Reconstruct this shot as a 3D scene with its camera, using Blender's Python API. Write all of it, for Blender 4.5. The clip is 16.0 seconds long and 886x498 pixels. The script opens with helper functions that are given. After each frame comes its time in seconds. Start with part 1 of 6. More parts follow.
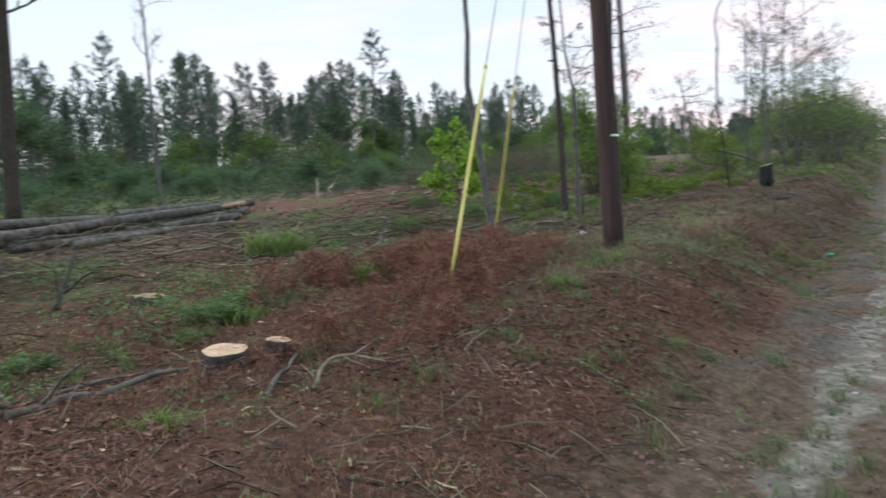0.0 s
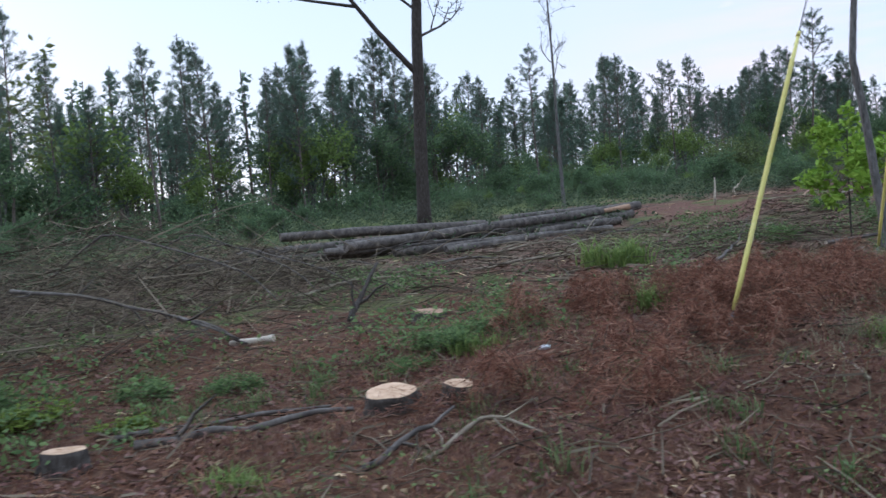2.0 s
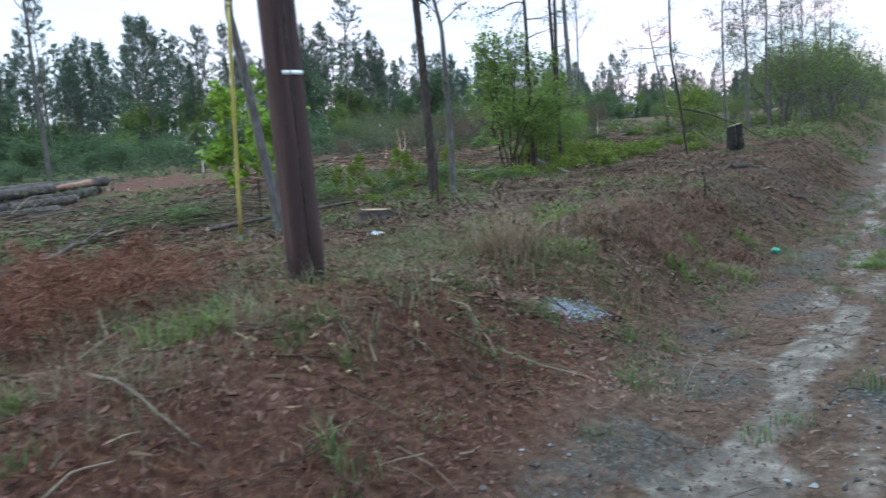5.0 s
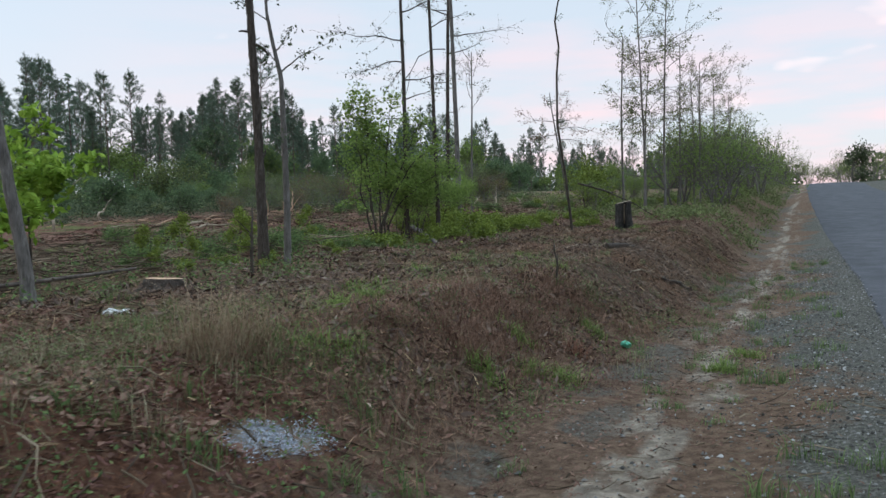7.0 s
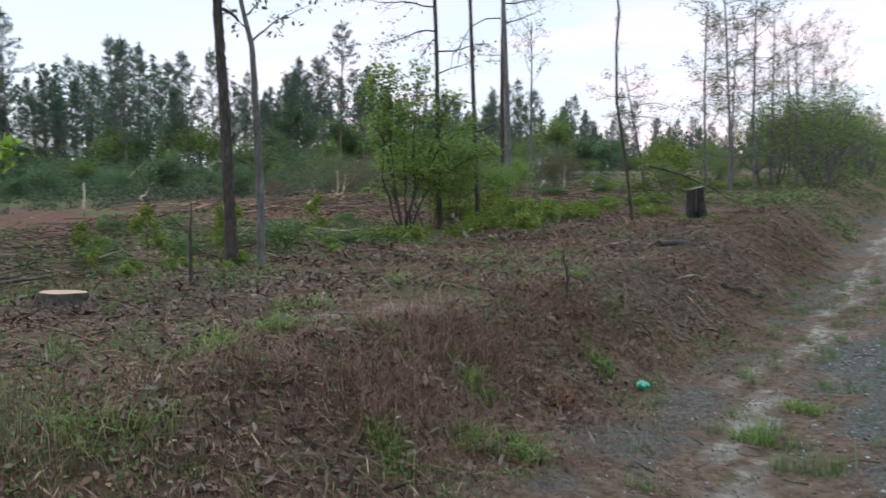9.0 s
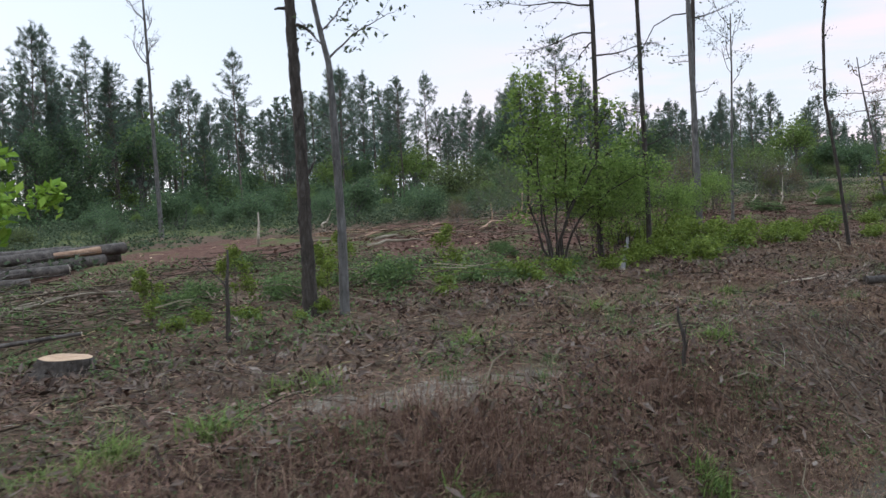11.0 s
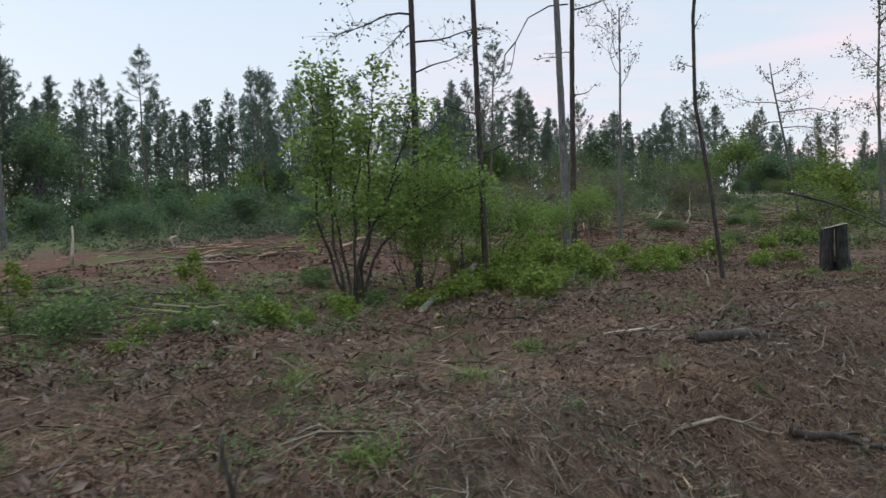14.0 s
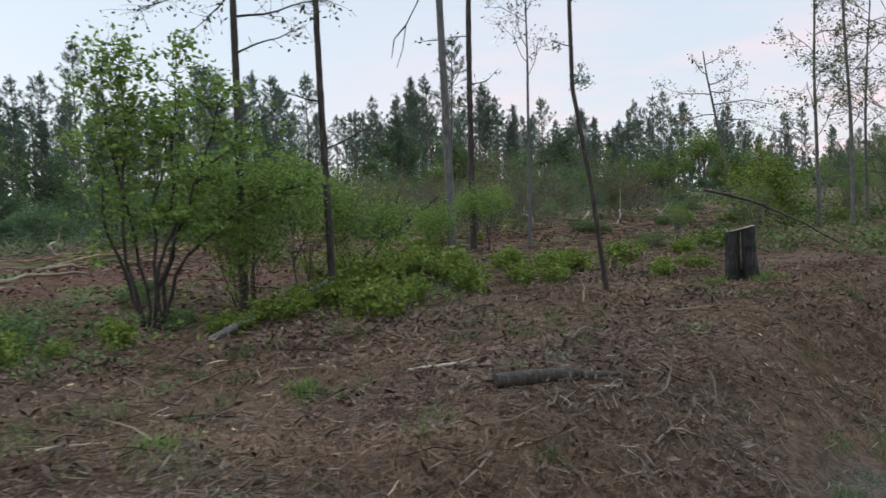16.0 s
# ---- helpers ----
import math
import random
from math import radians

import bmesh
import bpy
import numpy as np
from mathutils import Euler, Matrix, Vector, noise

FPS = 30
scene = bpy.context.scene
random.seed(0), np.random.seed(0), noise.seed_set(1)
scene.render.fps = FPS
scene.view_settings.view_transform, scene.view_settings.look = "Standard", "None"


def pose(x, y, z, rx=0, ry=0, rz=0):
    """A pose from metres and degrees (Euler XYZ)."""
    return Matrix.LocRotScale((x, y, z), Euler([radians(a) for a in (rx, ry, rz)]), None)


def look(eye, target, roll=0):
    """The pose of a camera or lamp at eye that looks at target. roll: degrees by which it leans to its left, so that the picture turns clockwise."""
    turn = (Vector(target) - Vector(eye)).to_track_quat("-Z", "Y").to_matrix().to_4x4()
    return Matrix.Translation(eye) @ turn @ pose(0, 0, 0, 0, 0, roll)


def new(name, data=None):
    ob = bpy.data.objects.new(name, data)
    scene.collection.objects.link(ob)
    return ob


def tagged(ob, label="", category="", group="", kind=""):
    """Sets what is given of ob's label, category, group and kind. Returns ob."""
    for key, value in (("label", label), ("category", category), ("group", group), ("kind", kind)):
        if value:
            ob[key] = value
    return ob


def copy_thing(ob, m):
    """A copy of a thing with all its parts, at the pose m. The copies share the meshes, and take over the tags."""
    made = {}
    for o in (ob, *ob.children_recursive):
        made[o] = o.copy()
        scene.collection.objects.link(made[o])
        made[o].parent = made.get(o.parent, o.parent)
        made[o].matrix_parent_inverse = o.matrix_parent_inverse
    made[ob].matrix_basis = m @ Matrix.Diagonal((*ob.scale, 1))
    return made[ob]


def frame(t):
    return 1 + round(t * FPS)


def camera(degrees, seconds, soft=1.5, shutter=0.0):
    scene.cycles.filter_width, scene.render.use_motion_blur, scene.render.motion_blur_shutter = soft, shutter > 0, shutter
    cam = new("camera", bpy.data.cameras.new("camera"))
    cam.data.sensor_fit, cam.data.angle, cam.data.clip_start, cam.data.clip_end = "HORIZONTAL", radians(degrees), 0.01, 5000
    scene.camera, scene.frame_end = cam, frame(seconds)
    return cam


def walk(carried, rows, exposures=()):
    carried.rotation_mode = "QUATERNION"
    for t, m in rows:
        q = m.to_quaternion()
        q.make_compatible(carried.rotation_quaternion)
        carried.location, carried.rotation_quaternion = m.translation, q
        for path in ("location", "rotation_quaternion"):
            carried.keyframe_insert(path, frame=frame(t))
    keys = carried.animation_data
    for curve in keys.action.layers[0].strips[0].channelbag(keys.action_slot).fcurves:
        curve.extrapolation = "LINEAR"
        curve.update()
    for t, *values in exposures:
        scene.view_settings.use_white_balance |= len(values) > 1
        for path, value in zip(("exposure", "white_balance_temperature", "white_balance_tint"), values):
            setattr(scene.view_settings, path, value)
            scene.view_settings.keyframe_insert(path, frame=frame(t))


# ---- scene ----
cam = camera(56.7, 16.0, shutter=0.3)
PATH = [
    (0, (-1.217, -2.055, 1.759), (0.404, -0.894, 1.601), -3.3),
    (0.5, (-0.665, -2.069, 1.759), (0.674, -0.591, 1.617), -3.2),
    (1, (-0.182, -2.136, 1.766), (0.833, -0.417, 1.65), -4.4),
    (1.5, (0.345, -2.199, 1.791), (1.143, -0.369, 1.68), -3.9),
    (2, (0.936, -2.181, 1.762), (1.766, -0.363, 1.672), -4.2),
    (2.5, (1.57, -2.165, 1.757), (2.502, -0.399, 1.642), -4.6),
    (3, (2.178, -2.082, 1.72), (3.282, -0.418, 1.625), -2.4),
    (3.5, (2.827, -2.022, 1.696), (4.044, -0.44, 1.569), -3.3),
    (4, (3.45, -1.973, 1.685), (4.782, -0.49, 1.521), -3.8),
    (4.5, (4.142, -1.899, 1.654), (5.674, -0.626, 1.468), -3.2),
    (5, (4.831, -1.895, 1.641), (6.427, -0.713, 1.404), -4.3),
    (5.2, (5.075, -1.885, 1.625), (6.734, -0.788, 1.416), -3.9),
    (7.3, (7.434, -2.174, 1.594), (9.145, -1.144, 1.507), -1.4),
    (7.5, (7.702, -2.161, 1.608), (9.405, -1.117, 1.506), -1.8),
    (8, (8.397, -2.114, 1.646), (10.09, -1.056, 1.531), -1.7),
    (8.5, (9.111, -2.123, 1.718), (10.795, -1.051, 1.599), -1.2),
    (9, (9.759, -2.098, 1.788), (11.339, -0.879, 1.651), -1.2),
    (9.5, (10.425, -2.086, 1.871), (11.754, -0.593, 1.804), -2.2),
    (9.7, (10.715, -2.086, 1.902), (11.929, -0.498, 1.844), -1.9),
    (11.8, (13.477, -1.639, 1.998), (14.659, -0.028, 1.912), -2.7),
    (12, (13.776, -1.585, 2.005), (14.962, 0.024, 1.924), -2.7),
    (12.5, (14.459, -1.421, 1.99), (15.657, 0.179, 1.923), -2.2),
    (13, (15.134, -1.297, 2.004), (16.369, 0.275, 1.938), -2.1),
    (13.5, (15.835, -1.193, 2.064), (17.076, 0.374, 1.997), -2.0),
    (14, (16.56, -1.095, 2.078), (17.82, 0.457, 2.012), -1.9),
    (14.5, (17.277, -1.013, 2.075), (18.542, 0.535, 2.018), -1.8),
    (15, (17.982, -0.924, 2.087), (19.246, 0.625, 2.032), -2.0),
    (15.5, (18.7, -0.92, 2.089), (19.962, 0.63, 2.032), -2.1),
    (16, (19.383, -0.89, 2.101), (20.68, 0.631, 2.03), -2.3),
]
walk(cam, [(t, look(eye, target, roll)) for t, eye, target, roll in PATH], exposures=[(0, 0.74, 6400, 13), (0.5, 0.82, 6150, 14), (1, 0.80, 5800, 16), (1.5, 0.68, 5750, 17), (2.5, 0.63, 5800, 19), (3, 0.82, 5700, 19), (3.5, 0.80, 5800, 18), (4, 0.88, 5750, 16), (4.5, 0.85, 5750, 13), (5.2, 0.99, 5750, 13), (7.3, 0.45, 6500, 14), (8, 0.53, 6550, 14), (8.5, 0.63, 6500, 14), (9, 0.76, 6300, 16), (9.7, 0.74, 6200, 16), (11.8, 0.63, 6400, 19), (12.5, 0.70, 6400, 19), (13, 0.60, 6450, 16), (14, 0.48, 6450, 15), (16, 0.48, 6500, 15)])

# ---- world, sun, exposure ----
scene.view_settings.exposure = 0.35
SUN_AZ, SUN_EL = radians(118), radians(11)      # low sun, veiled by thin high cloud
world = bpy.data.worlds.new("evening_sky")
scene.world = world
world.use_nodes = True
wn, wl = world.node_tree.nodes, world.node_tree.links
wn.clear()
w_out, w_bg = wn.new("ShaderNodeOutputWorld"), wn.new("ShaderNodeBackground")
w_bg.inputs["Strength"].default_value = 1.0
sky = wn.new("ShaderNodeTexSky")
sky.sky_type, sky.sun_disc = "NISHITA", False
sky.sun_elevation, sky.sun_rotation = SUN_EL, radians(90) - SUN_AZ
sky.air_density, sky.dust_density, sky.ozone_density = 1.0, 1.5, 1.6
w_str = wn.new("ShaderNodeVectorMath"); w_str.operation = "SCALE"; w_str.inputs["Scale"].default_value = 0.12
coord, sep = wn.new("ShaderNodeTexCoord"), wn.new("ShaderNodeSeparateXYZ")
stretch = wn.new("ShaderNodeVectorMath"); stretch.operation = "MULTIPLY"; stretch.inputs[1].default_value = (1.4, 1.4, 9.0)
cloud = wn.new("ShaderNodeTexNoise"); cloud.inputs["Scale"].default_value = 2.1; cloud.inputs["Detail"].default_value = 7.0
c_ramp = wn.new("ShaderNodeValToRGB")
c_ramp.color_ramp.elements[0].position, c_ramp.color_ramp.elements[1].position = 0.42, 0.58
veil = wn.new("ShaderNodeMix"); veil.data_type = "RGBA"; veil.inputs["Factor"].default_value = 0.72
veil.inputs["B"].default_value = (0.70, 0.81, 0.90, 1)
h_ramp = wn.new("ShaderNodeValToRGB")            # high cloud is white low down and bluer towards the zenith
h_ramp.color_ramp.elements[0].position, h_ramp.color_ramp.elements[1].position = 0.0, 0.42
h_ramp.color_ramp.elements[0].color, h_ramp.color_ramp.elements[1].color = (0.83, 0.87, 0.92, 1), (0.64, 0.81, 0.92, 1)
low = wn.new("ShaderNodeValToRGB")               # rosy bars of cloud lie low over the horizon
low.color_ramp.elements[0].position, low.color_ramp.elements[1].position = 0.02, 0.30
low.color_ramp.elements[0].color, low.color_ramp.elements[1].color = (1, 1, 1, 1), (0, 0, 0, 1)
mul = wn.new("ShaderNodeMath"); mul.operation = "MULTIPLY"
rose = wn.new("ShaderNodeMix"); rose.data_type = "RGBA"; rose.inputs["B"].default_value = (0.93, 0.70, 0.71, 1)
wl.new(coord.outputs["Generated"], sep.inputs[0]); wl.new(coord.outputs["Generated"], stretch.inputs[0])
wl.new(stretch.outputs[0], cloud.inputs["Vector"]); wl.new(cloud.outputs["Fac"], c_ramp.inputs[0])
wl.new(sky.outputs[0], w_str.inputs[0]); wl.new(w_str.outputs[0], veil.inputs["A"])
wl.new(sep.outputs["Z"], h_ramp.inputs[0]); wl.new(h_ramp.outputs[0], veil.inputs["B"])
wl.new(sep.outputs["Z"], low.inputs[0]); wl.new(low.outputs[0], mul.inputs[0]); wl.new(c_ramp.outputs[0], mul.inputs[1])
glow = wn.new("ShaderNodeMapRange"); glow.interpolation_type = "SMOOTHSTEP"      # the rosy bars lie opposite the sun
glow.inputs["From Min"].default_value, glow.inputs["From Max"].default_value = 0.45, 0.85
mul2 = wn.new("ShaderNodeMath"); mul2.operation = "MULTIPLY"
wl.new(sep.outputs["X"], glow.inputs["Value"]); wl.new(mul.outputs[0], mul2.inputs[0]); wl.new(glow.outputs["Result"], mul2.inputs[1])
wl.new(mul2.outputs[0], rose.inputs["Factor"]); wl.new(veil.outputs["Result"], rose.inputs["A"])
puff_n = wn.new("ShaderNodeTexNoise"); puff_n.inputs["Scale"].default_value = 4.5; puff_n.inputs["Detail"].default_value = 3.0
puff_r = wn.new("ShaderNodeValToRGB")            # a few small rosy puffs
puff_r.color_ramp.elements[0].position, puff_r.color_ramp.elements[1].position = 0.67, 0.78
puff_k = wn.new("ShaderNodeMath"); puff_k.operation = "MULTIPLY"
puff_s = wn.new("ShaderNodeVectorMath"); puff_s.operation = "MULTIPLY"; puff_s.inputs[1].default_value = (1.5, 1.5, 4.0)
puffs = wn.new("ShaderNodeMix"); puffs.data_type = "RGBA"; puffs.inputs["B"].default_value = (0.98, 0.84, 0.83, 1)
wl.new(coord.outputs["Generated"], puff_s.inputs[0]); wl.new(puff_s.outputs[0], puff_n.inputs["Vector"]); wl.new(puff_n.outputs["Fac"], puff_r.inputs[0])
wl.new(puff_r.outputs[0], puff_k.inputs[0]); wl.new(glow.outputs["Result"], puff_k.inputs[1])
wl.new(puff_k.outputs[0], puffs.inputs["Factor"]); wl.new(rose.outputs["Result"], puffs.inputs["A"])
lift = wn.new("ShaderNodeMapRange")             # a clouded sky is brighter overhead than at the horizon
lift.interpolation_type = "SMOOTHSTEP"
for key, value in (("From Min", 0.33), ("From Max", 0.8), ("To Min", 0.855), ("To Max", 2.75)):
    lift.inputs[key].default_value = value
dome = wn.new("ShaderNodeVectorMath"); dome.operation = "SCALE"
wl.new(sep.outputs["Z"], lift.inputs["Value"]); wl.new(lift.outputs["Result"], dome.inputs["Scale"])
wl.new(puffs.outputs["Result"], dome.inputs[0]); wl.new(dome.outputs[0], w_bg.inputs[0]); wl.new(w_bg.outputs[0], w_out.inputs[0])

sun = new("sun", bpy.data.lights.new("sun", "SUN"))
sun.data.energy, sun.data.angle, sun.data.color = 0.7, radians(20), (1.0, 0.93, 0.86)
sun.matrix_world = look((0, 0, 30), (-math.cos(SUN_AZ) * 30, -math.sin(SUN_AZ) * 30, 30 - 30 * math.tan(SUN_EL)))

# ---- materials ----
def nodes_of(name, rough=0.9):
    m = bpy.data.materials.new(name)
    m.use_nodes = True
    n, l = m.node_tree.nodes, m.node_tree.links
    b = n["Principled BSDF"]
    b.inputs["Roughness"].default_value = rough
    b.inputs["Specular IOR Level"].default_value = 0.25
    return m, n, l, b


def ramp(n, stops):
    r = n.new("ShaderNodeValToRGB")
    e = r.color_ramp.elements
    while len(e) < len(stops):
        e.new(0.5)
    for k, (p, c) in enumerate(stops):
        e[k].position, e[k].color = p, (*c, 1)
    return r


def noise_tex(n, l, scale, detail=5, stretch3=None, rough=0.6):
    c = n.new("ShaderNodeTexCoord")
    t = n.new("ShaderNodeTexNoise")
    t.inputs["Scale"].default_value, t.inputs["Detail"].default_value, t.inputs["Roughness"].default_value = scale, detail, rough
    if stretch3:
        mp = n.new("ShaderNodeMapping")
        mp.inputs["Scale"].default_value = stretch3
        l.new(c.outputs["Object"], mp.inputs[0])
        l.new(mp.outputs[0], t.inputs["Vector"])
    else:
        l.new(c.outputs["Object"], t.inputs["Vector"])
    return t


def surface(name, stops, scale=8.0, detail=6, rough=0.9, bump=0.4, depth=0.02, stretch3=None, fine=60.0):
    """Two scales of noise for colour, the finer one for relief as well."""
    m, n, l, b = nodes_of(name, rough)
    big = noise_tex(n, l, scale, detail, stretch3)
    small = noise_tex(n, l, fine, 4, stretch3)
    mix = n.new("ShaderNodeMath"); mix.operation = "MULTIPLY_ADD"
    mix.inputs[1].default_value, mix.inputs[2].default_value = 0.45, -0.225
    l.new(small.outputs["Fac"], mix.inputs[0])
    add = n.new("ShaderNodeMath"); add.operation = "ADD"
    l.new(big.outputs["Fac"], add.inputs[0]); l.new(mix.outputs[0], add.inputs[1])
    r = ramp(n, stops)
    l.new(add.outputs[0], r.inputs[0]); l.new(r.outputs[0], b.inputs["Base Color"])
    bp = n.new("ShaderNodeBump")
    bp.inputs["Strength"].default_value, bp.inputs["Distance"].default_value = bump, depth
    l.new(add.outputs[0], bp.inputs["Height"]); l.new(bp.outputs[0], b.inputs["Normal"])
    return m


def scatter_mat(name, stops, rough=0.85, through_light=0.0, by_object=False, patchy=0.0):
    """Many small pieces, each with a colour of its own; leaves let some light through."""
    m, n, l, b = nodes_of(name, rough)
    b.inputs["Specular IOR Level"].default_value = 0.08
    g = n.new("ShaderNodeObjectInfo" if by_object else "ShaderNodeNewGeometry")
    r = ramp(n, stops)
    r.color_ramp.interpolation = "LINEAR"
    if patchy:                                   # drifts of darker and paler pieces, half a metre and more across
        nt = noise_tex(n, l, 0.9, 4, None, 0.6)
        k1, k2 = n.new("ShaderNodeMath"), n.new("ShaderNodeMath")
        k1.operation = k2.operation = "MULTIPLY_ADD"
        k1.inputs[1].default_value, k1.inputs[2].default_value = 3.0 * patchy, -1.5 * patchy
        k2.inputs[1].default_value = 1.0 - 0.5 * patchy
        l.new(nt.outputs["Fac"], k1.inputs[0]); l.new(g.outputs["Random Per Island"], k2.inputs[0]); l.new(k1.outputs[0], k2.inputs[2])
        l.new(k2.outputs[0], r.inputs[0])
    else:
        l.new(g.outputs["Random" if by_object else "Random Per Island"], r.inputs[0])
    l.new(r.outputs[0], b.inputs["Base Color"])
    if through_light:
        t, mx = n.new("ShaderNodeBsdfTranslucent"), n.new("ShaderNodeMixShader")
        mx.inputs[0].default_value = through_light
        l.new(r.outputs[0], t.inputs["Color"])
        l.new(b.outputs[0], mx.inputs[1]); l.new(t.outputs[0], mx.inputs[2])
        l.new(mx.outputs[0], n["Material Output"].inputs["Surface"])
    return m


def warm(stops, r=1.07, b=0.82):
    return [(p, (c[0] * r, c[1], c[2] * b)) for p, c in stops]


BARK_DARK = surface("dark_bark", [(0.3, (0.018, 0.013, 0.010)), (0.55, (0.05, 0.038, 0.030)), (0.8, (0.10, 0.085, 0.075))], 5, 6, 0.95, 0.8, 0.02, (6, 6, 1.2), 14)
BARK_CHAR = surface("charred_bark", [(0.3, (0.008, 0.007, 0.006)), (0.55, (0.026, 0.022, 0.02)), (0.8, (0.07, 0.06, 0.052))], 5, 6, 0.95, 0.9, 0.03, (6, 6, 0.8), 14)
BARK_GREY = surface("grey_bark", [(0.3, (0.05, 0.043, 0.038)), (0.55, (0.11, 0.098, 0.088)), (0.8, (0.19, 0.175, 0.16))], 5, 6, 0.95, 0.7, 0.012, (5, 5, 1.0), 14)
BARK_PINE = surface("pine_bark", [(0.3, (0.05, 0.037, 0.03)), (0.55, (0.12, 0.09, 0.075)), (0.8, (0.2, 0.165, 0.145))], 3, 6, 0.95, 0.6, 0.03, (4, 4, 1.0), 9)
BARK_LOG = surface("log_bark", [(0.3, (0.030, 0.023, 0.019)), (0.5, (0.074, 0.058, 0.048)), (0.75, (0.15, 0.122, 0.103))], 6, 6, 0.95, 0.8, 0.02, None, 25)
WOOD_CUT = surface("fresh_cut_wood", [(0.3, (0.30, 0.175, 0.10)), (0.55, (0.43, 0.268, 0.165)), (0.8, (0.52, 0.35, 0.23))], 9, 5, 0.8, 0.3, 0.004, None, 45)
TORN = surface("torn_wood", [(0.3, (0.16, 0.085, 0.05)), (0.55, (0.30, 0.175, 0.11)), (0.8, (0.43, 0.28, 0.19))], 6, 6, 0.9, 0.8, 0.02, (1, 6, 6), 30)
WOOD_PALE = surface("bleached_wood", [(0.3, (0.22, 0.17, 0.13)), (0.55, (0.36, 0.29, 0.22)), (0.8, (0.5, 0.42, 0.33))], 7, 5, 0.9, 0.4, 0.006, (1, 1, 1), 40)
TAN = scatter_mat("tan_grass", [(0.0, (0.12, 0.078, 0.048)), (0.5, (0.19, 0.132, 0.082)), (1.0, (0.28, 0.21, 0.14))], 0.85, 0.2)
STICK = surface("dry_stick", warm([(0.3, (0.09, 0.07, 0.058)), (0.55, (0.17, 0.14, 0.12)), (0.8, (0.28, 0.24, 0.21))]), 4, 5, 0.95, 0.4, 0.006, None, 30)
CREOSOTE = surface("creosoted_wood", [(0.3, (0.022, 0.012, 0.011)), (0.55, (0.046, 0.025, 0.022)), (0.8, (0.085, 0.05, 0.043))], 2.2, 7, 0.8, 0.5, 0.006, (9, 9, 0.5), 22)
YELLOW = surface("yellow_plastic", [(0.3, (0.41, 0.34, 0.08)), (0.6, (0.51, 0.435, 0.13)), (0.85, (0.59, 0.53, 0.21))], 3, 4, 0.45, 0.05, 0.002, None, 20)
STEEL = surface("galvanised_steel", [(0.3, (0.10, 0.10, 0.10)), (0.7, (0.22, 0.22, 0.23))], 10, 3, 0.45, 0.05, 0.001, None, 40)
STEEL.node_tree.nodes["Principled BSDF"].inputs["Metallic"].default_value = 0.8
TAG = surface("white_tag", [(0.3, (0.6, 0.6, 0.58)), (0.7, (0.8, 0.8, 0.78))], 12, 3, 0.5, 0.05, 0.001)
ASPHALT = surface("asphalt", [(0.3, (0.030, 0.030, 0.033)), (0.55, (0.048, 0.048, 0.053)), (0.8, (0.075, 0.075, 0.082))], 1.4, 7, 0.97, 0.5, 0.006, None, 90)
NEEDLES = scatter_mat("pine_needles", [(0.0, (0.060, 0.086, 0.066)), (0.5, (0.104, 0.143, 0.103)), (1.0, (0.152, 0.196, 0.131))], 0.7, 0.55)
LEAF_BRIGHT = scatter_mat("spring_leaves", [(0.0, (0.08, 0.115, 0.032)), (0.5, (0.135, 0.182, 0.048)), (1.0, (0.205, 0.255, 0.075))], 0.6, 0.5)
LEAF_BUSH = scatter_mat("bush_leaves", [(0.0, (0.085, 0.13, 0.03)), (0.5, (0.15, 0.215, 0.05)), (1.0, (0.23, 0.30, 0.08))], 0.6, 0.5)
LEAF_GREEN = scatter_mat("green_leaves", [(0.0, (0.052, 0.084, 0.031)), (0.5, (0.094, 0.138, 0.048)), (1.0, (0.148, 0.195, 0.072))], 0.65, 0.4)
LEAF_DARK = scatter_mat("dark_leaves", [(0.0, (0.034, 0.048, 0.026)), (0.5, (0.062, 0.080, 0.041)), (1.0, (0.105, 0.118, 0.062))], 0.7, 0.35)
LEAF_WOOD = scatter_mat("woodland_leaves", [(0.0, (0.055, 0.088, 0.045)), (0.5, (0.098, 0.142, 0.070)), (1.0, (0.15, 0.20, 0.095))], 0.7, 0.5)
LEAF_LIME = scatter_mat("lime_leaves", [(0.0, (0.11, 0.19, 0.02)), (0.5, (0.175, 0.275, 0.035)), (1.0, (0.26, 0.36, 0.06))], 0.6, 0.35)
LEAF_YELLOW = scatter_mat("yellow_green_leaves", [(0.0, (0.075, 0.10, 0.018)), (0.5, (0.125, 0.162, 0.028)), (1.0, (0.195, 0.23, 0.05))], 0.6, 0.35)
LEAF_DULL = scatter_mat("olive_leaves", [(0.0, (0.065, 0.075, 0.03)), (0.5, (0.10, 0.12, 0.045)), (1.0, (0.16, 0.18, 0.07))], 0.7, 0.3)
LEAF_ROSY = scatter_mat("budding_leaves", [(0.0, (0.10, 0.055, 0.04)), (0.5, (0.15, 0.09, 0.055)), (1.0, (0.19, 0.15, 0.07))], 0.7, 0.3)
LITTER = scatter_mat("leaf_litter", warm([(0.0, (0.06, 0.034, 0.026)), (0.35, (0.125, 0.073, 0.056)), (0.7, (0.170, 0.110, 0.086)), (0.92, (0.21, 0.148, 0.118)), (1.0, (0.34, 0.27, 0.22))], 1.06, 0.94), 0.9, 0.0, False, 0.8)
STRAW = scatter_mat("red_pine_straw", warm([(0.0, (0.075, 0.032, 0.020)), (0.5, (0.15, 0.068, 0.043)), (0.8, (0.21, 0.112, 0.075)), (1.0, (0.31, 0.215, 0.155))]), 0.85, 0.15, False, 0.5)
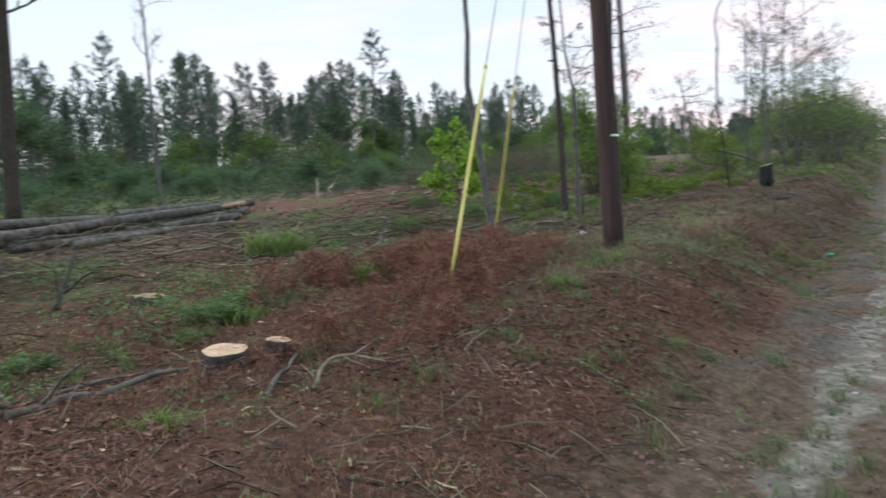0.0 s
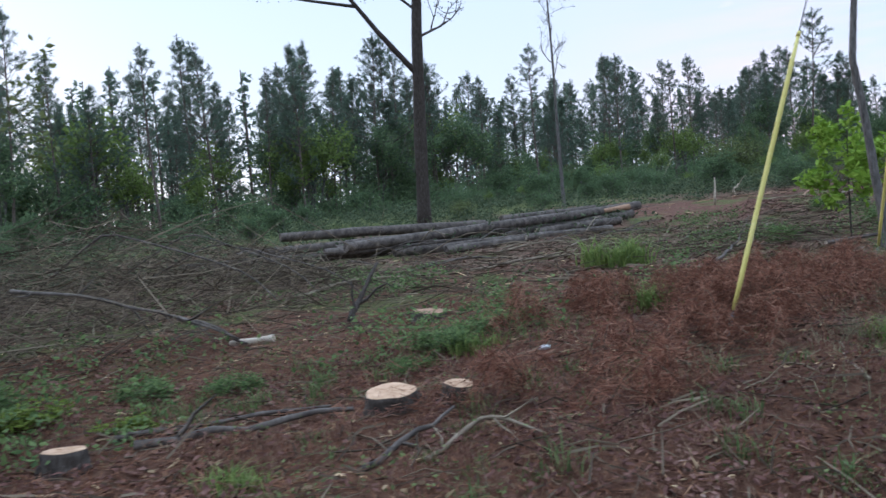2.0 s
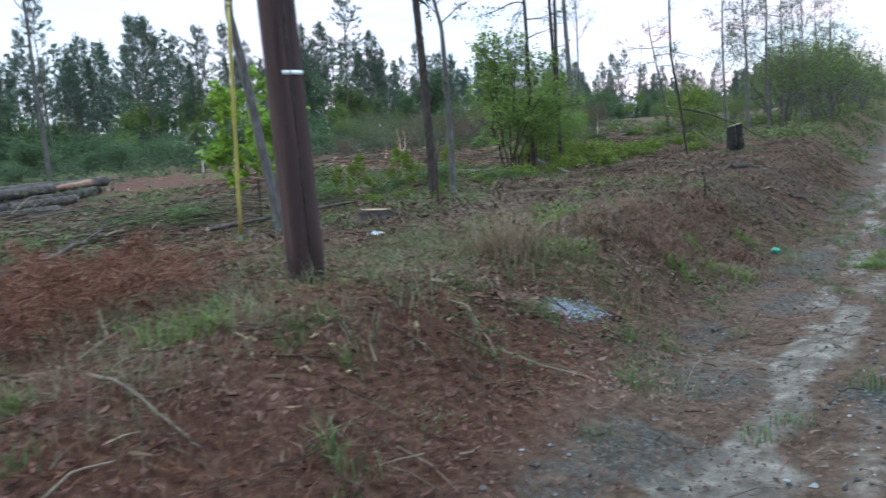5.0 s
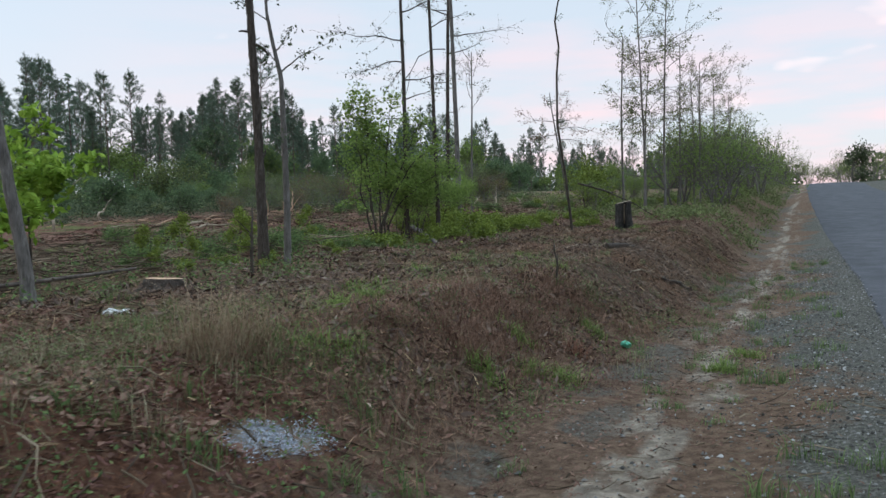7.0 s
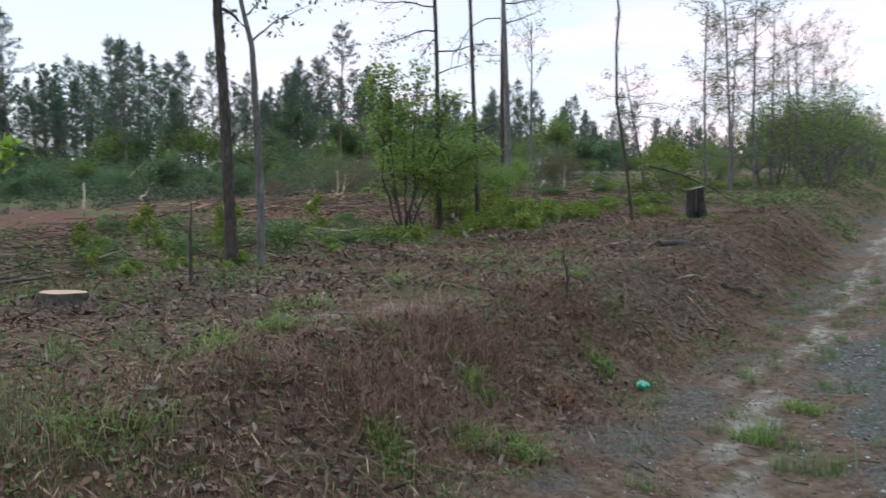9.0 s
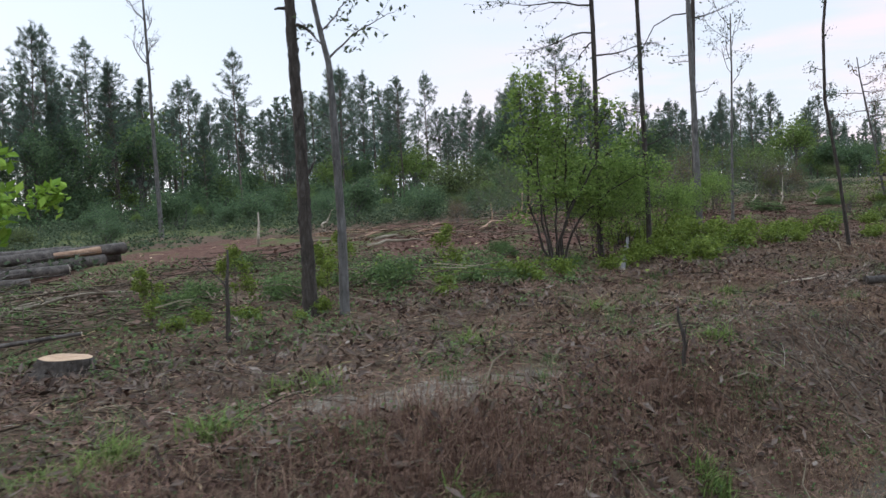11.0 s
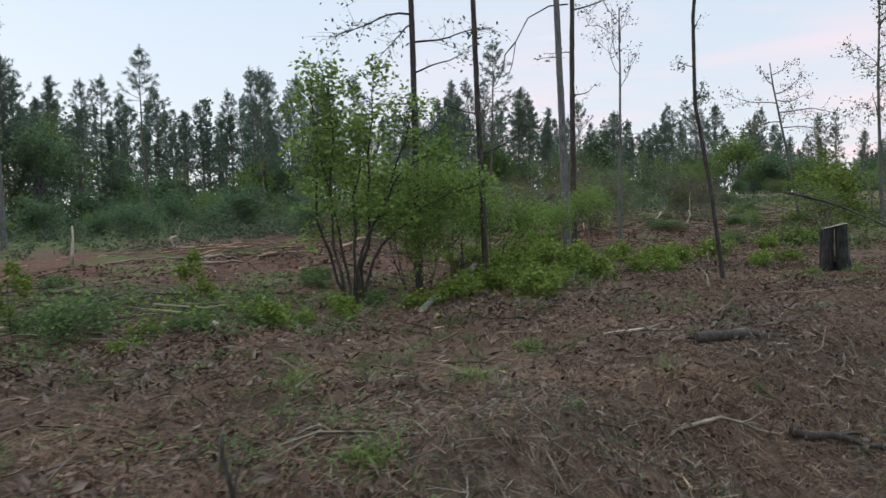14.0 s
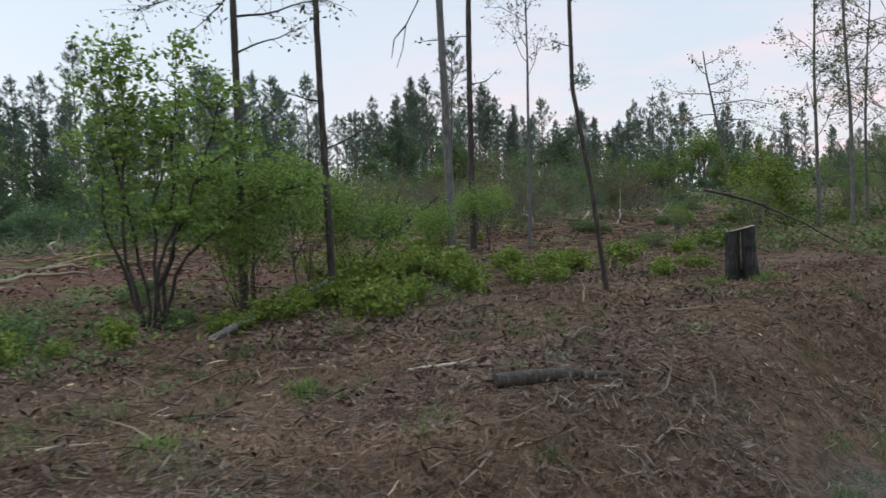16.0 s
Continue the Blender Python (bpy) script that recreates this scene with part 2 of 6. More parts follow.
DRYGRASS = scatter_mat("dry_grass", warm([(0.0, (0.085, 0.046, 0.034)), (0.5, (0.155, 0.10, 0.07)), (1.0, (0.28, 0.20, 0.135))], 1.09, 0.92), 0.85, 0.2)
PURPLEWEED = scatter_mat("dead_weed_stalks", warm([(0.0, (0.072, 0.040, 0.036)), (0.5, (0.142, 0.084, 0.072)), (1.0, (0.225, 0.15, 0.122))]), 0.85, 0.15)
GRASS = scatter_mat("grass", [(0.0, (0.085, 0.080, 0.042)), (0.5, (0.15, 0.142, 0.078)), (1.0, (0.27, 0.235, 0.15))], 0.75, 0.3)
CHIPS = scatter_mat("wood_chips", warm([(0.0, (0.10, 0.07, 0.05)), (0.6, (0.22, 0.16, 0.115)), (1.0, (0.50, 0.38, 0.27))]), 0.9)
STONES = scatter_mat("road_stones", [(0.0, (0.028, 0.026, 0.023)), (0.5, (0.085, 0.08, 0.072)), (0.85, (0.17, 0.163, 0.15)), (1.0, (0.30, 0.29, 0.275))], 0.85)
GREY_SLASH = scatter_mat("grey_slash", warm([(0.0, (0.032, 0.025, 0.021)), (0.6, (0.082, 0.064, 0.053)), (1.0, (0.18, 0.148, 0.122))]), 0.95)
GREEN_PLASTIC = surface("green_plastic", [(0.3, (0.03, 0.20, 0.12)), (0.7, (0.07, 0.31, 0.19))], 20, 3, 0.35, 0.3, 0.01)
WHITE_LITTER = surface("white_litter", [(0.3, (0.40, 0.40, 0.40)), (0.7, (0.62, 0.62, 0.62))], 14, 4, 0.5, 0.4, 0.01)


# ---- geometry helpers ----
class Geo:
    def __init__(self):
        self.v, self.f, self.n = [], [], 0

    def add(self, verts, faces):
        self.v.append(np.asarray(verts, float).reshape(-1, 3))
        self.f.extend([tuple(int(i) + self.n for i in f) for f in faces])
        self.n += len(self.v[-1])

    def tube(self, pts, radii, sides=6, cap=True, rough=0.0, rng=None):
        pts = np.asarray(pts, float)
        tan = np.gradient(pts, axis=0)
        tan /= np.linalg.norm(tan, axis=1)[:, None] + 1e-9
        ref = np.array((0.0, 0, 1)) if abs(tan[0, 2]) < 0.8 else np.array((1.0, 0, 0))
        a = np.cross(tan, ref); a /= np.linalg.norm(a, axis=1)[:, None] + 1e-9
        b = np.cross(tan, a)
        ang = np.arange(sides) * 2 * np.pi / sides
        r = np.asarray(radii, float)[:, None] * np.ones(sides)
        if rough and rng is not None:
            r = r * (1 + rough * rng.standard_normal(r.shape))
        ring = pts[:, None] + r[..., None] * (np.cos(ang)[None, :, None] * a[:, None] + np.sin(ang)[None, :, None] * b[:, None])
        k, m = len(pts), sides
        faces = [(i * m + j, i * m + (j + 1) % m, (i + 1) * m + (j + 1) % m, (i + 1) * m + j) for i in range(k - 1) for j in range(m)]
        if cap:
            faces += [tuple(range(m))[::-1], tuple((k - 1) * m + j for j in range(m))]
        self.add(ring, faces)

    def mesh(self, name, material, smooth=True):
        me = bpy.data.meshes.new(name)
        v = np.concatenate(self.v) if self.v else np.zeros((0, 3))
        me.from_pydata(v.tolist(), [], self.f)
        if smooth:
            me.polygons.foreach_set("use_smooth", [True] * len(me.polygons))
        me.materials.append(material)
        me.update()
        return me


def fast_mesh(name, verts, quads, material, smooth=False):
    """A mesh from arrays, all faces with the same number of corners."""
    me = bpy.data.meshes.new(name)
    verts, quads = np.asarray(verts, np.float32).reshape(-1, 3), np.asarray(quads, np.int32)
    k = quads.shape[1]
    me.vertices.add(len(verts)); me.vertices.foreach_set("co", verts.ravel())
    me.loops.add(quads.size); me.loops.foreach_set("vertex_index", quads.ravel())
    me.polygons.add(len(quads))
    me.polygons.foreach_set("loop_start", np.arange(0, quads.size, k, dtype=np.int32))
    me.polygons.foreach_set("loop_total", np.full(len(quads), k, np.int32))
    me.polygons.foreach_set("use_smooth", np.full(len(quads), smooth))
    me.update(calc_edges=True)
    me.materials.append(material)
    return me


def part_of(name, me, parent, label=""):
    ob = new(name, me)
    ob.parent = parent
    return tagged(ob, label)


def unit(a):
    return a / (np.linalg.norm(a, axis=-1, keepdims=True) + 1e-9)


def leaf_cards(centres, size, rng, aspect=0.55, droop=0.0, up=0.3):
    """Folded leaves, two triangles each, at the given places."""
    n = len(centres)
    axis = rng.standard_normal((n, 3)); axis[:, 2] = axis[:, 2] * 0.6 - droop
    axis = unit(axis)
    side = unit(np.cross(axis, rng.standard_normal((n, 3)) * (1 - up) + np.array((0, 0, up))))
    nor = np.cross(axis, side)
    s = size * rng.uniform(0.6, 1.35, (n, 1))
    w = s * aspect * 0.5
    c = np.asarray(centres)
    v = np.stack([c - axis * s * 0.5, c + side * w + nor * w * 0.35, c + axis * s * 0.5, c - side * w + nor * w * 0.35], 1)
    i = np.arange(n)[:, None] * 4
    return v.reshape(-1, 3), np.concatenate([i + (0, 1, 2), i + (0, 2, 3)])


def value_noise(x, y, scale, seed):
    """Smooth noise in 0..1 over the plan."""
    x, y = np.asarray(x, float) * scale, np.asarray(y, float) * scale
    i, j = np.floor(x), np.floor(y)
    fx, fy = x - i, y - j
    fx, fy = fx * fx * (3 - 2 * fx), fy * fy * (3 - 2 * fy)

    def h(a, b):
        s = np.sin(a * 127.1 + b * 311.7 + seed * 74.7) * 43758.5453
        return s - np.floor(s)

    return (h(i, j) * (1 - fx) + h(i + 1, j) * fx) * (1 - fy) + (h(i, j + 1) * (1 - fx) + h(i + 1, j + 1) * fx) * fy


# ---- the lie of the land: u runs along the road, v away from it ----
C_RD, S_RD = math.cos(radians(6.5)), math.sin(radians(6.5))


def to_uv(x, y):
    return x * C_RD + y * S_RD, y * C_RD - x * S_RD


def from_uv(u, v):
    return u * C_RD - v * S_RD, u * S_RD + v * C_RD


def step(a, b, t):
    t = np.clip((t - a) / (b - a), 0, 1)
    return t * t * (3 - 2 * t)


def land(x, y, detail=True):
    x, y = np.asarray(x, float), np.asarray(y, float)
    u, v = to_uv(x, y)
    rut = np.interp(u, [-40, 0, 5, 9, 13, 17, 21, 30, 45, 66, 95, 200, 500], [0.3, 0.1, 0.0, -0.05, -0.12, -0.28, -0.36, -0.3, 0.15, 1.5, 3.45, 3.6, 4])
    top = np.interp(u, [-40, 0, 3, 6, 8.8, 12, 18, 24, 32, 45, 66, 95, 200], [0.50, 0.43, 0.47, 0.64, 0.78, 0.68, 0.62, 0.6, 0.92, 1.5, 2.3, 3.3, 3.6])
    back = np.interp(u, [-40, 0, 6, 12, 18], [0.5, 0.48, 0.52, 0.60, 0.62])
    top = np.where(u < 18, top + (back - top) * step(3.0, 7.5, v), top)
    slope = np.interp(u, [0, 10, 16, 24, 45, 80], [0.0, 0.002, 0.043, 0.072, 0.05, 0.02])
    far = np.interp(u, [0, 10, 14, 17, 20, 24, 45, 80], [0.0, 0.002, -0.02, -0.02, 0.03, 0.06, 0.045, 0.02])
    top = top + slope * np.clip(v - 2.5, 0, 5.5) + far * np.clip(v - 8, 0, 4) + 0.008 * np.clip(v - 12, 0, 6) + 0.02 * np.clip(v - 18, 0, 40)
    foot = np.interp(u, [10, 13, 17, 21, 26], [-1.3, -0.7, -0.8, -1.0, -1.2])
    z = rut + (top - rut) * step(foot, 0.9, v)
    z = z + 0.12 * step(-2.2, -3.4, v) + 0.25 * step(-14, -20, v)
    rough = step(-2.4, -0.5, v) * step(60, 30, u) * step(40, 20, v)
    z = z + 0.045 * np.exp(-((x - 2.95) / 0.8) ** 2 - ((y - 2.75) / 0.55) ** 2) + 0.025 * np.exp(-((x - 0.85) / 0.5) ** 2 - ((y - 2.65) / 0.4) ** 2)      # litter heaped against the stumps
    if detail:
        z = z + rough * (0.16 * (value_noise(x, y, 0.45, 1) - 0.5) + 0.10 * (value_noise(x, y, 1.3, 2) - 0.5) + 0.05 * (value_noise(x, y, 4.0, 3) - 0.5))
        z = z + (1 - rough) * step(-3.3, -1.5, v) * 0.03 * (value_noise(x, y, 2.5, 4) - 0.5)
        z = z + step(-3.3, -2.0, v) * step(0.3, -1.0, v) * 0.05 * (value_noise(x * 0.7, y * 2.2, 2.5, 5) - 0.5)
    return z


def zat(x, y):
    return float(land(x, y))

# ---- ground and road ----
def steps_of(*pieces):
    return np.unique(np.concatenate([np.arange(a, b, s) for a, b, s in pieces]).round(4))


GX = steps_of((-900, -100, 80), (-100, -20, 8), (-20, -4, 1), (-4, 34, 0.14), (34, 60, 0.6), (60, 140, 3), (140, 1000, 60))
GY = steps_of((-900, -100, 80), (-100, -20, 8), (-20, -5, 1), (-5, 14, 0.12), (14, 34, 0.5), (34, 110, 3), (110, 1000, 60))
gx, gy = np.meshgrid(GX, GY)
gz = land(gx, gy)
gu, gv = to_uv(gx, gy)
rb = np.interp(gu, [-120, 28, 45, 65, 87, 124], [0, 0, 0.55, 1.2, 1.7, 2.4])
gz = gz - 0.06 * step(-3.75, -4.0, gv - rb) * step(-9.9, -9.65, gv - rb)          # bed of the road
nx, ny = len(GX), len(GY)
ii = (np.arange(ny - 1)[:, None] * nx + np.arange(nx - 1)).ravel()
ground_me = fast_mesh("ground", np.stack([gx, gy, gz], -1), np.stack([ii, ii + 1, ii + nx + 1, ii + nx], 1), None, True)
ground_me.materials.clear()

wob = value_noise(gx, gy, 0.8, 11) - 0.5
fine = value_noise(gx, gy, 2.6, 12) - 0.5
ZONES = {
    "gravel": step(-2.0, -3.3, gv + 1.6 * wob + 1.2 * fine) * step(-11.5, -10.6, gv) * step(-3, 6, gu) + 0.6 * step(-1.9, -1.3, gv) * step(-0.2, -0.9, gv + 0.8 * wob) * step(0.4, 0.6, value_noise(gx, gy, 1.6, 15)) * step(2, 6, gu),
    "sand": np.clip(step(-2.7, -2.1, gv + 0.5 * fine) * step(-1.0, -1.6, gv + 0.9 * wob + 0.9 * fine) * (0.05 + 0.42 * step(0.45, 0.68, value_noise(gu * 0.9, gv * 4.5, 1.0, 13))) + (0.55 + 0.50 * step(14.5, 12.0, gu)) * step(0.30, 0.05, np.abs(gv + np.interp(gu, [7, 8.5, 10, 12, 14, 18, 21], [1.5, 1.58, 1.72, 1.80, 1.84, 1.8, 1.65]) + 0.25 * wob + 0.4 * fine)) * step(0.25, 0.5, value_noise(gu * 0.5, gv * 3.0, 2.2, 14) + 0.25 * step(15, 11, gu)) + 0.9 * step(1.1, 0.3, ((gx - 10.6) / 0.42) ** 2 + ((gy - 1.12) / 0.16) ** 2 + wob) + 0.7 * step(0.6, -0.2, ((gx - 15.9) / 1.6) ** 2 + ((gy - 3.2) / 0.42) ** 2 - 0.7 + 1.5 * wob + fine), 0, 1),
    "needles": step(13.5, 9.0, gu + 3 * wob) * step(-0.9, 0.0, gv + wob) * step(13, 8, gv + 6 * wob),
    "clay": np.maximum(step(1.15, 0.7, ((gx - 27) / 11) ** 2 + ((gy - 18.8) / 7.0) ** 2 + wob), 0.75 * step(1.1, 0.6, ((gx - 38) / 9) ** 2 + ((gy - 15) / 4.5) ** 2 + 1.4 * wob)),
    "green": np.clip(step(0.05, 0.3, wob + 0.4 * fine) * step(2, 9, gv), 0, 1) * 0.7 + 0.8 * step(24, 34, gv),
}
for key, val in ZONES.items():
    at = ground_me.attributes.new(key, "FLOAT", "POINT")
    at.data.foreach_set("value", np.asarray(val, np.float32).ravel())

SOIL, sn, sl, sb = nodes_of("forest_soil", 1.0)
sb.inputs["Specular IOR Level"].default_value = 0.04


def soil_ramp(scale, stops, detail=8, earth=True):
    t = noise_tex(sn, sl, scale, detail, None, 0.72)
    r = ramp(sn, warm(stops, 1.05, 0.86) if earth else stops)
    sl.new(t.outputs["Fac"], r.inputs[0])
    return r.outputs[0], t.outputs["Fac"]


base_col, base_fac = soil_ramp(9.0, [(0.3, (0.045, 0.029, 0.022)), (0.5, (0.098, 0.066, 0.052)), (0.7, (0.17, 0.12, 0.095))])
layers = [("needles", 14.0, [(0.3, (0.042, 0.021, 0.016)), (0.5, (0.092, 0.048, 0.036)), (0.72, (0.17, 0.102, 0.078))]),
          ("clay", 5.0, [(0.3, (0.056, 0.027, 0.019)), (0.5, (0.108, 0.055, 0.039)), (0.72, (0.175, 0.098, 0.072))]),
          ("green", 6.0, [(0.3, (0.04, 0.05, 0.022)), (0.5, (0.075, 0.088, 0.036)), (0.72, (0.13, 0.135, 0.062))]),
          ("sand", 6.0, [(0.3, (0.085, 0.066, 0.05)), (0.5, (0.175, 0.142, 0.110)), (0.70, (0.36, 0.30, 0.235))]),
          ("gravel", 28.0, [(0.34, (0.032, 0.029, 0.023)), (0.5, (0.075, 0.070, 0.058)), (0.68, (0.165, 0.157, 0.137))])]
col = base_col
for key, scale, stops in layers:
    c2, _ = soil_ramp(scale, stops, 8, key in ("needles", "green"))
    at = sn.new("ShaderNodeAttribute"); at.attribute_name = key
    brk = noise_tex(sn, sl, 7.0, 6, None, 0.7)
    k1 = sn.new("ShaderNodeMath"); k1.operation = "MULTIPLY_ADD"; k1.inputs[1].default_value, k1.inputs[2].default_value = 2.4, -1.2
    k2 = sn.new("ShaderNodeMath"); k2.operation = "MULTIPLY_ADD"; k2.inputs[1].default_value = 2.0; k2.use_clamp = True
    k3 = sn.new("ShaderNodeMath"); k3.operation = "SUBTRACT"; k3.inputs[1].default_value = 0.5
    sl.new(brk.outputs["Fac"], k1.inputs[0]); sl.new(at.outputs["Fac"], k2.inputs[0])
    sl.new(k1.outputs[0], k3.inputs[0]); sl.new(k3.outputs[0], k2.inputs[2])
    mx = sn.new("ShaderNodeMix"); mx.data_type = "RGBA"
    sl.new(k2.outputs[0], mx.inputs["Factor"]); sl.new(col, mx.inputs["A"]); sl.new(c2, mx.inputs["B"])
    col = mx.outputs["Result"]
sl.new(col, sb.inputs["Base Color"])
_, tiny = soil_ramp(38.0, [(0.3, (0, 0, 0)), (0.7, (1, 1, 1))])
bmp = sn.new("ShaderNodeBump"); bmp.inputs["Strength"].default_value, bmp.inputs["Distance"].default_value = 0.9, 0.035
sl.new(tiny, bmp.inputs["Height"]); sl.new(bmp.outputs[0], sb.inputs["Normal"])
ground_me.materials.append(SOIL)
ground = tagged(new("ground", ground_me), "cleared forest soil with red pine straw and leaf litter", "ground", kind="structure")

ru = steps_of((-120, 0, 4), (0, 60, 1), (60, 124, 4))
rv = np.array([-10.06, -10.0, -8.4, -6.8, -5.2, -3.92, -3.82])
rz = np.array([-0.05, 0.03, 0.07, 0.10, 0.07, 0.03, -0.05])
RU, RV = np.meshgrid(ru, rv)
edge = 0.07 * (value_noise(RU, RV * 0, 0.9, 21) - 0.5) * (RV > -4)
bend = np.interp(RU, [-120, 28, 45, 65, 87, 124], [0, 0, 0.55, 1.2, 1.7, 2.4])          # the road turns a little towards the wood
rx, ry = from_uv(RU, RV + edge + bend)
rc = land(*from_uv(RU, -3.9 + bend), False)
jj = (np.arange(len(rv) - 1)[:, None] * len(ru) + np.arange(len(ru) - 1)).ravel()
road_me = fast_mesh("road", np.stack([rx, ry, rc + rz[:, None]], -1), np.stack([jj, jj + 1, jj + len(ru) + 1, jj + len(ru)], 1), ASPHALT, True)
tagged(new("road", road_me), "grey asphalt country road without markings", "road", kind="structure")


# ---- trees ----
def wander(p, d, length, k, rng, bend=0.15, lift=0.0):
    pts, d = [np.array(p, float)], np.array(d, float)
    for _ in range(k):
        d = unit(d + rng.standard_normal(3) * bend + np.array((0, 0, lift)))
        pts.append(pts[-1] + d * length / k)
    return np.array(pts), d


def pine_meshes(seed, h, start=0.38, width=0.15, full=1.0):
    """Trunk with whorled limbs that turn up at their ends, each with brushes of needles on its side shoots."""
    rng = np.random.default_rng(seed)
    wood, brush = Geo(), []
    pts, _ = wander((0, 0, -0.3), (0, 0, 1), h + 0.3, 9, rng, 0.016)
    wood.tube(pts, np.linspace(0.0062 * h + 0.02, 0.02, 10), 7)

    def on_trunk(z):
        k = np.interp(z, pts[:, 2], np.arange(10))
        return pts[int(k)] + (pts[min(9, int(k) + 1)] - pts[int(k)]) * (k - int(k))

    for z in rng.uniform(0.12 * h, start * h, 5):                    # dead stubs under the crown
        a = rng.uniform(0, 2 * np.pi)
        stub, _ = wander(on_trunk(z), (np.cos(a), np.sin(a), 0.1), rng.uniform(0.3, 1.2), 3, rng, 0.2)
        wood.tube(stub, np.linspace(0.02, 0.006, 4), 3, False)
    lop = rng.uniform(0, 2 * np.pi)
    z = start * h
    while z < h * 0.97:
        f = (z - start * h) / (h * (1 - start))
        reach = h * width * (1 - f) ** 0.95 * (0.55 + 0.45 * min(1, f * 5)) * rng.uniform(0.65, 1.2) + 0.012 * h
        a0 = rng.uniform(0, 2 * np.pi)
        for j in range(5):
            a = a0 + j * 1.257 + rng.normal(0, 0.25)
            if rng.random() > full * (0.50 + 0.34 * f):
                continue
            ln = reach * rng.uniform(0.55, 1.15) * (1 + 0.3 * np.cos(a - lop))
            at = on_trunk(z + rng.normal(0, 0.008 * h))
            limb, _ = wander(at, (np.cos(a), np.sin(a), 0.05 + 0.7 * f + rng.normal(0, 0.12)), ln, 4, rng, 0.13, 0.16)
            wood.tube(limb, np.linspace(0.024 + 0.007 * ln, 0.008, 5), 3, False)
            brush.append((limb[-1], unit(limb[-1] - limb[-2] + np.array((0, 0, 0.15)))))
            for s_ in np.arange(0.38, 0.98, 0.30 / max(ln, 0.35)):
                q = s_ * 4
                c = limb[int(q)] + (limb[int(q) + 1] - limb[int(q)]) * (q - int(q))
                d = unit(unit(limb[-1] - limb[0]) + rng.standard_normal(3) * 0.75 + np.array((0, 0, 0.35)))
                sl_ = rng.uniform(0.15, 0.5) * min(1.0, 0.5 + ln * 0.35)
                wood.tube(np.array([c, c + d * sl_]), [0.009, 0.006], 3, False)
                brush.append((c + d * sl_, d))
        z += h * rng.uniform(0.024, 0.052) * (1.1 - 0.55 * f)
    for e in range(3):
        brush.append((pts[-1] - (0, 0, 0.35 * e), np.array((0, 0, 1.0))))
    bc, bd = np.array([p for p, _ in brush]), np.array([d for _, d in brush])
    n, k = len(bc), 19
    along = rng.uniform(-0.26, 0.06, (n, k, 1))
    d = unit(bd[:, None] * rng.uniform(0.1, 1.3, (n, k, 1)) + unit(rng.standard_normal((n, k, 3))))
    side = unit(np.cross(d, rng.standard_normal((n, k, 3)))) * 0.03
    ln = rng.uniform(0.2, 0.4, (n, k, 1))
    c = bc[:, None] + bd[:, None] * along
    v = np.stack([c - side * 0.4, c + d * ln * 0.6 + side, c + d * ln, c + side * 0.5 + d * ln * 0.1], 2).reshape(-1, 3)
    i = np.arange(n * k)[:, None] * 4
    return wood.mesh("pine_trunk", BARK_PINE), fast_mesh("pine_needles", v, np.concatenate([i + (0, 1, 2), i + (0, 2, 3)]), NEEDLES)


def grow(wood, leaves, p, d, ln, r, depth, rng, spread, lift, kids, bend):
    pts, d2 = wander(p, d, ln, 4, rng, bend, lift)
    wood.tube(pts, np.linspace(r, r * 0.55, 5), 6 if r > 0.03 else (4 if r > 0.01 else 3), depth == 0)
    if depth == 0:
        for s in np.linspace(0.15, 1.0, 6):
            q = s * 4
            leaves.append(pts[min(3, int(q))] + (pts[min(4, int(q) + 1)] - pts[min(3, int(q))]) * (q - int(q)))
        return
    for k in range(kids):
        s = rng.uniform(0.35, 1.0) if k else 1.0
        q = s * 4
        at = pts[min(3, int(q))] + (pts[min(4, int(q) + 1)] - pts[min(3, int(q))]) * (q - int(q))
        nd = unit(d2 + rng.standard_normal(3) * spread)
        grow(wood, leaves, at, nd, ln * rng.uniform(0.5, 0.8), r * 0.55, depth - 1, rng, spread, lift, kids, bend)


def leafy_meshes(seed, h, stems, leaf, per_spot, leaf_mat, bark=None, spread=0.55, depth=3, kids=3, fan=0.35, first=0.42, aspect=0.55, scatter=0.10, droop=0.1, r0=None, bare=0.03):
    """A branched plant, with leaves set along its twigs."""
    rng = np.random.default_rng(seed)
    wood, spots = Geo(), []
    for _ in range(stems):
        a = rng.uniform(0, 2 * np.pi)
        d = unit(np.array((np.cos(a) * fan, np.sin(a) * fan, 1.0)) * (1, 1, rng.uniform(0.8, 1.2)))
        o = np.array((np.cos(a), np.sin(a), 0)) * 0.06 * h * (stems > 1) * rng.random() + np.array((0, 0, -0.08))
        grow(wood, spots, o, d, h * first * rng.uniform(0.8, 1.1), (r0 or 0.012 * h) * rng.uniform(0.7, 1.1), depth, rng, spread, 0.03, kids, 0.13)
    sp = np.array(spots)
    c = np.repeat(sp, per_spot, 0) + rng.standard_normal((len(sp) * per_spot, 3)) * scatter
    c = c[c[:, 2] > bare + 0.25 * rng.standard_normal(len(c)) * (bare > 0.1)]
    v, f = leaf_cards(c, leaf, rng, aspect, droop)
    return wood.mesh("branches", bark or BARK_GREY), fast_mesh("leaves", v, f, leaf_mat)


def plant(name, meshes, x, y, label, category, group="", scale=1.0, turn=0.0, sink=0.0, parts=("trunk", "crown"), kind=""):
    top = tagged(new(name), label, category, group, kind)
    top.matrix_basis = Matrix.LocRotScale((x, y, zat(x, y) - sink), Euler((0, 0, turn)), None)
    top.scale = (scale,) * 3
    for n, me in zip(parts, meshes):
        part_of(n, me, top)
    return top


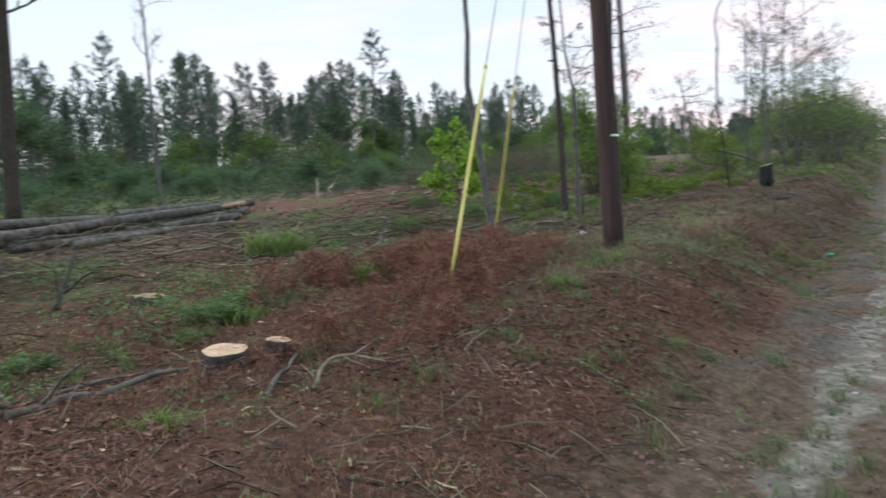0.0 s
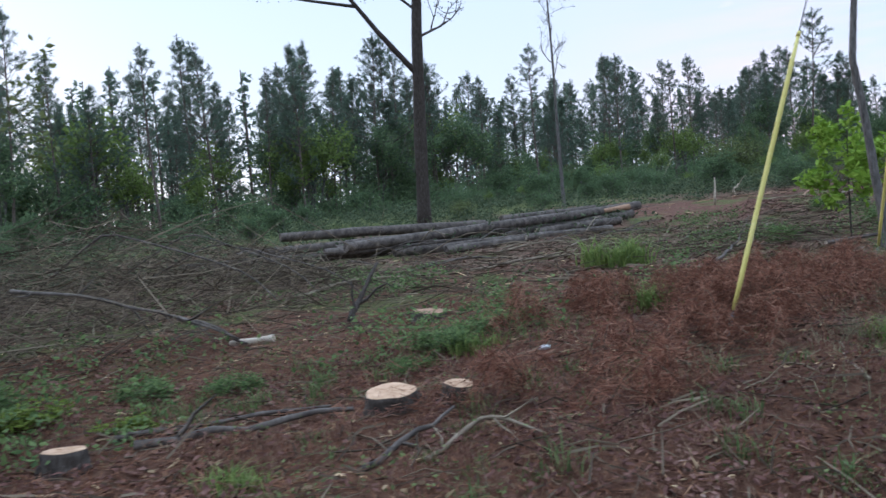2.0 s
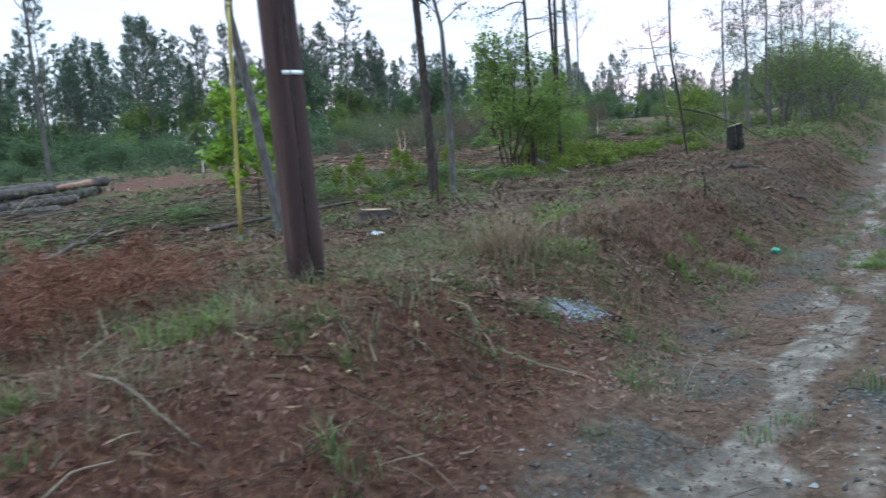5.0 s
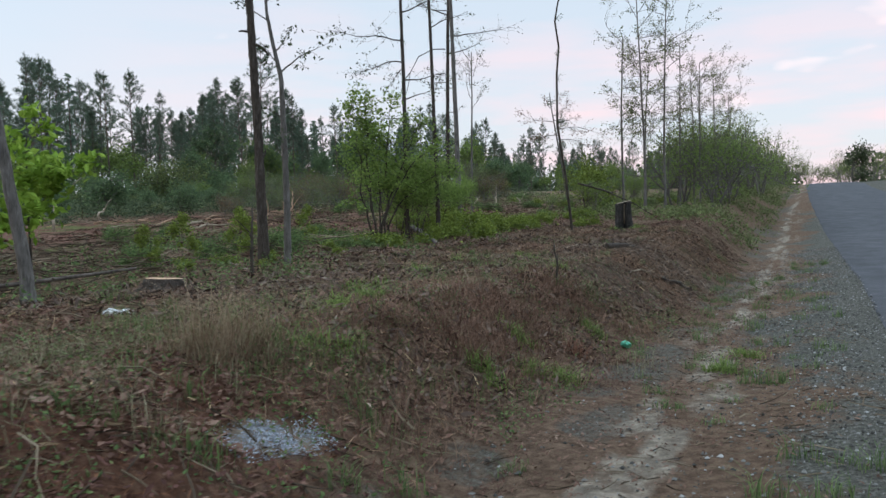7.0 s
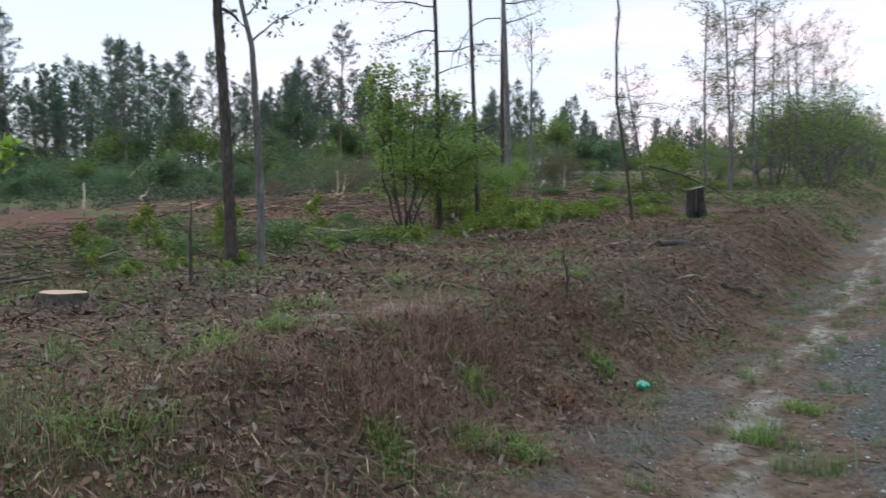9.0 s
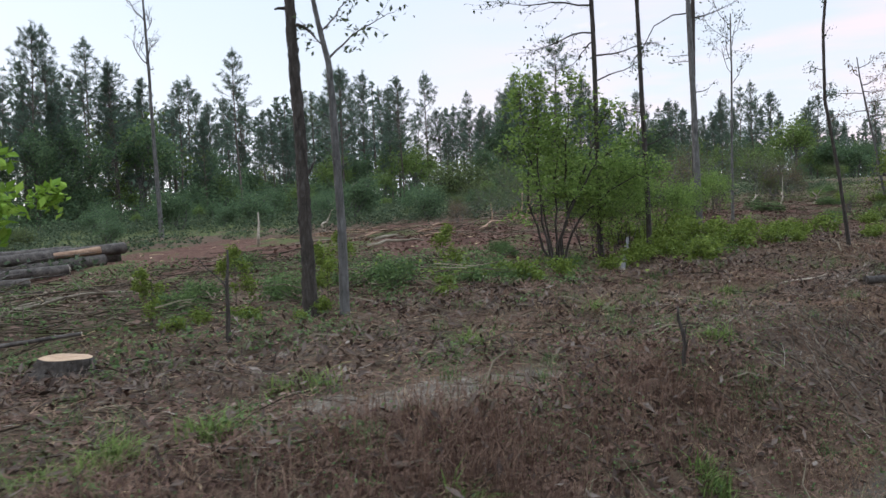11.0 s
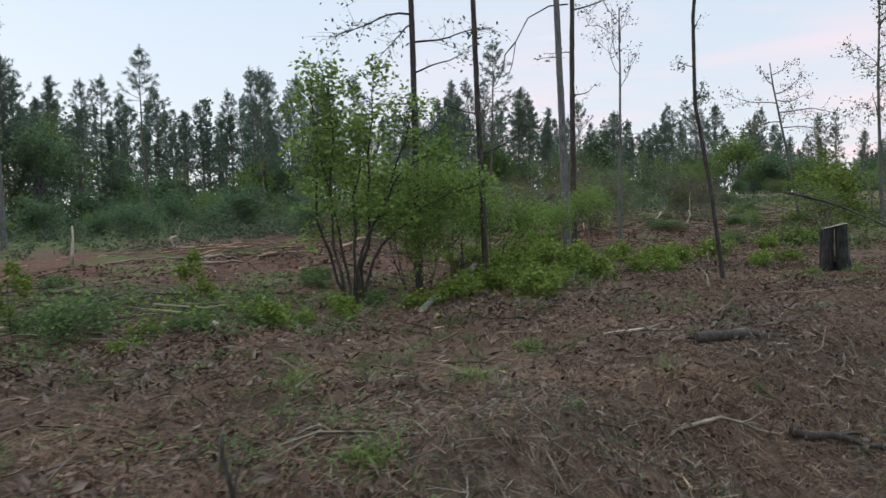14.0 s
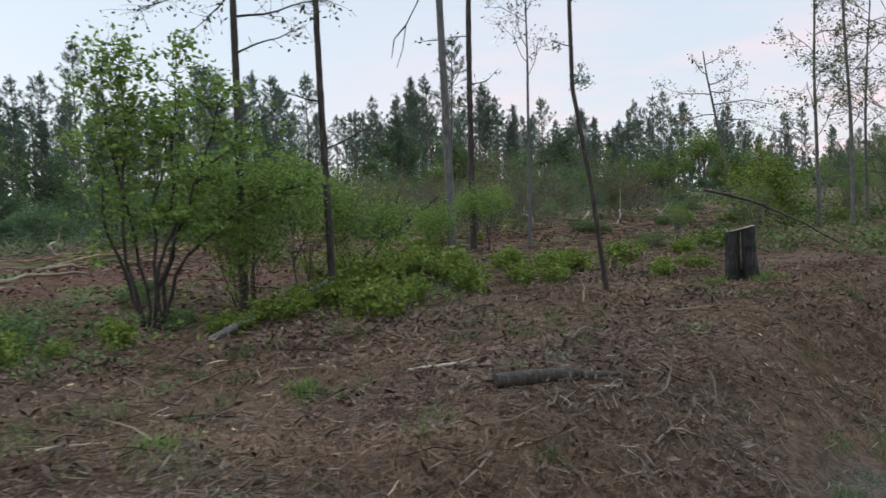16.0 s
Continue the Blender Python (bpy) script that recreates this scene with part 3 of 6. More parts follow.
def again(ob, x, y, scale, turn, sink=0.0, label="", squeeze=1.0, lean=(0.0, 0.0)):
    ob2 = copy_thing(ob, Matrix.LocRotScale((x, y, zat(x, y) - sink), Euler((lean[0], lean[1], turn)), None))
    ob2.scale = (scale * squeeze, scale * squeeze, scale)
    return tagged(ob2, label)


# the pine wood round the clearing: its edge by bearing and distance from the middle of the way
EDGE_AZ = [-20, 2, 20, 34, 46, 60, 78, 100, 125, 160, 200]
EDGE_R = [150, 150, 135, 108, 84, 70, 60, 56, 58, 62, 66]


def polar(az, r, c=(8.0, -1.0)):
    return c[0] + r * math.cos(radians(az)), c[1] + r * math.sin(radians(az))


PINE_LABELS = ["tall loblolly pine with a ragged dark crown", "slim pine with sparse clumps of dark needles", "dense dark pine at the edge of the wood"]
protos = []
for k, (h, st, wd, fl) in enumerate([(19, 0.28, 0.235, 1.0), (17, 0.36, 0.26, 0.95), (20, 0.46, 0.20, 0.85), (16, 0.20, 0.25, 1.1), (18, 0.54, 0.24, 0.85), (14, 0.15, 0.26, 1.15)]):
    protos.append((pine_meshes(40 + k, h, st, wd, fl), h, PINE_LABELS[1 if fl < 0.9 else (2 if st < 0.3 else 0)]))
rng = np.random.default_rng(7)
made = {}


def set_pine(k, x, y, scale, turn, sq=1.0):
    if k not in made:
        made[k] = plant("pine_tree", protos[k][0], x, y, protos[k][2], "pine tree", "pines round the clearing", scale, turn)
        return made[k]
    return again(made[k], x, y, scale, turn, squeeze=sq, lean=tuple(rng.normal(0, 0.012, 2)))


TALL_AZ, TALL = [0, 20, 35, 48, 62, 76, 90, 110], [0.42, 0.46, 0.57, 0.61, 0.61, 0.66, 0.67, 0.66]
for row in range(4):
    az = -6.0
    while az < 108:
        r = np.interp(az, EDGE_AZ, EDGE_R) * (1 + 0.12 * row) + row * 3 + rng.normal(0, 2.6)
        x, y = polar(az, r)
        if to_uv(x, y)[1] > 9:
            k = int(rng.choice(6, p=[0.24, 0.2, 0.14, 0.22, 0.08, 0.12]))
            set_pine(k, x, y, min(0.82, np.interp(az, TALL_AZ, TALL) * rng.choice((0.78, 0.9, 1.0, 1.0, 1.15)) * rng.uniform(0.93, 1.07) * (0.80 + 0.5 * float(value_noise(az * 0.16, 3.0, 1.0, 91))) * (1 + 0.08 * row)), rng.uniform(0, 6.28), rng.uniform(1.0, 1.25))
        az += rng.gamma(1.6, [1.9, 1.7, 1.6, 1.6][row] / 1.6) * 70 / r * np.interp(az, [25, 35, 70, 80], [1.2, 0.95, 0.95, 1.2])
for az in np.arange(150, 345, 16):                    # behind the camera and over the road
    x, y = polar(az, rng.uniform(34, 60))
    if abs(to_uv(x, y)[1] + 6.8) > 8:
        set_pine(int(rng.integers(0, 6)), x, y, rng.uniform(0.7, 1.0), rng.uniform(0, 6.28))

# underwood along the edge of the pines
under = [leafy_meshes(70, 4.6, 5, 0.17, 5, LEAF_WOOD, BARK_GREY, 0.6, 3, 3, 0.45, 0.38, 0.6, 0.26),
         leafy_meshes(71, 5.6, 3, 0.16, 5, LEAF_BRIGHT, BARK_GREY, 0.5, 3, 3, 0.28, 0.40, 0.6, 0.25),
         leafy_meshes(72, 3.6, 6, 0.14, 4, LEAF_WOOD, BARK_GREY, 0.6, 3, 3, 0.5, 0.38, 0.6, 0.40),
         leafy_meshes(73, 2.8, 6, 0.13, 4, LEAF_DULL, BARK_GREY, 0.6, 3, 3, 0.5, 0.38, 0.6, 0.36)]
U_LABELS = ["green broadleaf sapling at the foot of the pines", "fresh light green sapling at the edge of the wood", "dark leafy thicket under the pines", "olive green brushwood on the cleared ground"]
umade = {}


def set_under(k, x, y, scale, turn):
    if k not in umade:
        umade[k] = plant("underwood_bush", under[k], x, y, U_LABELS[k], "bush", "underwood", scale, turn)
        return
    again(umade[k], x, y, scale, turn)


for row, (f, dens) in enumerate([(0.86, 3.8), (0.96, 2.3), (1.06, 2.0)]):
    az = -8.0
    while az < 110:
        r = np.interp(az, EDGE_AZ, EDGE_R) * f + rng.normal(0, 3.0)
        x, y = polar(az, r)
        if to_uv(x, y)[1] > 8:
            k = int(rng.choice(4, p=[[0.25, 0.35, 0.1, 0.3], [0.3, 0.4, 0.15, 0.15], [0.4, 0.35, 0.25, 0.0], [0.4, 0.2, 0.4, 0.0]][row]))
            set_under(k, x, y, rng.uniform(0.4, 1.3) * (0.55 if row == 0 else 1.0) * rng.choice((0.7, 1.0, 1.7)), rng.uniform(0, 6.28))
        az += rng.gamma(2.5, dens / 2.5) * 62 / r * 1.25

midtree = [
    leafy_meshes(74, 8.0, 2, 0.19, 4, LEAF_WOOD, BARK_GREY, 0.42, 4, 3, 0.14, 0.36, 0.6, 0.30, 0.1, 0.07),
    leafy_meshes(75, 7.0, 1, 0.18, 5, LEAF_BRIGHT, BARK_GREY, 0.45, 4, 3, 0.10, 0.36, 0.6, 0.30, 0.1, 0.07)]
m0 = [plant("young_hardwood", m, *polar(a_, np.interp(a_, EDGE_AZ, EDGE_R) * 0.97), "young hardwood in fresh leaf among the pines", "tree", "young hardwoods at the wood's edge") for m, a_ in zip(midtree, (70, 82))]
az = -4.0
while az < 108:
    r = np.interp(az, EDGE_AZ, EDGE_R) * rng.uniform(0.94, 1.1)
    x, y = polar(az, r)
    if to_uv(x, y)[1] > 9:
        again(m0[int(rng.integers(0, 2))], x, y, rng.uniform(0.55, 1.15), rng.uniform(0, 6.28), squeeze=rng.uniform(0.75, 1.1))
    az += rng.gamma(2.0, 1.25) * 70 / r

for _ in range(90):                                   # regrowth over the back of the clearing
    x, y = rng.uniform(-14, 62), rng.uniform(25, 52)
    if np.hypot(x - 8, y + 1) < np.interp(math.degrees(math.atan2(y + 1, x - 8)), EDGE_AZ, EDGE_R) * 0.95 and ((x - 27) / 12) ** 2 + ((y - 18.8) / 9) ** 2 > 1:
        set_under(int(rng.choice(4, p=[0.3, 0.1, 0.4, 0.2])), x, y, rng.uniform(0.2, 0.6), rng.uniform(0, 6.28))

# the depth of the pine wood behind its edge: thin stems and open crowns
n_in = 320
ia = rng.uniform(-8, 110, n_in)
ir = np.interp(ia, EDGE_AZ, EDGE_R) * rng.uniform(1.1, 2.0, n_in)
ix, iy = 8 + ir * np.cos(np.radians(ia)), -1 + ir * np.sin(np.radians(ia))
ok = to_uv(ix, iy)[1] > 9
ix, iy, ia, ir = ix[ok], iy[ok], ia[ok], ir[ok]
ih = 18 * np.interp(ia, TALL_AZ, TALL) * rng.uniform(0.75, 1.1, len(ix)) * (0.9 + 0.1 * ir / np.interp(ia, EDGE_AZ, EDGE_R))
iz = land(ix, iy, False)
per = 150
fz = rng.uniform(0.12, 1, (len(ix), per)) ** 0.8
rad = ih[:, None] * 0.15 * (1.03 - fz) ** 0.6 * rng.uniform(0.1, 1, (len(ix), per)) * (0.5 + np.abs(np.sin(fz * 23 + rng.uniform(0, 6, (len(ix), 1)))))
th = rng.uniform(0, 2 * np.pi, (len(ix), per))
ic = np.stack([ix[:, None] + rad * np.cos(th), iy[:, None] + rad * np.sin(th), iz[:, None] + ih[:, None] * fz], -1).reshape(-1, 3)
iv, if_ = leaf_cards(ic, 0.62, rng, 0.42, 0.0)
tagged(new("inner_pine_wood", fast_mesh("inner_pine_wood", iv, if_, NEEDLES)), "dark pine crowns deep in the wood", "wood", kind="stuff")
stems = Geo()
for k in range(len(ix)):
    stems.tube(np.array([(ix[k], iy[k], iz[k] - 0.3), (ix[k] + rng.normal(0, 0.2), iy[k], iz[k] + ih[k])]), [0.13, 0.04], 4, False)
tagged(new("inner_pine_stems", stems.mesh("inner_pine_stems", BARK_PINE)), "thin grey pine stems deep in the wood", "wood", kind="stuff")
bx_, by_ = rng.uniform(-20, 75, 5200), rng.uniform(20, 75, 5200)
bd, ba = np.hypot(bx_ - 8, by_ + 1), np.degrees(np.arctan2(by_ + 1, bx_ - 8))
be = np.interp(ba, EDGE_AZ, EDGE_R)
ok = (bd > be * 0.84) & (bd < be * 1.15)
bx_, by_ = np.repeat(bx_[ok], 40), np.repeat(by_[ok], 40)
bx_, by_ = bx_ + rng.normal(0, 0.5, len(bx_)), by_ + rng.normal(0, 0.5, len(bx_))
bz_ = land(bx_, by_, False) + rng.uniform(0, 1, len(bx_)) ** 1.3 * np.repeat(rng.uniform(0.7, 2.8, ok.sum()), 40)
bv_, bf_ = leaf_cards(np.stack([bx_, by_, bz_], 1), 0.17, rng, 0.6, 0.0)
tagged(new("edge_undergrowth", fast_mesh("edge_undergrowth", bv_, bf_, LEAF_WOOD)), "dark green undergrowth along the foot of the pines", "undergrowth", kind="stuff")

# far wood that closes the horizon
n_far = 2600
fa, fr = rng.uniform(0, 2 * np.pi, n_far), rng.uniform(210, 300, n_far)
fx_, fy_ = 8 + fr * np.cos(fa), -1 + fr * np.sin(fa)
keep = np.abs(to_uv(fx_, fy_)[1] + 6.8) > 9
fx_, fy_ = fx_[keep], fy_[keep]
hz = land(fx_, fy_, False)
cc = np.repeat(np.stack([fx_, fy_, hz], 1), 26, 0)
tall = np.repeat(rng.uniform(5, 11, len(fx_)), 26)
cc += np.stack([rng.normal(0, 1.6, len(cc)), rng.normal(0, 1.6, len(cc)), tall * rng.uniform(0, 1, len(cc))], 1)
tv, tf = leaf_cards(cc, 1.5, rng, 0.8, 0.0)
tagged(new("far_wood", fast_mesh("far_wood", tv, tf, LEAF_DARK)), "distant dark wood along the horizon", "wood", kind="stuff")

# ---- single trees in the clearing ----
def bare_tree(seed, h, r, bark, first, limbs, leaf_mat, leaf=0.07, path=None, per=2, side_len=0.16, up=0.5, fork=None, stubs=(), rough=0.055):
    """A tall slim tree with a few thin, sparsely leaved limbs."""
    rng = np.random.default_rng(seed)
    wood, spots = Geo(), []
    pts = np.array(path, float) if path is not None else wander((0, 0, -0.2), (0, 0, 1), h + 0.2, 12, rng, 0.012)[0]
    flare = np.interp(np.linspace(0, 1, len(pts)), [0, 0.04, 0.1, 1], [1.35, 1.1, 1.0, 0.35])
    if rough > 0.05:
        tt = np.linspace(0, len(pts) - 1, 60 if rough < 0.08 else 150)
        pts_f = np.stack([np.interp(tt, np.arange(len(pts)), pts[:, i]) for i in range(3)], 1)
        wood.tube(pts_f, r * np.interp(tt, np.arange(len(pts)), flare), 12, True, rough, rng)
    else:
        wood.tube(pts, r * flare, 9, True, rough, rng)
    for sz_, sa_, sl_ in stubs:
        i = np.interp(sz_, pts[:, 2], np.arange(len(pts)))
        st_, _ = wander(pts[int(i)] + (pts[min(len(pts) - 1, int(i) + 1)] - pts[int(i)]) * (i - int(i)), (np.cos(sa_), np.sin(sa_), 0.5), sl_, 4, rng, 0.2)
        wood.tube(st_, np.linspace(r * 0.35, r * 0.15, 5), 6)
    for k in range(limbs):
        z = h * (first + (1 - first) * (k + rng.random()) / limbs)
        i = np.interp(z, pts[:, 2], np.arange(len(pts)))
        a = pts[int(i)] + (pts[min(len(pts) - 1, int(i) + 1)] - pts[int(i)]) * (i - int(i))
        ang = rng.uniform(0, 6.28)
        grow(wood, spots, a, unit(np.array((np.cos(ang), np.sin(ang), up * rng.uniform(0.2, 1.6)))), h * side_len * rng.uniform(0.5, 1.2), r * 0.28, 2, rng, 0.5, 0.03, 3, 0.16)
    if fork:
        for a, tilt, ln in fork:
            grow(wood, spots, pts[-1], unit(np.array((np.cos(a) * tilt, np.sin(a) * tilt, 1))), ln, r * 0.55, 3, rng, 0.4, 0.04, 3, 0.12)
    sp = np.array(spots) if spots else np.zeros((0, 3))
    c = np.repeat(sp, per, 0) + rng.standard_normal((len(sp) * per, 3)) * 0.07
    v, f = leaf_cards(c, leaf, rng, 0.5, 0.5)
    return wood.mesh("trunk", bark), fast_mesh("leaves", v, f, leaf_mat)


def limbed_tree(seed, h, r, bark, limbs, leaf_mat, leaf=0.06, per=1, path=None, top=0.4, extra=()):
    """A slim trunk whose limbs are set one by one: height, bearing, length, rise, side twigs."""
    rng = np.random.default_rng(seed)
    wood, spots = Geo(), []
    pts = np.array(path, float) if path is not None else wander((0, 0, -0.2), (0, 0, 1), h + 0.2, 14, rng, 0.009)[0]
    tt = np.linspace(0, len(pts) - 1, 70)
    fine = np.stack([np.interp(tt, np.arange(len(pts)), pts[:, i]) for i in range(3)], 1)
    wood.tube(fine, r * np.interp(np.linspace(0, 1, 70), [0, 0.03, 0.08, 1], [1.4, 1.12, 1.0, top]), 11, True, 0.05, rng)
    for z, az, ln, rise, twigs in limbs:
        i = np.interp(z, pts[:, 2], np.arange(len(pts)))
        at = pts[int(i)] + (pts[min(len(pts) - 1, int(i) + 1)] - pts[int(i)]) * (i - int(i))
        a = radians(az) + rng.normal(0, 0.2)
        limb, _ = wander(at, (np.cos(a), np.sin(a), rise), ln, 7, rng, 0.14, 0.01)
        wood.tube(limb, np.linspace(min(r * 0.36, 0.008 + 0.009 * ln), 0.003, 8), 5)
        for _ in range(twigs):
            q = rng.uniform(1.2, 6.9)
            c = limb[int(q)] + (limb[int(q) + 1] - limb[int(q)]) * (q - int(q))
            d = unit(unit(limb[-1] - limb[0]) * 0.8 + rng.standard_normal(3) * (0.6, 0.6, 0.4))
            tw, _ = wander(c, d, ln * rng.uniform(0.12, 0.4), 4, rng, 0.2, -0.02)
            wood.tube(tw, np.linspace(0.004, 0.0018, 5), 3, False)
            spots += [tw[k] for k in (2, 3, 4)]
        spots.append(limb[-1])
    for tube in extra:
        e = np.array(tube, float)
        wood.tube(e, np.linspace(r * 0.3, r * 0.1, len(e)), 5)
    sp = np.array(spots)
    c = np.repeat(sp, per, 0) + rng.standard_normal((len(sp) * per, 3)) * 0.05 - np.array((0, 0, 0.03))
    v, f = leaf_cards(c, leaf, rng, 0.5, 0.7)
    return wood.mesh("trunk", bark), fast_mesh("leaves", v, f, leaf_mat)


def single(name, meshes, x, y, label, group="", turn=0.0):
    return plant(name, meshes, x, y, label, "tree", group, 1.0, turn)


# dark tree behind the log pile, with one strong limb reaching to the west
big = Geo(); brng = np.random.default_rng(3)
bp, _ = wander((0, 0, -0.3), (0, 0, 1), 15.3, 12, brng, 0.012)
big.tube(bp, 0.27 * np.interp(np.linspace(0, 1, 13), [0, 0.04, 0.45, 1], [1.3, 1.0, 0.8, 0.3]), 12, True, 0.05, brng)
lspots = []
fork_at = bp[5] + np.array((0, 0, 0.0))
grow(big, lspots, (fork_at[0], fork_at[1], 6.0), unit(np.array((-0.66, 0.1, 0.75))), 4.5, 0.12, 2, brng, 0.35, 0.03, 2, 0.04)
for a, zz in [(0.6, 7.4), (2.4, 8.4), (4.2, 9.3), (5.4, 10.2), (1.5, 11.2), (3.4, 12.0)]:
    grow(big, lspots, np.array((np.interp(zz, bp[:, 2], bp[:, 0]), np.interp(zz, bp[:, 2], bp[:, 1]), zz)), unit(np.array((np.cos(a), np.sin(a), 0.7))), 2.6, 0.06, 2, brng, 0.5, 0.03, 3, 0.15)
for zz, a in [(4.6, 3.3), (4.2, 3.0)]:
    grow(big, lspots, (0, 0, zz), unit(np.array((np.cos(a), np.sin(a), -0.9))), 1.4, 0.02, 1, brng, 0.4, -0.05, 2, 0.2)
lc = np.repeat(np.array(lspots), 2, 0); lc = lc + brng.standard_normal(lc.shape) * 0.1
bv, bf = leaf_cards(lc, 0.10, brng, 0.5, 0.4)
single("forked_tree", (big.mesh("trunk", BARK_DARK), fast_mesh("leaves", bv, bf, LEAF_DARK)), 13.44, 26.8, "dark forked hardwood standing behind the felled logs")

single("slim_tree", bare_tree(11, 9.0, 0.082, BARK_DARK, 0.46, 5, LEAF_DARK, 0.06, None, 1, 0.10, 0.5, None, ((3.55, -0.5, 0.35), (3.75, 2.6, 0.2), (1.7, -0.4, 0.25), (4.6, 2.2, 0.3)), 0.085), 17.03, 7.24, "dark bare-trunked tree standing alone in the clearing", "standing trunks")
LEFT, RIGHT = 141, -39
pf = np.array([(0.05, 0.05, -0.2), (0.06, 0.03, 1.0), (0.03, 0.02, 2.0), (0.0, 0.0, 2.7), (-0.02, 0.0, 3.1), (-0.10, 0.07, 3.6), (-0.16, 0.13, 4.1), (-0.19, 0.15, 4.9), (-0.26, 0.2, 5.8)])
single("forked_sapling", limbed_tree(12, 5.8, 0.058, BARK_GREY, [(3.15, RIGHT, 0.95, 1.35, 7), (3.5, RIGHT, 0.7, 0.9, 5), (3.3, LEFT, 0.45, 0.6, 3), (4.0, LEFT, 0.6, 0.8, 5), (4.3, RIGHT, 0.6, 0.7, 5), (4.7, 60, 0.7, 0.6, 5), (2.4, LEFT, 0.5, 0.7, 3), (1.9, 200, 0.35, 0.8, 2)], LEAF_DARK, 0.075, 3, pf, 0.22), 17.36, 7.03, "grey forked sapling behind the dark trunk")
SLIM = [(21, 24.57, 9.40, 10.5, 0.058, BARK_DARK, [(5.0, LEFT, 2.2, 0.02, 20), (4.45, LEFT, 1.4, 0.05, 22), (4.3, LEFT, 0.9, -0.7, 12), (4.0, RIGHT, 1.4, 0.12, 18), (3.5, RIGHT, 1.1, 0.35, 10), (3.0, LEFT, 0.8, 0.3, 8), (2.5, RIGHT, 0.8, 0.3, 8), (5.7, RIGHT, 1.7, 0.2, 18), (6.2, LEFT, 2.0, 0.2, 12), (7.0, 60, 1.8, 0.3, 12), (7.8, RIGHT, 1.6, 0.3, 10), (8.8, LEFT, 1.4, 0.4, 10), (9.6, 20, 1.0, 0.6, 8)], "slim dark tree rising out of the green bushes"),
        (22, 25.92, 9.30, 11.0, 0.056, BARK_DARK, [(2.3, RIGHT, 1.0, 0.2, 5), (3.0, LEFT, 0.7, 0.1, 4), (5.6, RIGHT, 1.2, 0.5, 6), (6.4, LEFT, 1.5, 0.4, 8), (7.4, 30, 1.6, 0.4, 9), (8.3, 190, 1.4, 0.5, 9), (9.4, RIGHT, 1.2, 0.6, 8)], "slim dark tree with a bare stem"),
        (23, 29.48, 10.68, 12.0, 0.082, BARK_GREY, [(4.2, 100, 0.6, 0.3, 3), (6.6, LEFT, 1.4, 0.3, 8), (7.6, RIGHT, 1.9, 0.3, 12), (8.6, 40, 1.8, 0.4, 11), (9.5, LEFT, 1.5, 0.4, 10), (10.6, 200, 1.3, 0.6, 9)], "grey slim tree with a drooping side limb"),
        (24, 31.42, 12.2, 13.0, 0.072, BARK_DARK, [(3.6, RIGHT, 0.8, 0.2, 4), (4.6, LEFT, 0.7, 0.2, 4), (5.6, RIGHT, 1.6, 0.2, 10), (6.2, RIGHT, 2.4, 0.15, 14), (6.9, LEFT, 1.8, 0.2, 10), (7.6, RIGHT, 2.4, 0.3, 14), (8.5, 50, 2.2, 0.3, 12), (9.5, LEFT, 2.0, 0.4, 12), (10.6, RIGHT, 1.8, 0.5, 10), (11.6, 160, 1.3, 0.6, 9)], "slim dark tree with sparse young leaves")]
for sd, x, y, h, r, bark, limbs, lab in SLIM:
    broken = ()
    if sd == 24:                                  # a broken limb that hangs past the grey trunk
        broken = ([(0, 0, 5.75), (-0.35, 0.28, 5.72), (-0.75, 0.60, 5.45), (-0.98, 0.8, 4.9), (-1.05, 0.86, 4.4), (-1.16, 0.95, 4.0)], [(-0.98, 0.8, 4.9), (-1.2, 0.95, 4.6), (-1.25, 1.0, 4.2)])
    single("slim_tree", limbed_tree(sd, h, r, bark, [(z_, a_, l_, ri, int(tw * 1.4)) for z_, a_, l_, ri, tw in limbs], LEAF_DARK, 0.07, 1, None, 0.4, broken), x, y, lab, "standing trunks")
for sd, x, y, h, r, bark, first, limbs, lab in [
        (26, 33.40, 12.40, 6.0, 0.045, BARK_GREY, 0.6, 6, "young tree with thin bare twigs"),
        (28, 22.9, 31.5, 11.2, 0.09, BARK_GREY, 0.5, 8, "pale thin tree with open feathery twigs")]:
    single("slim_tree", bare_tree(sd, h, r, bark, first, limbs, LEAF_DARK, 0.07, None, 1, 0.13), x, y, lab, "standing trunks")
single("umbrella_tree", leafy_meshes(39, 5.0, 1, 0.26, 5, LEAF_DARK, BARK_GREY, 0.75, 3, 4, 0.12, 0.52, 0.6, 0.35, 0.0, 0.13), 110.0, 5.8, "distant flat-topped tree where the road ends")
hd = np.array([(0.34, -0.27, -0.2), (0.2, -0.14, 1.5), (0.03, 0.02, 3.0), (0.0, 0.0, 4.4), (0.06, -0.05, 5.2), (-0.02, 0.02, 5.9), (-0.1, -0.12, 6.4), (0.02, -0.28, 6.75)])
single("slim_tree", limbed_tree(25, 6.7, 0.036, BARK_DARK, [(3.0, RIGHT, 0.35, 1.2, 7), (3.05, RIGHT, 0.3, 0.9, 8), (3.6, LEFT, 0.3, 0.2, 5), (4.2, RIGHT, 0.3, 0.9, 1), (4.9, LEFT, 0.25, 1.0, 1), (5.9, RIGHT, 0.3, 1.0, 2)], NEEDLES, 0.05, 4, hd, 0.5), 28.66, 6.96, "half-dead slim tree with broken stubs", "standing trunks")
bud = np.array([(0.35, -0.3, -0.2), (0.2, -0.15, 1.0), (0.05, -0.05, 2.1), (-0.1, 0.1, 3.2), (-0.3, 0.25, 4.5), (-0.38, 0.3, 5.2)])
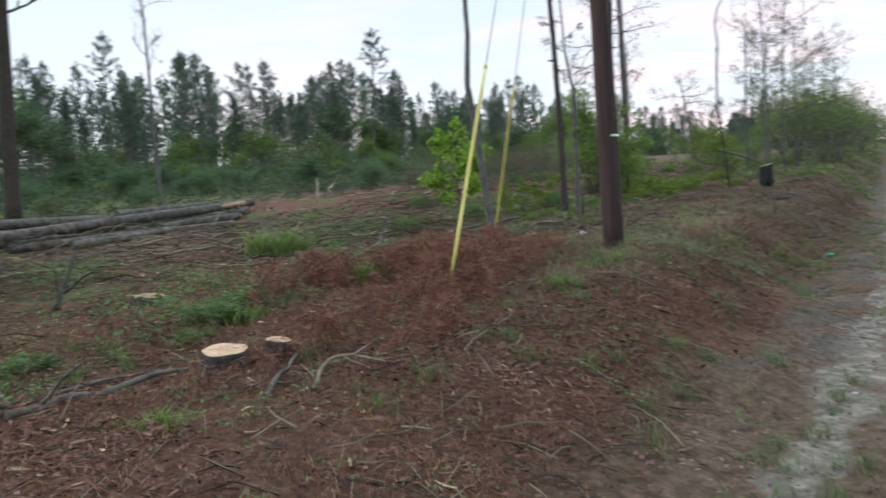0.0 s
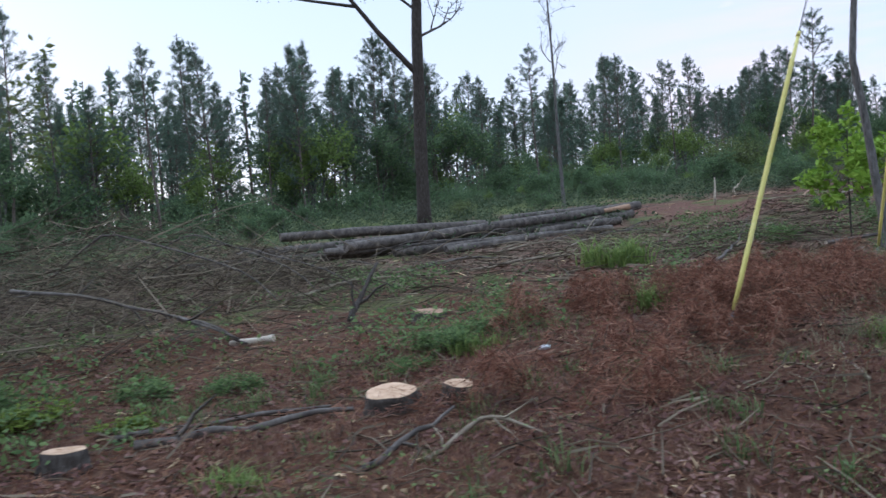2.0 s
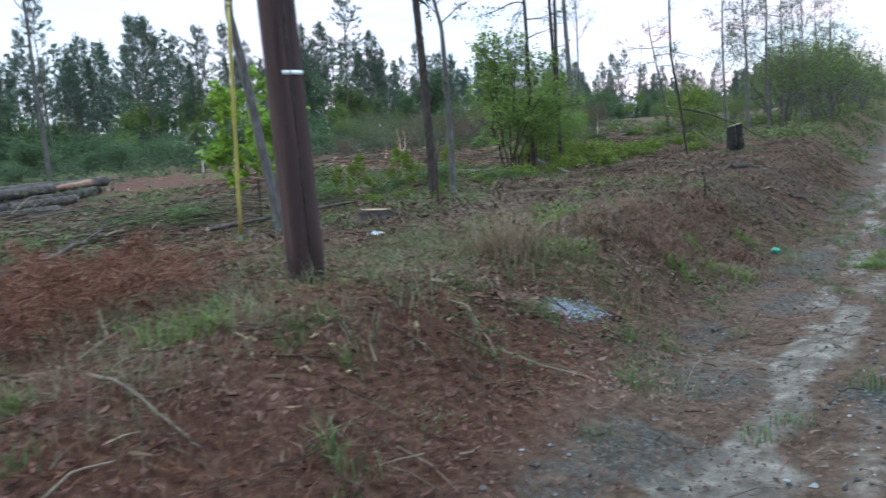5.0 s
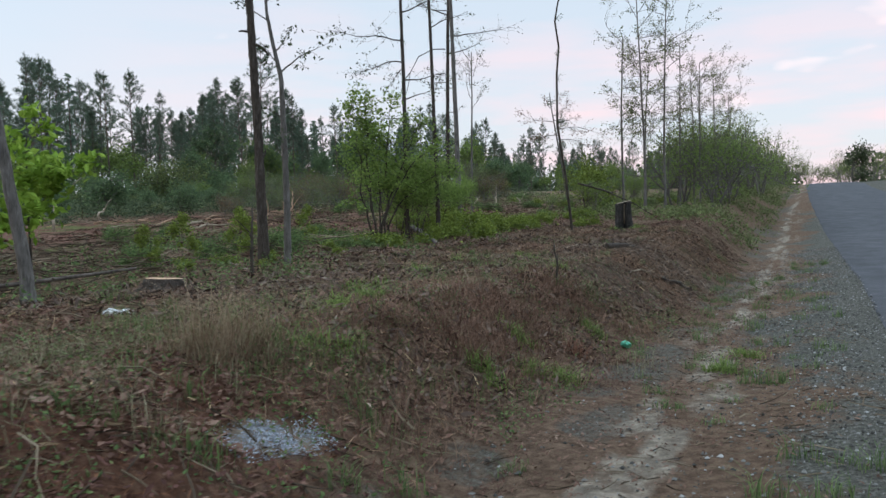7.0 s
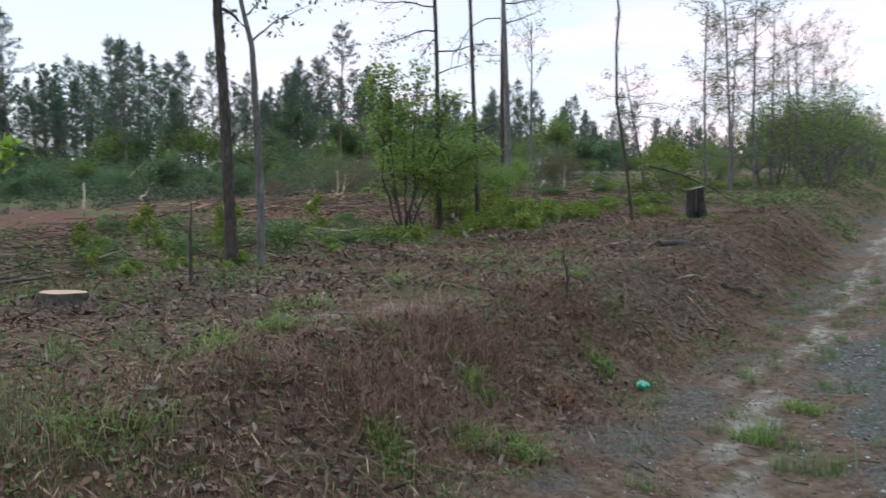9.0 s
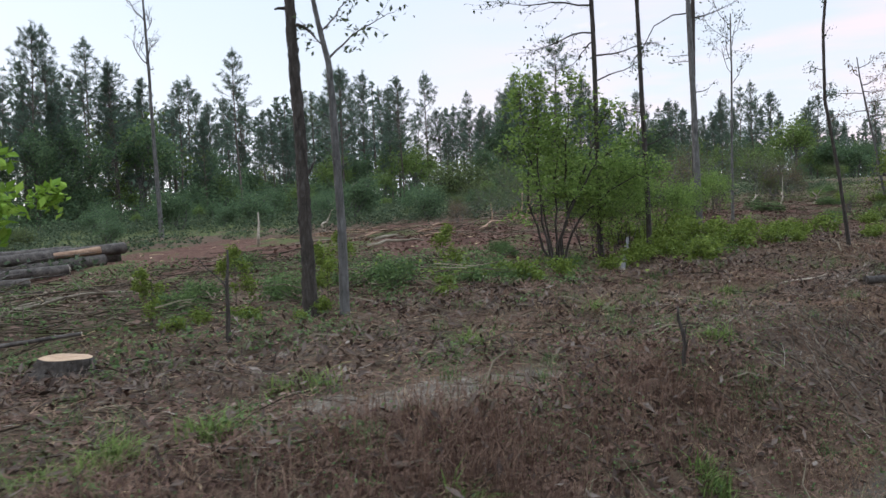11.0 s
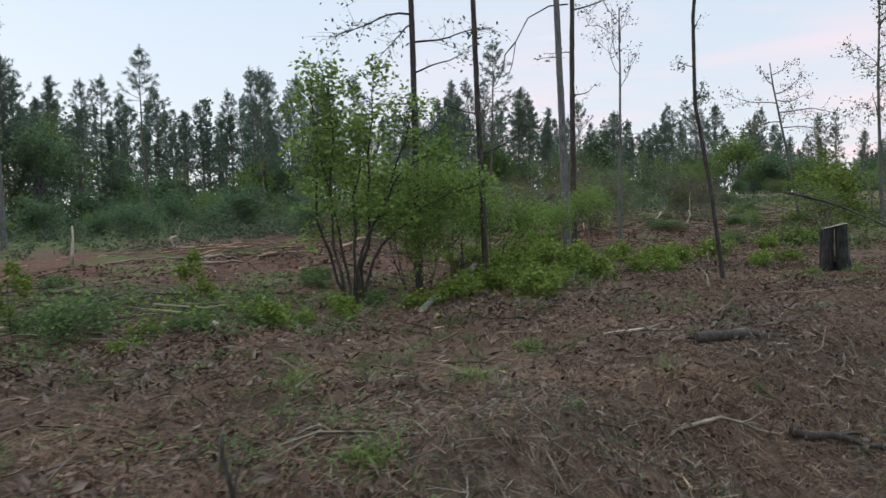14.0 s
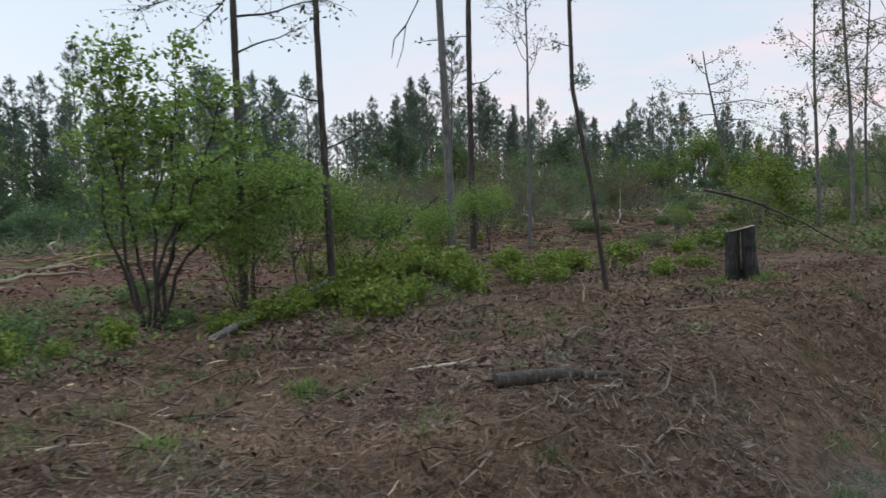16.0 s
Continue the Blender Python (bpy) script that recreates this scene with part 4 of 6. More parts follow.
single("budding_tree", limbed_tree(31, 5.2, 0.055, BARK_GREY, [(3.1, RIGHT, 1.8, 0.02, 22), (3.3, LEFT, 1.6, 0.02, 20), (3.6, RIGHT, 2.3, 0.10, 28), (3.9, LEFT, 1.6, 0.1, 20), (4.2, RIGHT, 1.7, 0.12, 22), (4.5, LEFT, 0.9, 0.15, 10), (3.4, 50, 1.5, 0.05, 14), (4.0, 230, 1.4, 0.05, 14), (4.8, RIGHT, 0.9, 0.2, 8)], LEAF_ROSY, 0.075, 2, bud, 0.3), 42.0, 12.5, "small tree with rosy budding leaves in flat tiers")
lt = leafy_meshes(38, 2.9, 6, 0.10, 2, LEAF_YELLOW, BARK_DARK, 0.5, 3, 4, 0.45, 0.4, 0.6, 0.2, 0.1, 0.02)
plant("yellow_green_bush", lt, 41.6, 11.2, "yellow-green bush at the foot of the budding tree", "bush", "green bushes", 1.0, 0.5, parts=("stem", "foliage"))

# the leaning grey tree beside the second guy wire
lp = np.array([(-0.02, -0.1, -0.25), (-0.02, -0.07, 0.35), (-0.1, 0, 1.15), (-0.22, 0.05, 2.15), (-0.36, 0.1, 3.0), (-0.26, 0.1, 3.9), (-0.22, 0.15, 5.0), (-0.1, 0.2, 6.5), (0.0, 0.2, 8.5)])
single("leaning_tree", bare_tree(33, 8.5, 0.075, BARK_GREY, 0.6, 5, LEAF_BRIGHT, 0.08, lp, 1, 0.14), 12.55, 6.65, "grey leaning tree with a crooked trunk")
single("maple_sapling", bare_tree(34, 1.95, 0.018, BARK_DARK, 0.40, 13, LEAF_LIME, 0.15, None, 2, 0.28, 0.15), 13.45, 7.95, "young maple with large lime green leaves")

single("slim_tree", bare_tree(35, 5.2, 0.03, BARK_GREY, 0.35, 9, LEAF_DULL, 0.09, None, 2, 0.2, 0.4), -0.5, 8.6, "thin sapling with hanging young leaves", "standing trunks")

ys = bare_tree(41, 1.3, 0.011, BARK_DARK, 0.25, 9, LEAF_YELLOW, 0.085, None, 2, 0.25, 0.4)
y0 = single("young_sapling", ys, 17.9, 8.4, "knee-high sapling with yellow-green leaves", "young saplings in the slash")
y0.scale = (0.6, 0.6, 0.6)
for x, y, s_, t_ in [(15.3, 7.9, 0.5, 1), (16.7, 8.8, 0.6, 2), (18.6, 9.3, 0.6, 5), (20.9, 9.7, 0.6, 2.5)]:
    again(y0, x, y, s_, t_)

# ---- bushes of the clearing ----
def stemmed_bush(seed, stems, leaf, per, leaf_mat, bark):
    """Stems from one root, set one by one: bearing, reach, height, arch; leafy twigs on their upper halves."""
    rng = np.random.default_rng(seed)
    wood, spots = Geo(), []
    for az, reach, h, arch in stems:
        a = radians(az) + rng.normal(0, 0.3)
        s = np.linspace(0, 1, 12)
        out = reach * s ** 1.45
        p = np.stack([np.cos(a) * out, np.sin(a) * out, h * ((1 - arch) * s + arch * np.sin(s * np.pi / 2))], 1)
        p[1:] += np.cumsum(rng.normal(0, 0.045, (11, 3)), 0) * (1, 1, 0.3)
        p += np.array((np.cos(a) * 0.06, np.sin(a) * 0.06, -0.08))
        wood.tube(p, np.linspace(0.026 + 0.004 * rng.random(), 0.006, 12), 6, True, 0.05, rng)
        for _ in range(int(11 * h)):
            q = 10.95 - 7.0 * rng.random() ** 1.35
            c = p[int(q)] + (p[int(q) + 1] - p[int(q)]) * (q - int(q))
            d = unit(unit(p[int(q) + 1] - p[int(q)]) * 0.5 + rng.standard_normal(3) * (0.9, 0.9, 0.35))
            tw, _ = wander(c, d, rng.uniform(0.22, 0.62), 5, rng, 0.22, 0.04)
            wood.tube(tw, np.linspace(0.006, 0.002, 6), 3, False)
            spots += [tw[k] for k in (2, 3, 4, 5)]
    sp = np.array(spots)
    c = np.repeat(sp, per, 0) + rng.standard_normal((len(sp) * per, 3)) * (0.075, 0.075, 0.045)
    v, f = leaf_cards(c, leaf, rng, 0.6, 0.1)
    return wood.mesh("branches", bark), fast_mesh("leaves", v, f, leaf_mat)


VASE = [(LEFT, 0.5, 2.5, 0.0), (RIGHT, 1.7, 1.85, 0.9), (RIGHT, 1.45, 2.35, 0.7), (LEFT, 0.05, 3.6, 0.0), (LEFT, 0.4, 3.45, 0.0),
        (RIGHT, 1.05, 3.0, 0.2), (RIGHT, 0.25, 3.5, 0.0), (51, 0.7, 2.9, 0.2)]
bush = [stemmed_bush(80, VASE, 0.08, 6, LEAF_BUSH, BARK_DARK),
        leafy_meshes(81, 3.2, 5, 0.07, 2, LEAF_BUSH, BARK_DARK, 0.45, 4, 3, 0.25, 0.40, 0.6, 0.12, 0.1, 0.018, 0.5)]
b0 = plant("green_bush", bush[0], 23.25, 9.35, "tall vase-shaped bush with fresh green leaves on many stems", "bush", "green bushes", 1.0, 0.0, parts=("stem", "foliage"))
b1 = plant("green_bush", bush[1], 24.9, 9.9, "loose green bush beside slim trunks", "bush", "green bushes", 0.95, 0.0, parts=("stem", "foliage"))
for x, y, s, t in [(25.8, 9.9, 0.8, 2.0), (26.9, 10.1, 0.66, 1.0), (24.3, 9.0, 0.6, 3.4), (28.9, 10.6, 0.5, 3.0), (31.2, 11.4, 0.6, 5.0)]:
    again(b1, x, y, s, t, squeeze=0.85)


lowb = leafy_meshes(82, 0.8, 4, 0.085, 2, LEAF_YELLOW, BARK_GREY, 0.8, 2, 4, 0.8, 0.5, 0.6, 0.08, 0.1, 0.007)
lowd = leafy_meshes(83, 0.75, 5, 0.055, 4, LEAF_GREEN, BARK_GREY, 0.8, 2, 4, 0.9, 0.5, 0.6, 0.08, 0.1, 0.007)
l0 = plant("low_shrub", lowb, 25.6, 7.9, "knee-high yellow-green shrub in young leaf", "shrub", "low shrubs", 1.0, 0.0, parts=("stem", "foliage"))
l1 = plant("low_shrub", lowd, 19.0, 8.6, "low dark green shrub among the slash", "shrub", "low shrubs", 1.0, 0.0, parts=("stem", "foliage"))
rng = np.random.default_rng(19)
for cx, cy, wx, wy, n_, s0, s1 in [(27.8, 10.2, 1.0, 0.6, 13, 0.7, 1.25), (26.6, 9.0, 0.9, 0.5, 9, 0.5, 0.9), (29.6, 9.0, 1.0, 0.5, 10, 0.55, 0.95), (31.6, 8.0, 1.0, 0.5, 8, 0.45, 0.8), (21.9, 8.1, 0.5, 0.35, 8, 0.4, 0.75), (19.9, 7.75, 0.4, 0.25, 6, 0.35, 0.6), (24.6, 8.7, 0.7, 0.35, 7, 0.35, 0.7), (17.6, 7.1, 0.5, 0.3, 4, 0.3, 0.5), (15.8, 7.4, 0.6, 0.5, 5, 0.35, 0.7), (34.5, 9.2, 1.6, 0.9, 10, 0.5, 1.0)]:
    for _ in range(int(n_ * 0.6)):                    # drifts of yellow-green shrubs
        again(l0, cx + rng.normal(0, wx), cy + rng.normal(0, wy), rng.uniform(s0, s1), rng.uniform(0, 6.28))
for _ in range(16):
    x, y = rng.uniform(12.5, 25), rng.uniform(8.0, 13.5)
    again(l1, x, y, rng.uniform(0.4, 0.8), rng.uniform(0, 6.28))
for _ in range(40):
    x, y = rng.uniform(30.5, 52), rng.uniform(9, 18)
    again(l0 if rng.random() < 0.35 else l1, x, y, rng.uniform(0.4, 0.9), rng.uniform(0, 6.28))
brown = [leafy_meshes(76, 3.6, 3, 0.07, 1, LEAF_DULL, BARK_GREY, 0.4, 3, 4, 0.22, 0.42, 0.55, 0.16, 0.1, 0.02), leafy_meshes(77, 3.0, 4, 0.06, 1, LEAF_ROSY, BARK_GREY, 0.4, 3, 4, 0.25, 0.42, 0.55, 0.16, 0.1, 0.02)]
n0 = [plant("budding_sapling", m, x, y, lab, "sapling", "saplings on the rise", 1.0, 0.0, parts=("stem", "foliage")) for m, x, y, lab in zip(brown, (33.5, 35.0), (14.5, 15.5), ("slim olive sapling on the brown rise", "slim brown sapling just coming into leaf"))]
for _ in range(44):                                   # thin saplings on the rise
    x = rng.uniform(30, 46)
    again(n0[int(rng.integers(0, 2))], x, rng.uniform(13.5, 25) + 0.15 * (x - 29), rng.uniform(0.4, 1.0), rng.uniform(0, 6.28))
# leafy growth west of the stumps
for x, y, s, k in [(-0.75, 4.4, 1.5, 0), (-0.35, 3.6, 1.15, 0), (-0.9, 3.2, 1.3, 0), (0.15, 3.5, 0.75, 0), (0.55, 4.1, 0.6, 0), (-0.3, 5.2, 1.4, 1), (0.2, 4.6, 0.9, 1), (1.2, 3.6, 0.42, 0), (2.0, 4.3, 0.6, 1), (1.4, 4.6, 0.6, 1), (3.9, 4.4, 0.75, 1), (4.3, 4.7, 0.6, 1), (4.9, 5.0, 0.5, 1), (3.4, 4.0, 0.5, 1), (9.3, 9.2, 0.6, 0), (10.2, 10.0, 0.7, 0)]:
    again(l0 if k == 0 else l1, x, y, s * (0.55 if x > 0.1 else 0.9), x * 5 + y, squeeze=1.6 if x > 0.1 else 1.0)
single("maple_sapling", bare_tree(36, 1.7, 0.014, BARK_DARK, 0.2, 14, LEAF_BRIGHT, 0.085, None, 4, 0.24, 0.6), -0.38, 3.75, "leafy green sapling beside the slash")
single("maple_sapling", bare_tree(37, 2.2, 0.014, BARK_DARK, 0.2, 16, LEAF_BRIGHT, 0.085, None, 4, 0.22, 0.6), -0.75, 4.7, "leafy green sapling beside the slash")
again(b1, -1.2, 6.4, 1.0, 0.3); again(b1, -2.2, 4.6, 1.0, 1.3)

# the open grove along the road ahead
grove = [bare_tree(50 + k, h, 0.055, BARK_GREY, f, n, LEAF_DULL, 0.085, None, 2, 0.17, 0.6) for k, (h, n, f) in enumerate([(7.4, 12, 0.3), (8.8, 17, 0.28), (9.2, 18, 0.25)])]
thick = [leafy_meshes(60, 6.0, 3, 0.10, 1, LEAF_BRIGHT, BARK_GREY, 0.42, 4, 3, 0.22, 0.38, 0.55, 0.2),
         leafy_meshes(61, 4.4, 4, 0.10, 1, LEAF_BRIGHT, BARK_GREY, 0.45, 4, 3, 0.35, 0.38, 0.55, 0.2)]
g0 = [single("grove_tree", m, x, y, "slim roadside tree with thin young leaves", "roadside grove") for m, (x, y) in zip(grove, [(41.7, 9.45), (41.2, 8.35), (43.0, 8.0)])]
for k, x, y, s in [(0, 44.4, 9.3, 0.9), (1, 45.5, 8.0, 0.85), (2, 46.0, 7.2, 0.72), (0, 48.0, 8.0, 0.85), (1, 49.5, 7.3, 0.7), (2, 51.0, 8.4, 0.68), (0, 53, 7.4, 0.75), (1, 56, 8.0, 0.7)]:
    again(g0[k], x, y, s, x * 2.3)
t0 = [plant("roadside_thicket", m, x, y, "leafy roadside thicket in young green", "thicket", "roadside grove", 1.0, 0.0, parts=("stem", "foliage")) for m, (x, y) in zip(thick, [(48.5, 6.6), (46.5, 6.6)])]
rng = np.random.default_rng(23)
for x in np.arange(47, 150, 2.5):
    u, v0 = to_uv(x, 0)
    vv = rng.uniform(0.4, 4.5)
    xx, yy = from_uv(u, vv)
    again(t0[int(rng.integers(0, 2))], xx, yy, rng.uniform(0.8, 1.3), rng.uniform(0, 6.28))
for x in np.arange(37, 75, 1.6):
    again(t0[1], x, 9.5 + rng.uniform(0, 9), rng.uniform(0.22, 0.55), rng.uniform(0, 6.28))
for u in np.arange(70, 170, 2.5):
    xx, yy = from_uv(u, rng.uniform(-24, -13) if u < 128 else rng.uniform(-20, 4))
    again(t0[int(rng.integers(0, 2))], xx, yy, rng.uniform(0.9, 1.4), rng.uniform(0, 6.28))

# ---- utility pole and its guys ----
pole = tagged(new("utility_pole"), "brown creosoted wooden utility pole standing in the grass", "utility pole")
PX, PY = 9.02, 2.46
pole.matrix_basis = pose(PX, PY, zat(PX, PY))
pg = Geo(); prng = np.random.default_rng(2)
pz = np.linspace(-0.4, 10.4, 16)
pg.tube(np.stack([-0.012 * pz, 0.014 * pz, pz], 1), np.linspace(0.14, 0.105, 16), 24, True, 0.006, prng)
part_of("shaft", pg.mesh("shaft", CREOSOTE), pole)
tg = Geo()
ta = np.radians(np.linspace(222, 298, 9))
tr_ = np.array([0.1365, 0.1365, 0.1395, 0.1395])[:, None]
tz_ = np.array([1.495, 1.525, 1.525, 1.495])[:, None]
tg.add(np.stack([tr_ * np.cos(ta) - 0.018, tr_ * np.sin(ta) + 0.021, tz_ + 0 * ta], -1), [(i * 9 + j, i * 9 + j + 1, (i + 1) % 4 * 9 + j + 1, (i + 1) % 4 * 9 + j) for i in range(4) for j in range(8)] + [(0, 9, 18, 27), (8, 35, 26, 17)])
band = part_of("tag_band", tg.mesh("tag_band", TAG), pole, "narrow white band")
for na in (232, 288):
    nl = Geo(); nc = np.array((0.139 * math.cos(radians(na)) - 0.018, 0.139 * math.sin(radians(na)) + 0.021, 1.51)); nd_ = np.array((math.cos(radians(na)), math.sin(radians(na)), 0))
    nl.tube(np.array([nc - nd_ * 0.004, nc + nd_ * 0.004]), [0.005, 0.004], 8)
    part_of("nail", nl.mesh("nail", STEEL), band, "steel nail head")
gw = Geo(); gw.tube(np.array([(-0.06, -0.128, -0.2), (-0.10, -0.072, 4.0), (-0.15, 0.012, 9.0)]), [0.005] * 3, 5)
part_of("ground_wire", gw.mesh("ground_wire", STEEL), pole)


def guy(base, target, length, label):
    top = tagged(new("guy_wire"), label, "guy wire", "guys of the utility pole")
    b, t = np.array(base), np.array(target)
    d = unit(t - b)
    g = zat(base[0], base[1])
    top.matrix_basis = pose(base[0], base[1], g)
    o = b - np.array((base[0], base[1], g))
    wire = Geo(); wire.tube(np.array([o - d * 0.1, o + d * np.linalg.norm(t - b)]), [0.006, 0.006], 6)
    part_of("cable", wire.mesh("cable", STEEL), top)
    rod = Geo(); rod.tube(np.array([o - d * 0.55, o - d * 0.06]), [0.012, 0.012], 8)
    rod.tube(np.array([o - d * 0.16, o - d * 0.02]), [0.015, 0.015], 8)
    part_of("anchor_rod", rod.mesh("anchor_rod", STEEL), top)
    gd = Geo()
    k = np.linspace(0, length, 9)
    gd.tube(o + d * k[:, None], np.interp(k, [0, 0.03, length - 0.03, length], [0.017, 0.020, 0.020, 0.014]), 12)
    guard = part_of("guard", gd.mesh("guard", YELLOW), top, "yellow plastic guard sleeve")
    cap = Geo(); e = o + d * length
    cap.tube(np.array([e - d * 0.04, e + d * 0.004]), [0.0215, 0.0165], 12)
    part_of("end_cap", cap.mesh("end_cap", YELLOW), bpy.data.objects[guard.name])
    return top


guy((5.77, 2.86, 0.80), (9.02, 2.85, 9.0), 2.42, "slanting guy wire with a yellow guard in the red brush")
guy((11.03, 5.57, 0.86), (9.03, 2.55, 9.4), 2.62, "upright-looking guy wire with a yellow guard beside a tree")


# ---- stumps ----
def stump(x, y, top_z, r, label, bark=BARK_DARK, tilt=(0, 0), cut=WOOD_CUT, seed=0, group="cut stumps"):
    rng = np.random.default_rng(seed + 500)
    g = zat(x, y)
    ob = tagged(new("tree_stump"), label, "stump", group)
    ob.matrix_basis = pose(x, y, g, tilt[0], tilt[1], rng.uniform(0, 360))
    h = top_z - g
    k = 28
    a = np.arange(k) * 2 * np.pi / k
    lob = 1 + 0.05 * np.sin(3 * a + rng.random() * 6) + 0.04 * np.sin(5 * a + rng.random() * 6) + rng.normal(0, 0.012, k)
    zs = np.array([-0.15, 0.0, 0.2 * h, 0.4 * h, 0.6 * h, 0.8 * h, 0.97 * h, h])
    rs = np.array([1.45, 1.28, 1.15, 1.08, 1.04, 1.01, 1.0, 0.965]) * r
    root = 1 + 0.22 * np.clip(np.sin(4 * a + rng.random() * 6), 0, 1)[None] * np.array([1, 0.8, 0.5, 0.3, 0.15, 0.08, 0, 0])[:, None]
    plate = 1 + np.repeat(rng.normal(0, 0.05, (8, k // 2)), 2, 1) * np.array([1, 1, 1, 1, 1, 0.8, 0.2, 0])[:, None]      # bark plates
    ring = np.stack([np.cos(a)[None] * rs[:, None] * lob * root * plate, np.sin(a)[None] * rs[:, None] * lob * root * plate, np.repeat(zs[:, None], k, 1)], -1)
    bg = Geo()
    bg.add(ring, [(i * k + j, i * k + (j + 1) % k, (i + 1) * k + (j + 1) % k, (i + 1) * k + j) for i in range(7) for j in range(k)])
    part_of("bark", bg.mesh("bark", bark), ob)
    face = Geo()
    rr = np.array([1.0, 0.7, 0.35])
    top = np.concatenate([np.stack([np.cos(a) * r * 0.962 * lob * q, np.sin(a) * r * 0.962 * lob * q, np.full(k, h + 0.003) + rng.normal(0, 0.003, k) * (q < 0.9)], -1) for q in rr] + [[(0, 0, h + 0.004)]])
    low_ring = np.stack([np.cos(a) * r * 0.962 * lob, np.sin(a) * r * 0.962 * lob, np.full(k, h - 0.02)], -1)
    fs = [(i * k + j, i * k + (j + 1) % k, (i + 1) * k + (j + 1) % k, (i + 1) * k + j) for i in range(2) for j in range(k)]
    fs += [(2 * k + j, 2 * k + (j + 1) % k, 3 * k) for j in range(k)]
    fs += [(j, 3 * k + 1 + j, 3 * k + 1 + (j + 1) % k, (j + 1) % k) for j in range(k)]
    face.add(np.concatenate([top, low_ring]), fs)
    part_of("cut_face", face.mesh("cut_face", cut, False), ob, "pale fresh saw cut")
    return ob


stump(2.815, 2.934, 0.60, 0.175, "fresh pine stump with a broad pale cut", tilt=(5, -3), seed=1)
stump(3.26, 2.84, 0.60, 0.10, "small fresh stump with an orange cut", tilt=(8, -4), seed=2)
stump(0.82, 2.80, 0.60, 0.12, "small stump half hidden in brown grass", tilt=(5, 0), seed=3)
stump(4.71, 6.60, 0.62, 0.19, "low stump with a reddish cut", tilt=(5, 2), cut=TORN, seed=4)
stump(13.96, 6.05, 0.86, 0.23, "wide pale stump in the slash", tilt=(3, -2), seed=6)
DARKCUT = surface("weathered_cut", [(0.3, (0.10, 0.075, 0.05)), (0.6, (0.2, 0.15, 0.10)), (0.8, (0.3, 0.24, 0.17))], 8, 5, 0.9, 0.4, 0.01)


def hollow_stump(x, y, top_z, r, facing, label):
    """An old stump split down its front into two legs, with a pale sliver of wood in the split."""
    rng = np.random.default_rng(507)
    g = zat(x, y)
    ob = tagged(new("tree_stump"), label, "stump", "cut stumps")
    ob.matrix_basis = pose(x, y, g)
    h, k = top_z - g, 44
    a = np.arange(k) * 2 * np.pi / k
    off = (a - radians(facing) + np.pi) % (2 * np.pi) - np.pi
    zs = np.concatenate([[-0.15], np.linspace(0, h, 10)])
    t = np.clip(zs / h, 0, 1)[:, None]
    lob = 1 + 0.05 * np.sin(3 * a + 1) + 0.04 * np.sin(7 * a) + rng.normal(0, 0.015, k)
    legs = 0.42 * (np.exp(-((off - 0.75) / 0.33) ** 2) + 0.7 * np.exp(-((off + 0.8) / 0.3) ** 2) + 0.5 * np.exp(-((np.abs(off) - 2.5) / 0.35) ** 2)) * (1 - t) ** 2
    split = 1 - (0.30 + 0.55 * (1 - t) ** 0.8) * np.exp(-((off + 0.12) / (0.14 + 0.26 * (1 - t))) ** 2)
    rad = r * lob * (1.0 + 0.12 * (1 - t) + legs) * split * (1 + np.repeat(rng.normal(0, 0.03, (len(zs), k // 2)), 2, 1))
    zz = np.repeat(zs[:, None], k, 1) + 0.05 * t * np.cos(a - radians(facing + 90))
    ring = np.stack([np.cos(a) * rad, np.sin(a) * rad, zz], -1)
    m = len(zs)
    bg = Geo()
    bg.add(ring, [(i * k + j, i * k + (j + 1) % k, (i + 1) * k + (j + 1) % k, (i + 1) * k + j) for i in range(m - 1) for j in range(k)])
    part_of("bark", bg.mesh("bark", BARK_CHAR, False), ob)
    top = Geo()
    inner = [ring[-1] * (q, q, 1) + np.array((0, 0, 0.004)) for q in (0.985, 0.6)]
    top.add(np.concatenate(inner + [[(0, 0, h + 0.004)]]), [(j, (j + 1) % k, k + (j + 1) % k, k + j) for j in range(k)] + [(k + j, k + (j + 1) % k, 2 * k) for j in range(k)])
    part_of("cut_face", top.mesh("cut_face", DARKCUT, False), ob, "weathered tan saw cut")
    fa = radians(facing - 6)
    sl_ = Geo()
    sl_.tube(np.array([(math.cos(fa) * r * q, math.sin(fa) * r * q, z_) for q, z_ in ((0.5, h * 0.25), (0.62, h * 0.5), (0.72, h * 0.75), (0.74, h * 0.95))]), [0.018, 0.016, 0.012, 0.006], 6, True, 0.1, rng)
    part_of("split_wood", sl_.mesh("split_wood", DARKCUT), ob, "pale sliver of bare wood")
    return ob


hollow_stump(31.74, 6.12, 1.76, 0.225, 212, "tall old dark stump split down its hollow front")


